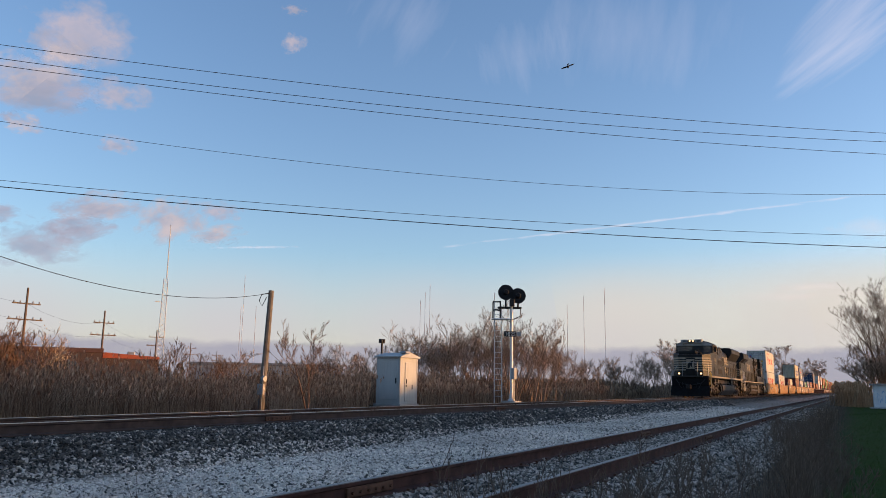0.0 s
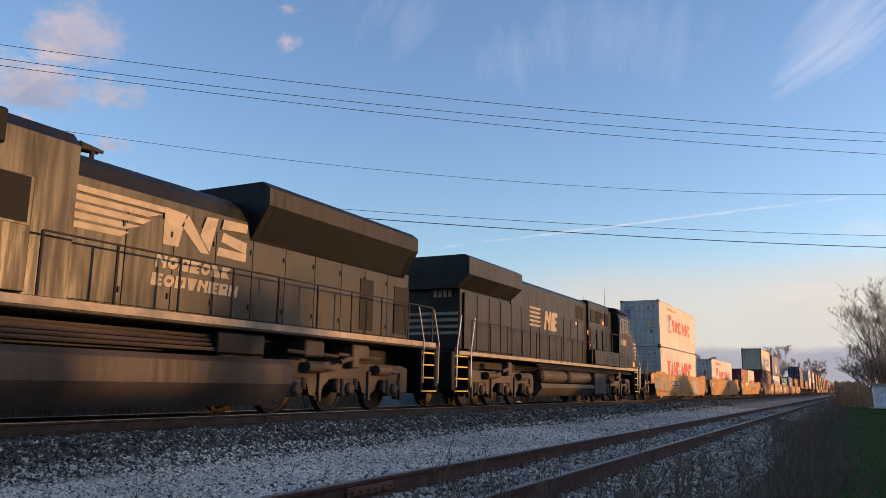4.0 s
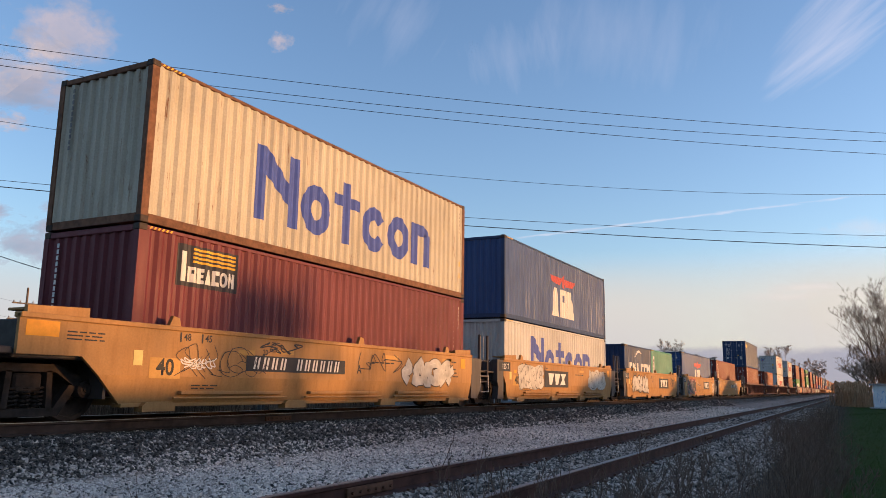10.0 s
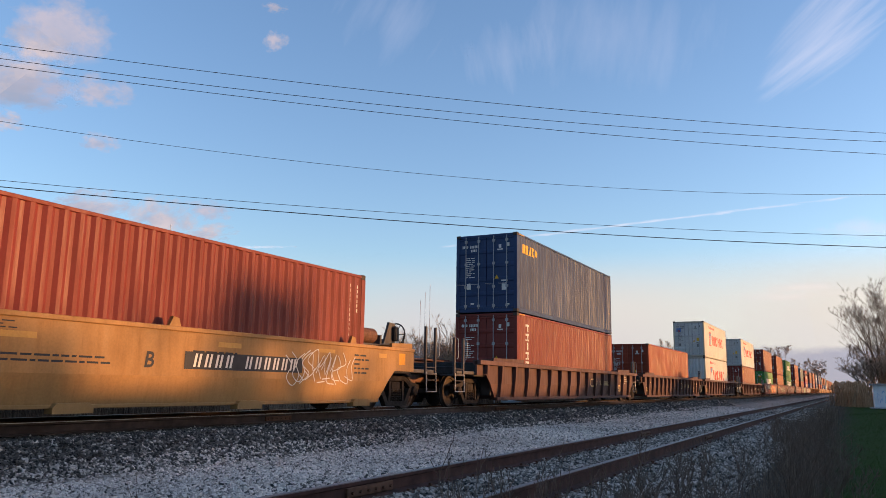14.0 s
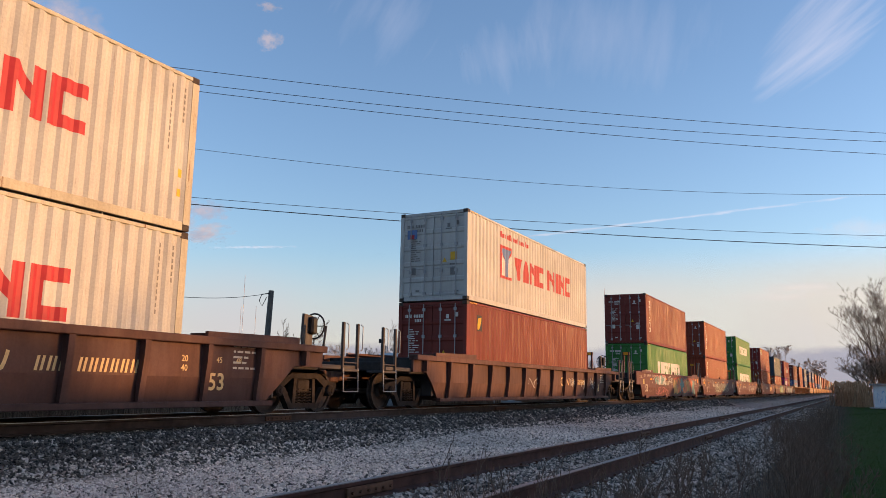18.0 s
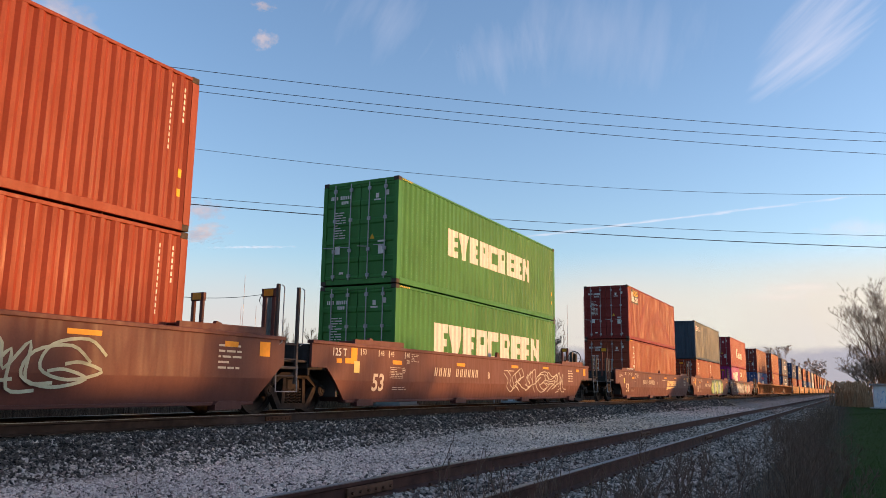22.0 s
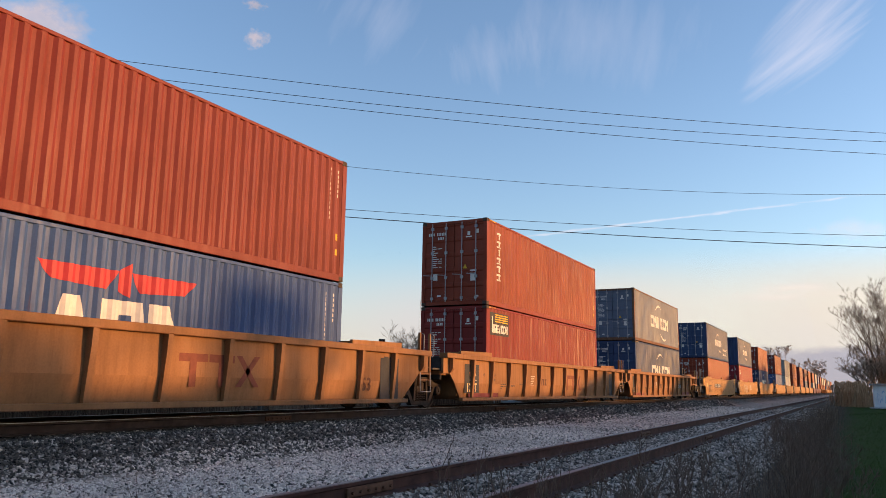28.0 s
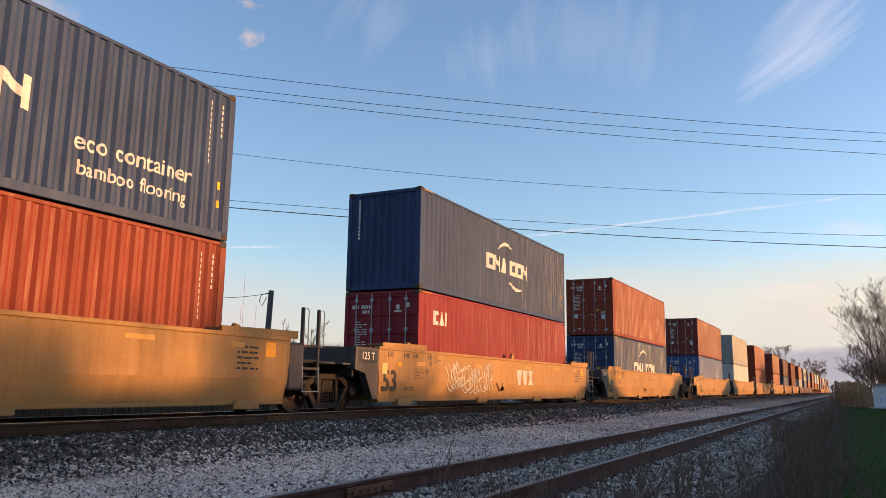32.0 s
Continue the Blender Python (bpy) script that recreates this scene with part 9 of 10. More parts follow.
def crossarm_pole(name, label, at, h, arms, turn, tilt=0.0, mat=None):
    ob = thing(name, label, "utility pole", at)
    ob.rotation_euler = (radians(tilt), 0, radians(turn))
    part("pole", Shape().tube([(0, 0, -0.3), (0, 0, h * 0.5), (0, 0, h)], [0.19, 0.16, 0.12], 9), mat or WOODPOLE, ob)
    for z, w in arms:
        a = part("crossarm", Shape().slab(-w, w, -0.07, 0.07, z, z + 0.14, 0.01), mat or WOODPOLE, ob)
        for x in (-w * 0.9, -w * 0.45, w * 0.45, w * 0.9):
            part("insulator", cached("insulator", lambda: Shape().lathe([(0.0, 0.04), (0.05, 0.09), (0.12, 0.07), (0.18, 0.1), (0.26, 0.04)], (0, 0, 0), "z", 8).mesh("insulator")), GREYM, a).location = (x, 0, z + 0.14)
    return ob


def catenary(name, label, a, b, sag, r, ext=(0.0, 1.0), parent=None, n=40):
    a, b = Vector(a), Vector(b)
    pts = []
    for i in range(n + 1):
        t = ext[0] + (ext[1] - ext[0]) * i / n
        p = a.lerp(b, t) if 0 <= t <= 1 else a + (b - a) * t
        p.z -= sag * 4 * t * (1 - t)
        pts.append(p)
    ob = part(name, Shape().tube(pts, r, 5), WIRE, parent)
    return tagged(ob, label, "cable", group="overhead wires", kind="")


def poles_and_wires():
    # the near line of wires crossing over the tracks
    L, Rr = Vector((15.0, 25.3, 0)), Vector((38.2, -2.1, 0))
    d = (Rr - L)
    for hl, hr, hm, r in ((12.0, 12.0, 11.62, 0.011), (11.5, 11.6, 11.1, 0.011), (11.25, 11.02, 10.75, 0.011), (9.28, 9.2, 8.5, 0.008), (7.22, 7.34, 6.95, 0.009), (7.0, 6.82, 6.62, 0.016)):
        sag = (hl + hr) / 2 - hm
        catenary("overhead_wire", "thin black overhead wire crossing above the tracks", L + Vector((0, 0, hl)), Rr + Vector((0, 0, hr)), sag, r, (-0.25, 1.6))
    crossarm_pole("utility_pole", "tall wooden utility pole with crossarms carrying the wires", (L.x + d.x * 1.61, L.y + d.y * 1.61, -0.6), 14.3, ((11.9, 1.1), (13.2, 1.2)), 40, 0, WOODPOLE)
    crossarm_pole("utility_pole", "tall wooden utility pole with crossarms carrying the wires", (L.x - d.x * 0.25, L.y - d.y * 0.25, -0.4), 12.7, ((10.3, 1.1), (11.6, 1.2)), 40, 0, WOODPOLE)
    # the leaning pole by the track
    ob = thing("utility_pole", "short grey wooden pole with a meter box beside the track", "utility pole", (22.75, 19.5, -0.35))
    part("pole", Shape().tube([(0, 0, -0.3), (0.03, -0.09, 2.2), (0.06, -0.16, 4.45)], [0.13, 0.115, 0.10], 10), WOODGREY, ob)
    part("meter_box", Shape().slab(-0.24, -0.10, -0.26, 0.02, 0.55, 0.95, 0.015), GREYM, ob, "grey meter box")
    part("meter", Shape().lathe([(0.0, 0.0), (0.0, 0.11), (0.12, 0.10), (0.14, 0.0)], (-0.18, -0.30, 1.14), "y", 14), GREYM, ob, "round glass meter")
    part("conduit", Shape().tube([(-0.13, -0.14, 0.0), (-0.13, -0.16, 1.6)], 0.022, 6), GREYM, ob)
    part("cable_loop", Shape().tube([(0.05, -0.14, 4.36), (-0.10, 0.16, 4.3), (-0.20, 0.18, 4.05), (-0.12, 0.10, 3.85), (0.0, 0.0, 4.2)], 0.014, 5), WIRE, ob, "looped black service cable")
    catenary("service_cable", "sagging black service cable", bearing(60.6, 20, 3.66), (22.8, 19.35, 4.0), 0.62, 0.010, (-0.05, 1.0))
    # a line of far poles
    data = ((56.08, 105, 12.0), (51.33, 133, 12.0), (47.91, 178, 12.0), (45.61, 230, 12.0), (43.82, 288, 12.0))
    tops = []
    for i, (az, dd, h) in enumerate(data):
        p = bearing(az, dd, -0.5)
        crossarm_pole("utility_pole", "distant wooden power pole with stacked crossarms", p, h, ((h - 2.0, 1.6), (h - 3.9, 2.0), (h - 6.8, 1.7), (h - 8.4, 1.5)) if i < 2 else ((h - 1.6, 1.6), (h - 3.4, 2.0), (h - 6.0, 1.5)), az - 90 + 20, 0, WOODPOLE)["group"] = "far power poles"
        tops.append(p + Vector((0, 0, h)))
    for a, b in zip(tops, tops[1:]):
        for dz in (-1.9, -3.8, -6.7):
            catenary("overhead_wire", "distant power line wire", a + Vector((0, 0, dz)), b + Vector((0, 0, dz)), 1.0, 0.012, (0, 1), None, 12)
    for dz in (-1.9, -3.8, -6.7):
        catenary("overhead_wire", "distant power line wire", bearing(64, 78, 11.2 + dz + 2), tops[0] + Vector((0, 0, dz)), 0.8, 0.012, (0, 1), None, 12)


def towers():
    def lattice(az, d, h, w, label):
        p = bearing(az, d, -0.5)
        ob = thing("radio_mast", label, "radio mast", p)
        c = [(w * math.cos(t), w * math.sin(t)) for t in (0.3, 2.4, 4.5)]
        hh = h * 0.66
        for x, y in c:
            part("leg", Shape().tube([(x, y, 0), (x * 0.55, y * 0.55, hh)], 0.07, 5), MASTPAINT, ob)
        br = Shape()
        n = 22
        for i in range(n):
            for k in range(3):
                a, b = c[k], c[(k + 1) % 3]
                u, v = 1 - 0.45 * i / n, 1 - 0.45 * (i + 1) / n
                br.tube([(a[0] * u, a[1] * u, hh * i / n), (b[0] * v, b[1] * v, hh * (i + 1) / n)], 0.035, 3)
        part("bracing", br, MASTPAINT, ob, "zigzag lattice bracing")
        part("whip", Shape().tube([(0, 0, hh), (0, 0, h)], [0.10, 0.06], 6), MASTPAINT, ob, "slim aerial on top")
        part("side_arm", Shape().tube([(0, 0, hh * 0.78), (-1.8, 0.6, hh * 0.78)], 0.06, 4), MASTPAINT, ob)
    lattice(47.55, 150, 30.0, 0.85, "slim red and white lattice radio mast in the distance")
    for az, d, top in ((42.2, 480, 7.75), (42.35, 470, 5.5), (41.3, 460, 5.6), (29.35, 430, 6.35), (29.0, 430, 6.95), (28.65, 430, 7.6), (18.5, 430, 6.1), (17.3, 430, 6.75), (15.8, 430, 7.35)):
        p = bearing(az, d, -0.5)
        ob = thing("radio_mast", "very thin distant radio mast with red and white bands", "radio mast", p, "distant radio masts")
        h = d * math.tan(radians(top))
        for i in range(6):
            part("section", Shape().tube([(0, 0, h * i / 6), (0, 0, h * (i + 1) / 6)], 0.11, 5), MASTRED if i % 2 else MASTPAINT, ob)


def buildings():
    ob = thing("industrial_building", "low red-brick industrial building with flat roof behind the reeds", "building", bearing(52.8, 96, 0.1))
    ob.rotation_euler.z = radians(52.8 - 90)
    s = Shape().box(-15, 2.6, 0, 14, 0, 3.6)
    part("wall", s, BRICKWALL, ob)
    part("wall", Shape().box(2.6, 8.8, 2, 14, 0, 3.1), BRICKWALL, ob)
    part("parapet", Shape().slab(-15.1, 2.7, -0.12, 14, 3.6, 4.1, 0.03), ROOFBAND, ob, "orange-red parapet band")
    # the sunlit strip of brick, its light put into a brighter red
    part("parapet", Shape().prism([(2.7, 3.1), (8.9, 3.1), (8.9, 3.35), (2.7, 3.75)], "y", 1.9, 14), SUNLITBRICK, ob, "sloping brick parapet, sunlight put into its bright red")
    for x in (-12, -8.5, -5, -1.5):
        w = part("window", Shape().slab(x, x + 1.6, -0.06, 0.0, 1.2, 2.6, 0.02), GLASS, ob)
    part("roof_unit", Shape().slab(-8, -6.6, 4, 6, 4.1, 4.7, 0.05), GREYM, ob)
    part("roof_unit", Shape().slab(5.5, 6.3, 5, 6, 3.4, 4.0, 0.05), GREYM, ob)
    ob = thing("warehouse", "long low pale grey warehouse in the distance", "building", bearing(39.5, 150, -0.4))
    ob.rotation_euler.z = radians(39.5 - 90)
    part("wall", Shape().box(-16, 12, 0, 20, 0, 4.3), GREYWALL, ob)
    part("roof", Shape().slab(-16.4, 12.4, -0.4, 20.4, 4.3, 4.75, 0.05), GREYM, ob, "pale metal roof edge")
    for i in range(6):
        part("door", Shape().slab(-14 + i * 4.3, -11.6 + i * 4.3, -0.1, 0.0, 0.0, 3.0, 0.02), GREYM, ob)
    # conifer
    p = bearing(46.1, 120, -0.4)
    ob = thing("conifer", "small dark conifer in the distance", "tree", p)
    part("trunk", Shape().tube([(0, 0, 0), (0, 0, 3.6)], [0.12, 0.03], 6), BARK, ob)
    r = random.Random(2)
    s = Shape()
    for i in range(260):
        t = r.random()
        a = r.uniform(0, 6.28)
        rad = (1 - t) * 1.1
        q = Vector((math.cos(a) * rad, math.sin(a) * rad, 0.5 + 3.2 * t))
        s.add([(0, 0, q.z + 0.25), q + Vector((-0.1 * math.sin(a), 0.1 * math.cos(a), 0)), q + Vector((0.1 * math.sin(a), -0.1 * math.cos(a), 0))], [(0, 1, 2)])
    part("foliage", s, CONIFER, ob)
    # shed at the edge of the grass
    ob = thing("shed", "white-painted shed with blue spray marks and flat roof", "shed", (69.0, -1.45, -0.55))
    part("wall", Shape().slab(0, 4.0, -3.6, 0.0, 0, 1.75, 0.01), SHEDWHITE, ob)
    part("roof", Shape().slab(-0.25, 4.2, -3.8, 0.28, 1.75, 1.86, 0.02), GREYM, ob, "thin overhanging roof")
    tag_end = Shape()
    rr = random.Random(4)
    for i in range(5):
        a = -0.35 - i * 0.3
        pts = smooth_line([(a + rr.uniform(-0.15, 0.15), rr.uniform(0.3, 1.3)) for _ in range(5)], 4)
        for p, q in zip(pts, pts[1:]):
            tag_end.add([(-0.006, p[0], p[1]), (-0.006, q[0], q[1]), (-0.006, q[0] + 0.02, q[1] + 0.05), (-0.006, p[0] + 0.02, p[1] + 0.05)], [(0, 1, 2, 3)])
    part("graffiti", tag_end, CYANMARK, ob, "blue sprayed scrawl")
    part("slab", Shape().slab(-1.9, 0.0, -1.2, 0.35, 0.0, 0.07, 0.01), CONCRETE, ob, "concrete doorstep slab")
    # a stand of tall dry grass at the end of the lawn
    blades("reed_clump", "stand of tall tan dry grass at the end of the lawn", 1500, lambda r, n: (80 + r.normal(0, 0.9, n), 0.0 + r.normal(0, 0.62, n)),
           lambda r, x, y: np.abs(r.normal(1.55, 0.25, len(x))), 0.010, TANREED, 31, 0.5, 0.14)


CABWHITE = paint("cabinet_white_paint", (0.40, 0.40, 0.385), 0.45, 0.06, 0.2)
CONCRETE = plain("concrete", (0.36, 0.35, 0.33), 0.9, 0, 0.2, 6, 0.3)
TARGET = plain("matt_black_target", (0.014, 0.014, 0.016), 0.6, 0, 0.2, 6)
WOODPOLE = plain("weathered_pole_wood", (0.14, 0.10, 0.075), 0.9, 0, 0.25, 4, 0.3)
WOODGREY = plain("grey_pole_wood", (0.16, 0.14, 0.12), 0.9, 0, 0.2, 4, 0.3)
MASTPAINT = plain("mast_white", (0.50, 0.49, 0.48), 0.6, 0, 0.1, 3)
MASTRED = plain("mast_red", (0.30, 0.18, 0.16), 0.6, 0, 0.1, 3)
BRICKWALL = plain("dull_brick", (0.08, 0.052, 0.044), 0.9, 0, 0.2, 3, 0.3)
ROOFBAND = plain("brown_red_band", (0.10, 0.052, 0.042), 0.7, 0, 0.2, 2)
SUNLITBRICK = plain("red_band", (0.36, 0.09, 0.045), 0.7, 0, 0.12, 2)
GREYWALL = plain("grey_siding", (0.30, 0.31, 0.32), 0.8, 0, 0.1, 2)
CONIFER = plain("conifer_needles", (0.02, 0.04, 0.022), 0.9, 0, 0.3, 4)
SHEDWHITE = plain("shed_white", (0.62, 0.63, 0.63), 0.75, 0, 0.12, 2, 0.2)
TANBOARD = plain("tan_board", (0.50, 0.23, 0.115), 0.9, 0, 0.2, 4, 0.3)


# ---------------------------------------------------------------- unseen things added behind the camera to shade the line
def behind():
    # added fence, no such fence known; panel heights set the shadow edge on the cars
    f = thing("board_fence", "tall board fence added behind the camera to shade the line", "fence", (-60, -14.0, -0.6))
    for i in range(46):
        part("panel", cached("fence_panel", lambda: Shape().slab(0, 4.0, 0, 0.05, 0, 3.0, 0.01).slab(0, 0.1, -0.05, 0.1, 0, 3.1, 0.01).mesh("panel")), TANBOARD, f).location = (i * 4, 0, 0 if i > 27 else 0.25 if i > 20 else 0.42)
    for i in range(14):
        part("panel", cached("fence_run", lambda: Shape().slab(0, 40.0, 0, 0.05, 0, 3.1, 0.01).slab(0, 0.1, -0.05, 0.1, 0, 3.2, 0.01).mesh("panel")), TANBOARD, f).location = (184 + i * 40, 0, 0)
    part("plinth", Shape().slab(0, 84, 0.0, 0.06, 0, 0.43, 0.01).slab(84.01, 112, 0.0, 0.06, 0, 0.26, 0.01), CONCRETE, f, "concrete boards under the raised panels of the shade fence")
    rr = random.Random(5)
    # added garages, never in view: placed only for the shade they throw
    for i, (x, w, h) in enumerate(((15.0, 5.0, 3.0), (46, 7.0, 3.0), (66, 6.0, 3.4), (-4, 9.0, 4.0), (88, 9, 3.6))):
        g = thing("garage", "plain gabled garage added out of view to shade the train", "building", (x, -22.0, -0.6))
        part("wall", Shape().box(0, w, 0, 6, 0, h), SHEDWHITE, g)
        part("roof", Shape().prism([(-0.3, h), (w + 0.3, h), (w * 0.5, h + 1.5)], "y", -0.3, 6.3), ROOFBAND, g)
    # added tree; foliage kept only up high, so its shadow misses the car sides
    o = bare_tree("unseen round evergreen added to cast a soft round shadow", (31.0, -26.0, -0.6), 7.6, 98, spread=0.55, stems=4, levels=4, r=0.05, kids=(4, 5), twig=0.005, lift=0.9)
    part("foliage", bud_cloud([p for p in TREES[(98, 7.6, 0.55, 4, 4, 0.005, (4, 5), 0.9)][2] if p[2] > 5.65], 98, 800, 0.16, 0.22), DARKBUD, o)
    # three added trees that dim the sun on the nearest stretch of train
    for x, y, k in ((23.9, -27.5, 1.28), (25.0, -26.2, 1.3), (22.6, -26.6, 1.25)):
        o = bare_tree("leafless tree added out of view to thin the sunlight", (x, y, -0.6), 6.0, 91, spread=0.85, stems=4, levels=5, r=0.09, kids=(4, 5), twig=0.012, name="tree", lift=0.5)
        o.scale = (k, k, k)
        o.rotation_euler.z = x * 7
        o["group"] = "garden trees behind the fence"
    # a row of added trees, scaled by how high their broken shade should reach
    for i in range(22):
        x = -18 + i * 6.2 + rr.uniform(-2.0, 2.0)
        y = rr.uniform(-34, -25)
        o = bare_tree("leafless tree added out of view to thin the sunlight", (x, y, -0.6), 6.0, 90 + i % 3, spread=0.85, stems=4, levels=5, r=0.09, kids=(4, 5), twig=0.012, name="tree", lift=0.5)
        k = rr.uniform(1.2, 1.5) if x < 12 else rr.uniform(0.55, 0.75) if 14 < x < 24 else rr.uniform(0.9, 1.2) if x < 46 else rr.uniform(0.45, 0.7)
        o.scale = (k * 1.1, k * 1.1, k)
        o.rotation_euler.z = rr.uniform(0, 6.28)
        o["group"] = "garden trees behind the fence"


# ---------------------------------------------------------------- a bird
def bird():
    ob = thing("bird", "small dark bird swooping down into the reeds", "bird")
    part("body", Shape().lathe([(-0.09, 0.0), (-0.07, 0.02), (-0.01, 0.035), (0.05, 0.025), (0.10, 0.008), (0.14, 0.0)], (0, 0, 0), "x", 8), BLACK, ob)
    for sg in (-1, 1):
        part("wing", Shape().prism([(-0.04, sg * 0.02), (0.04, sg * 0.02), (0.05, sg * 0.12), (0.0, sg * 0.20), (-0.03, sg * 0.12)], "z", 0.005, 0.012), BLACK, ob)
    part("tail", Shape().prism([(0.12, -0.01), (0.20, -0.035), (0.20, 0.035), (0.12, 0.01)], "z", -0.004, 0.004), BLACK, ob)
    DRIFTING.append((ob, [(t, pose(x, y, z, 20, 0, 200)) for t, x, y, z in BIRD_WAY] + [(32.0, pose(*BIRD_WAY[-1][1:], 20, 0, 200))]))


BIRD_WAY = ((0, 19.21, 6.32, 9.3), (0.2, 18.8, 6.95, 9.69), (0.4, 19.74, 8.37, 8.95), (0.6, 22.02, 10.72, 5.65), (0.9, 25.56, 13.69, 0.94))


# ---------------------------------------------------------------- clouds
def cloud_mat(name, col, shade, scale, soft, stretch=(1, 1, 1), thick=1.0, glow=1.0, rot=0.0, edge_at=0.62):
    m = bpy.data.materials.new(name)
    m.use_nodes = True
    n, l = m.node_tree.nodes, m.node_tree.links
    n.remove(n["Principled BSDF"])
    t = n.new("ShaderNodeTexCoord")
    mp = n.new("ShaderNodeMapping")
    mp.inputs["Scale"].default_value = stretch
    mp.inputs["Rotation"].default_value = (0, 0, rot)
    l.new(t.outputs["Object"], mp.inputs[0])
    info = n.new("ShaderNodeObjectInfo")
    off = n.new("ShaderNodeVectorMath")
    off.operation = "MULTIPLY_ADD"
    off.inputs[1].default_value = (0, 0, 1)
    cmb = n.new("ShaderNodeCombineXYZ")
    mul = n.new("ShaderNodeMath")
    mul.operation = "MULTIPLY"
    mul.inputs[1].default_value = 50.0
    l.new(info.outputs["Random"], mul.inputs[0])
    l.new(mul.outputs[0], cmb.inputs[2])
    add = n.new("ShaderNodeVectorMath")
    l.new(mp.outputs[0], add.inputs[0])
    l.new(cmb.outputs[0], add.inputs[1])
    f = noise_tex(n, l, add.outputs[0], scale, 7, 0.62)
    ln = n.new("ShaderNodeVectorMath")
    ln.operation = "LENGTH"
    l.new(t.outputs["Object"], ln.inputs[0])
    fall = n.new("ShaderNodeMapRange")
    fall.inputs["From Min"].default_value, fall.inputs["From Max"].default_value = 0.15, 1.0
    fall.inputs["To Min"].default_value, fall.inputs["To Max"].default_value = 1.0, 0.0
    l.new(ln.outputs["Value"], fall.inputs["Value"])
    s = n.new("ShaderNodeMath")
    s.operation = "MULTIPLY_ADD"
    l.new(fall.outputs[0], s.inputs[0])
    s.inputs[1].default_value = 0.34
    l.new(f, s.inputs[2])
    a = n.new("ShaderNodeMapRange")
    a.inputs["From Min"].default_value, a.inputs["From Max"].default_value = edge_at, edge_at + soft
    a.inputs["To Max"].default_value = thick
    l.new(s.outputs[0], a.inputs["Value"])
    edge = n.new("ShaderNodeMapRange")
    edge.inputs["From Min"].default_value, edge.inputs["From Max"].default_value = 0.0, 0.18
    l.new(fall.outputs[0], edge.inputs["Value"])
    am = n.new("ShaderNodeMath")
    am.operation = "MULTIPLY"
    l.new(a.outputs[0], am.inputs[0])
    l.new(edge.outputs[0], am.inputs[1])
    r = ramp(n, [(0.35, shade), (0.65, col)])
    l.new(noise_tex(n, l, add.outputs[0], scale * 0.8, 4, 0.5), r.inputs[0])
    e = n.new("ShaderNodeEmission")
    e.inputs["Strength"].default_value = glow * 0.42
    l.new(r.outputs[0], e.inputs["Color"])
    tr = n.new("ShaderNodeBsdfTransparent")
    mx = n.new("ShaderNodeMixShader")
    l.new(am.outputs[0], mx.inputs[0])
    l.new(tr.outputs[0], mx.inputs[1])
    l.new(e.outputs[0], mx.inputs[2])
    l.new(mx.outputs[0], n["Material Output"].inputs["Surface"])
    return m


def haze_mat(name, col, thick, ragged=0.0):
    """A soft band: fades out at all its edges; ragged wobbles the upper one."""
    m = bpy.data.materials.new(name)
    m.use_nodes = True
    n, l = m.node_tree.nodes, m.node_tree.links
    n.remove(n["Principled BSDF"])
    t = n.new("ShaderNodeTexCoord")
    sep = n.new("ShaderNodeSeparateXYZ")
    l.new(t.outputs["Object"], sep.inputs[0])
    wob = n.new("ShaderNodeMath")
    wob.operation = "MULTIPLY_ADD"
    l.new(noise_tex(n, l, coords(n, l, (2.2, 0.6, 1)), 1.6, 5, 0.6), wob.inputs[0])
    wob.inputs[1].default_value = ragged * 2
    l.new(sep.outputs["Y"], wob.inputs[2])
    fades = []
    for sock, inner, outer in ((wob.outputs[0], 0.55 + ragged if ragged else 0.0, 0.8 + ragged if ragged else 1.0), (sep.outputs["X"], 0.35, 1.0)):
        a = n.new("ShaderNodeMath")
        a.operation = "ABSOLUTE"
        l.new(sock, a.inputs[0])
        f = n.new("ShaderNodeMapRange")
        f.interpolation_type = "SMOOTHSTEP"
        f.inputs["From Min"].default_value, f.inputs["From Max"].default_value = inner, outer
        f.inputs["To Min"].default_value, f.inputs["To Max"].default_value = 1.0, 0.0
        l.new(a.outputs[0], f.inputs["Value"])
        fades.append(f.outputs[0])
    mul = n.new("ShaderNodeMath")
    mul.operation = "MULTIPLY"
    l.new(fades[0], mul.inputs[0])
    l.new(fades[1], mul.inputs[1])
    k = n.new("ShaderNodeMath")
    k.operation = "MULTIPLY"
    l.new(mul.outputs[0], k.inputs[0])
    k.inputs[1].default_value = thick
    e = n.new("ShaderNodeEmission")
    e.inputs["Color"].default_value = (*col, 1)
    e.inputs["Strength"].default_value = 0.42
    tr = n.new("ShaderNodeBsdfTransparent")
    mx = n.new("ShaderNodeMixShader")
    l.new(k.outputs[0], mx.inputs[0])
    l.new(tr.outputs[0], mx.inputs[1])
    l.new(e.outputs[0], mx.inputs[2])
    l.new(mx.outputs[0], n["Material Output"].inputs["Surface"])
    return m


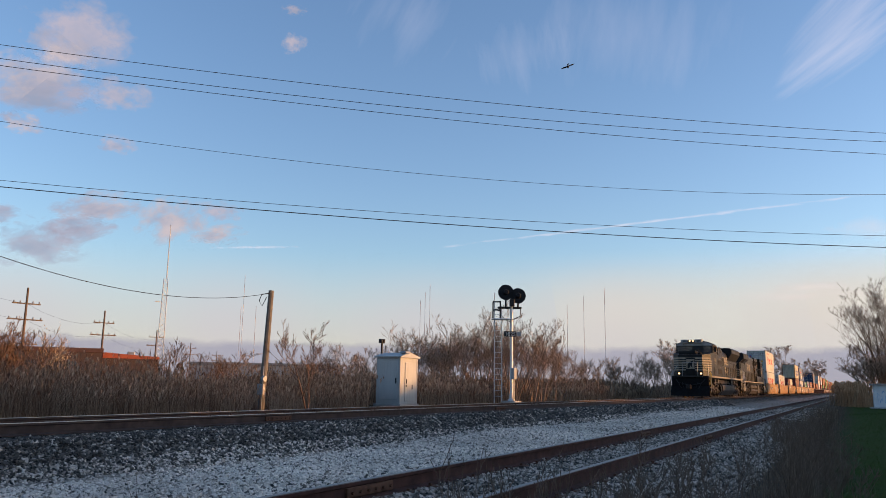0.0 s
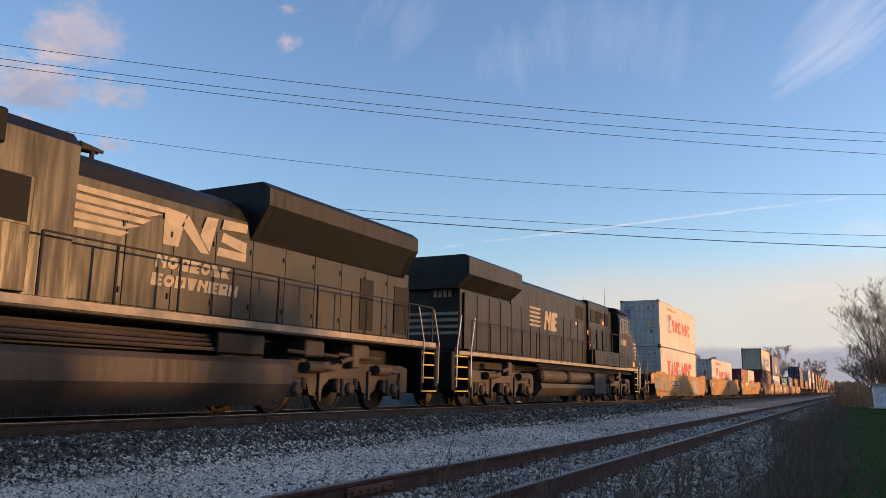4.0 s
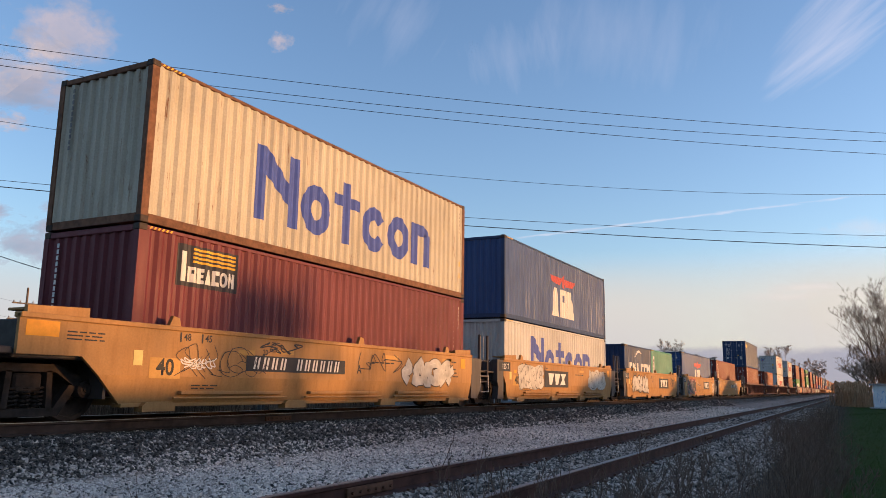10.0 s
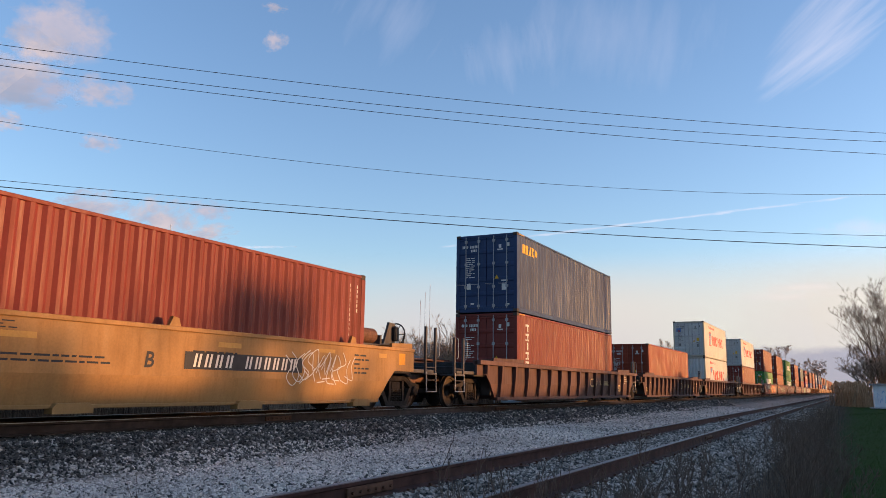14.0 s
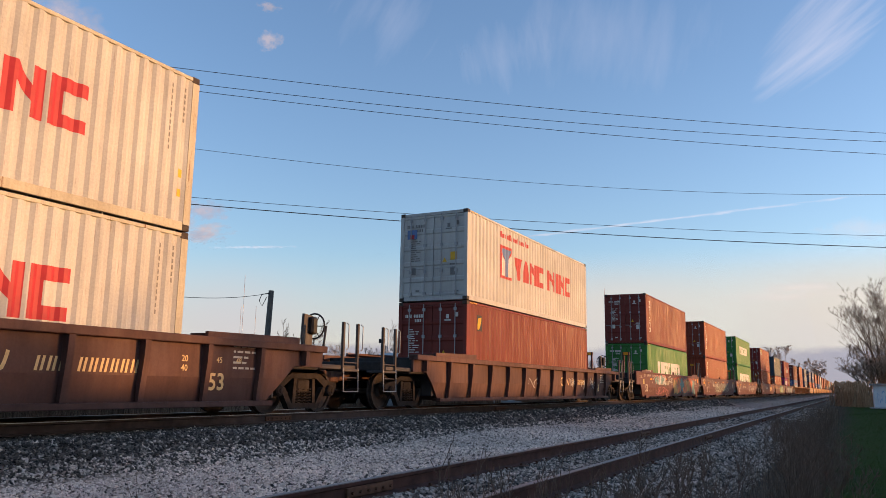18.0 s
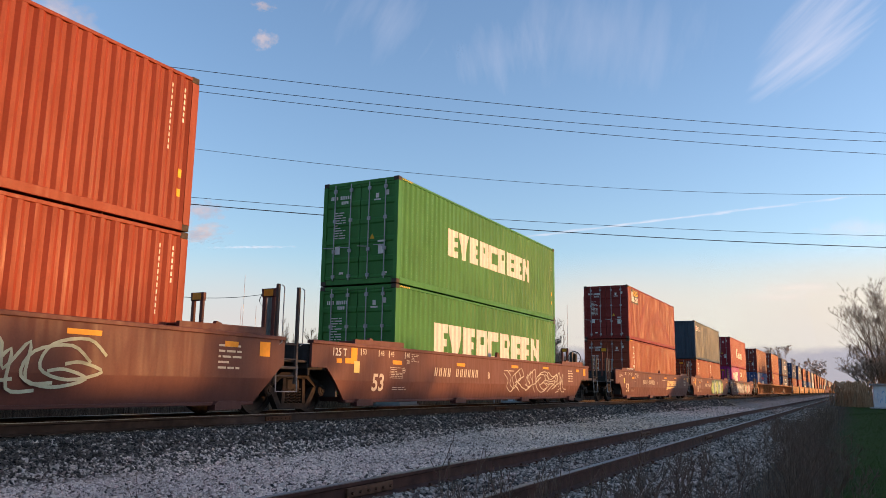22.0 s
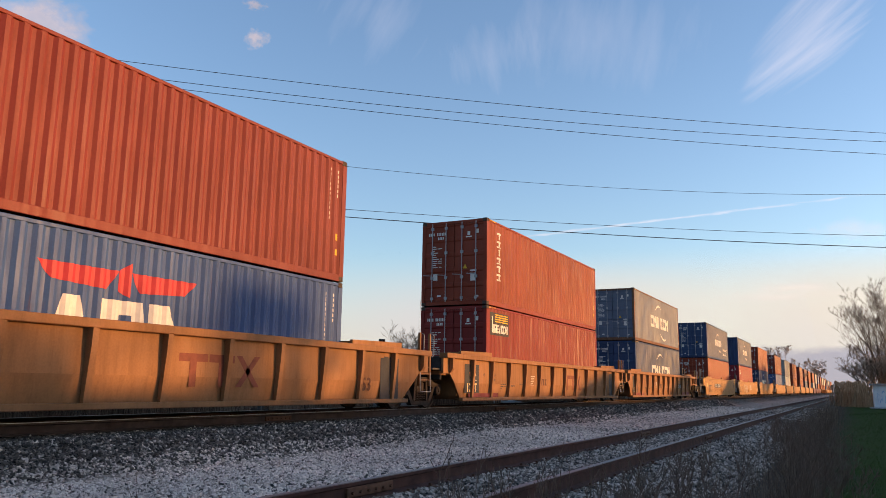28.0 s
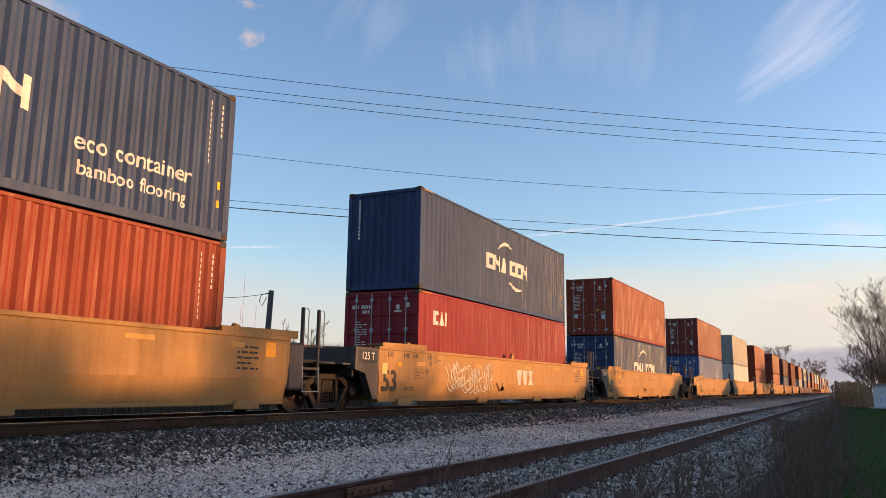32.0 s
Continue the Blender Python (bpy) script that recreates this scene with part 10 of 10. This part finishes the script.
def cloud(label, az, el, w_deg, h_deg, mat, drift=-2.0, roll=0.0, dist=3600.0, rise=0.0):
    """A far, thin cloud sheet square to the line of sight; w_deg, h_deg: its angular size."""
    ob = part("cloud", cached("cloud_sheet", lambda: Shape().add([(-1, -1, 0), (1, -1, 0), (1, 1, 0), (-1, 1, 0)], [(0, 1, 2, 3)]).mesh("cloud")), mat)
    tagged(ob, label, "cloud", "drifting clouds", "structure")
    ob.scale = (dist * math.tan(radians(w_deg / 2)), dist * math.tan(radians(h_deg / 2)), 1)

    def at(a, e):
        p = Vector((dist * math.cos(radians(e)) * math.cos(radians(a)), dist * math.cos(radians(e)) * math.sin(radians(a)), dist * math.sin(radians(e))))
        return look(p, EYE, roll)
    ob.matrix_basis = at(az, el) @ Matrix.Diagonal((*ob.scale, 1))
    DRIFTING.append((ob, [(0.0, at(az, el)), (16.0, at(az + drift * 0.5, el + rise * 0.5)), (32.0, at(az + drift, el + rise))]))
    return ob


def clouds():
    puff = cloud_mat("pink_grey_cumulus", (0.53, 0.50, 0.53), (0.36, 0.41, 0.50), 1.9, 0.28, (1, 0.7, 1), 0.80, 1.0, 0.0, 0.55)
    bright = cloud_mat("bright_pink_cumulus", (0.60, 0.54, 0.52), (0.37, 0.40, 0.47), 1.9, 0.26, (1, 0.8, 1), 0.88, 1.0, 0.0, 0.56)
    dusk = cloud_mat("grey_violet_cumulus", (0.42, 0.42, 0.48), (0.30, 0.36, 0.45), 2.0, 0.26, (1, 0.8, 1), 0.80, 1.0, 0.0, 0.56)
    veil = cloud_mat("thin_cirrus", (0.80, 0.82, 0.88), (0.70, 0.76, 0.88), 1.3, 0.8, (2.6, 0.3, 1), 0.28, 1.0, 0.12)
    sweep = cloud_mat("bright_cirrus", (0.84, 0.84, 0.88), (0.76, 0.80, 0.88), 0.9, 0.8, (0.4, 2.0, 1), 0.60, 1.0, 0.25, 0.52)
    line = cloud_mat("contrail", (0.84, 0.86, 0.89), (0.70, 0.78, 0.88), 5.0, 0.25, (2, 0.1, 1), 0.5)
    glow = cloud_mat("cream_streak", (0.92, 0.80, 0.68), (0.82, 0.75, 0.69), 1.2, 0.6, (1, 0.4, 1), 0.6)
    haze = haze_mat("low_grey_haze", (0.58, 0.59, 0.60), 0.62)
    band = haze_mat("low_violet_bank", (0.36, 0.385, 0.44), 0.86, 0.25)
    P = "pink-grey drifting evening cloud"
    cloud(P, 54.8, 23.0, 8.5, 5.0, puff, 3.2)
    cloud(P, 55.6, 21.6, 5.0, 3.2, bright, 3.2)
    cloud(P, 57.4, 19.4, 8.0, 4.2, bright, 3.0, -12)
    cloud(P, 56.4, 18.6, 9.0, 3.4, dusk, 3.0, -10)
    cloud("small pale cloud shreds", 51.8, 19.4, 5.0, 2.6, puff, 2.9)
    cloud("small pale cloud shreds", 57.6, 16.5, 3.2, 1.6, bright, 2.6)
    cloud("small pale cloud shreds", 51.6, 16.0, 3.0, 1.5, puff, 2.6)
    cloud("small pale cloud shreds", 39.7, 26.6, 2.0, 1.0, dusk, 3.4)
    cloud("small pale cloud shreds", 39.6, 24.4, 2.2, 1.7, puff, 3.2, -30)
    cloud("grey-pink evening cloud low in the sky", 52.4, 11.7, 6.6, 2.6, bright, 1.6, -14)
    cloud("bright pink evening cloud low in the sky", 47.6, 11.2, 5.6, 3.8, bright, 1.6, -14)
    cloud("bright pink evening cloud low in the sky", 44.2, 10.4, 5.2, 1.8, bright, 1.5, -8)
    cloud("grey-pink evening cloud low in the sky", 44.2, 12.1, 3.8, 1.7, puff, 1.6)
    cloud("grey violet evening cloud low in the sky", 55.6, 8.9, 7.4, 3.6, dusk, 1.4, -10)
    cloud("grey violet evening cloud low in the sky", 53.4, 10.2, 5.4, 2.2, dusk, 1.4, -12)
    cloud("grey violet evening cloud low in the sky", 58.6, 10.6, 5.0, 1.8, dusk, 1.4)
    cloud("thin veil of cirrus streaks", 14.5, 25.6, 19, 10, veil, 2.6, 8)
    cloud("thin veil of cirrus streaks", 31.0, 26.5, 12, 8, veil, 2.6, 28)
    cloud("thin veil of cirrus streaks", 22.0, 24.0, 9, 6, veil, 2.6, -10)
    cloud("bright sweep of cirrus", -1.6, 24.2, 12, 4.6, sweep, 2.6, -40)
    cloud("bright sweep of cirrus", -0.8, 22.2, 10, 3.2, sweep, 2.6, -30)
    cloud("cream cloud streak low in the sky", -1.4, 10.5, 7.5, 2.3, glow, 1.2, 4)
    cloud("cream cloud streak low in the sky", 2.9, 6.4, 11, 1.0, glow, 1.2)
    cloud("cream cloud streak low in the sky", 1.5, 7.0, 9, 1.0, glow, 1.2)
    cloud("thin straight contrail", 12.5, 11.9, 44, 0.32, line, 0.3, -5.0)
    cloud("thin straight contrail", 41.6, 9.7, 9, 0.3, line, 0.3, -4.0)
    warm = haze_mat("cream_low_glow", (0.72, 0.69, 0.56), 0.5)
    for az in (6, -12, -30):
        cloud("faint cream glow low in the sky", az, 6.0, 44, 9.0, warm, 0.0, 0, 3900)
    for k in range(26):
        az = 78 - k * 14
        if 30 < abs((az + 62 + 180) % 360 - 180):
            cloud("faint grey haze above the horizon", az, 3.6, 30, 13.0, haze, 0.0, 0, 4000)
            cloud("long low violet-grey cloud bank above the horizon", az - 2, 0.9, 28, 5.6, band, 0.2 if k < 8 else 0.0, 0, 3800)


ground()
tracks()
stones("pale_gravel", "pale grey crushed stone between the tracks", [(4.5, 22, 4.5, 9.3, 52000, 0.015, 0.036), (20, 60, 5.2, 9.2, 14000, 0.028, 0.05)], PALESTONE, 1)
stones("siding_gravel", "dull grey crushed stone along the siding", [(6.5, 28, 1.3, 5.2, 30000, 0.014, 0.034), (20, 60, 1.8, 5.4, 9000, 0.028, 0.05)], DULLSTONE, 3)
stones("dark_ballast", "dark grey crushed stone of the main-line shoulder", [(5.0, 22, 8.9, 10.85, 24000, 0.018, 0.040), (20, 70, 8.8, 10.85, 9000, 0.03, 0.055), (4.5, 24, 4.6, 9.1, 2600, 0.018, 0.036)], DARKSTONE, 2)
relay_cabinet()
signal_mast()
poles_and_wires()
towers()
buildings()
plants()
behind()
clouds()
bird()
lead_loco()
second_loco()
make_train()
motions()
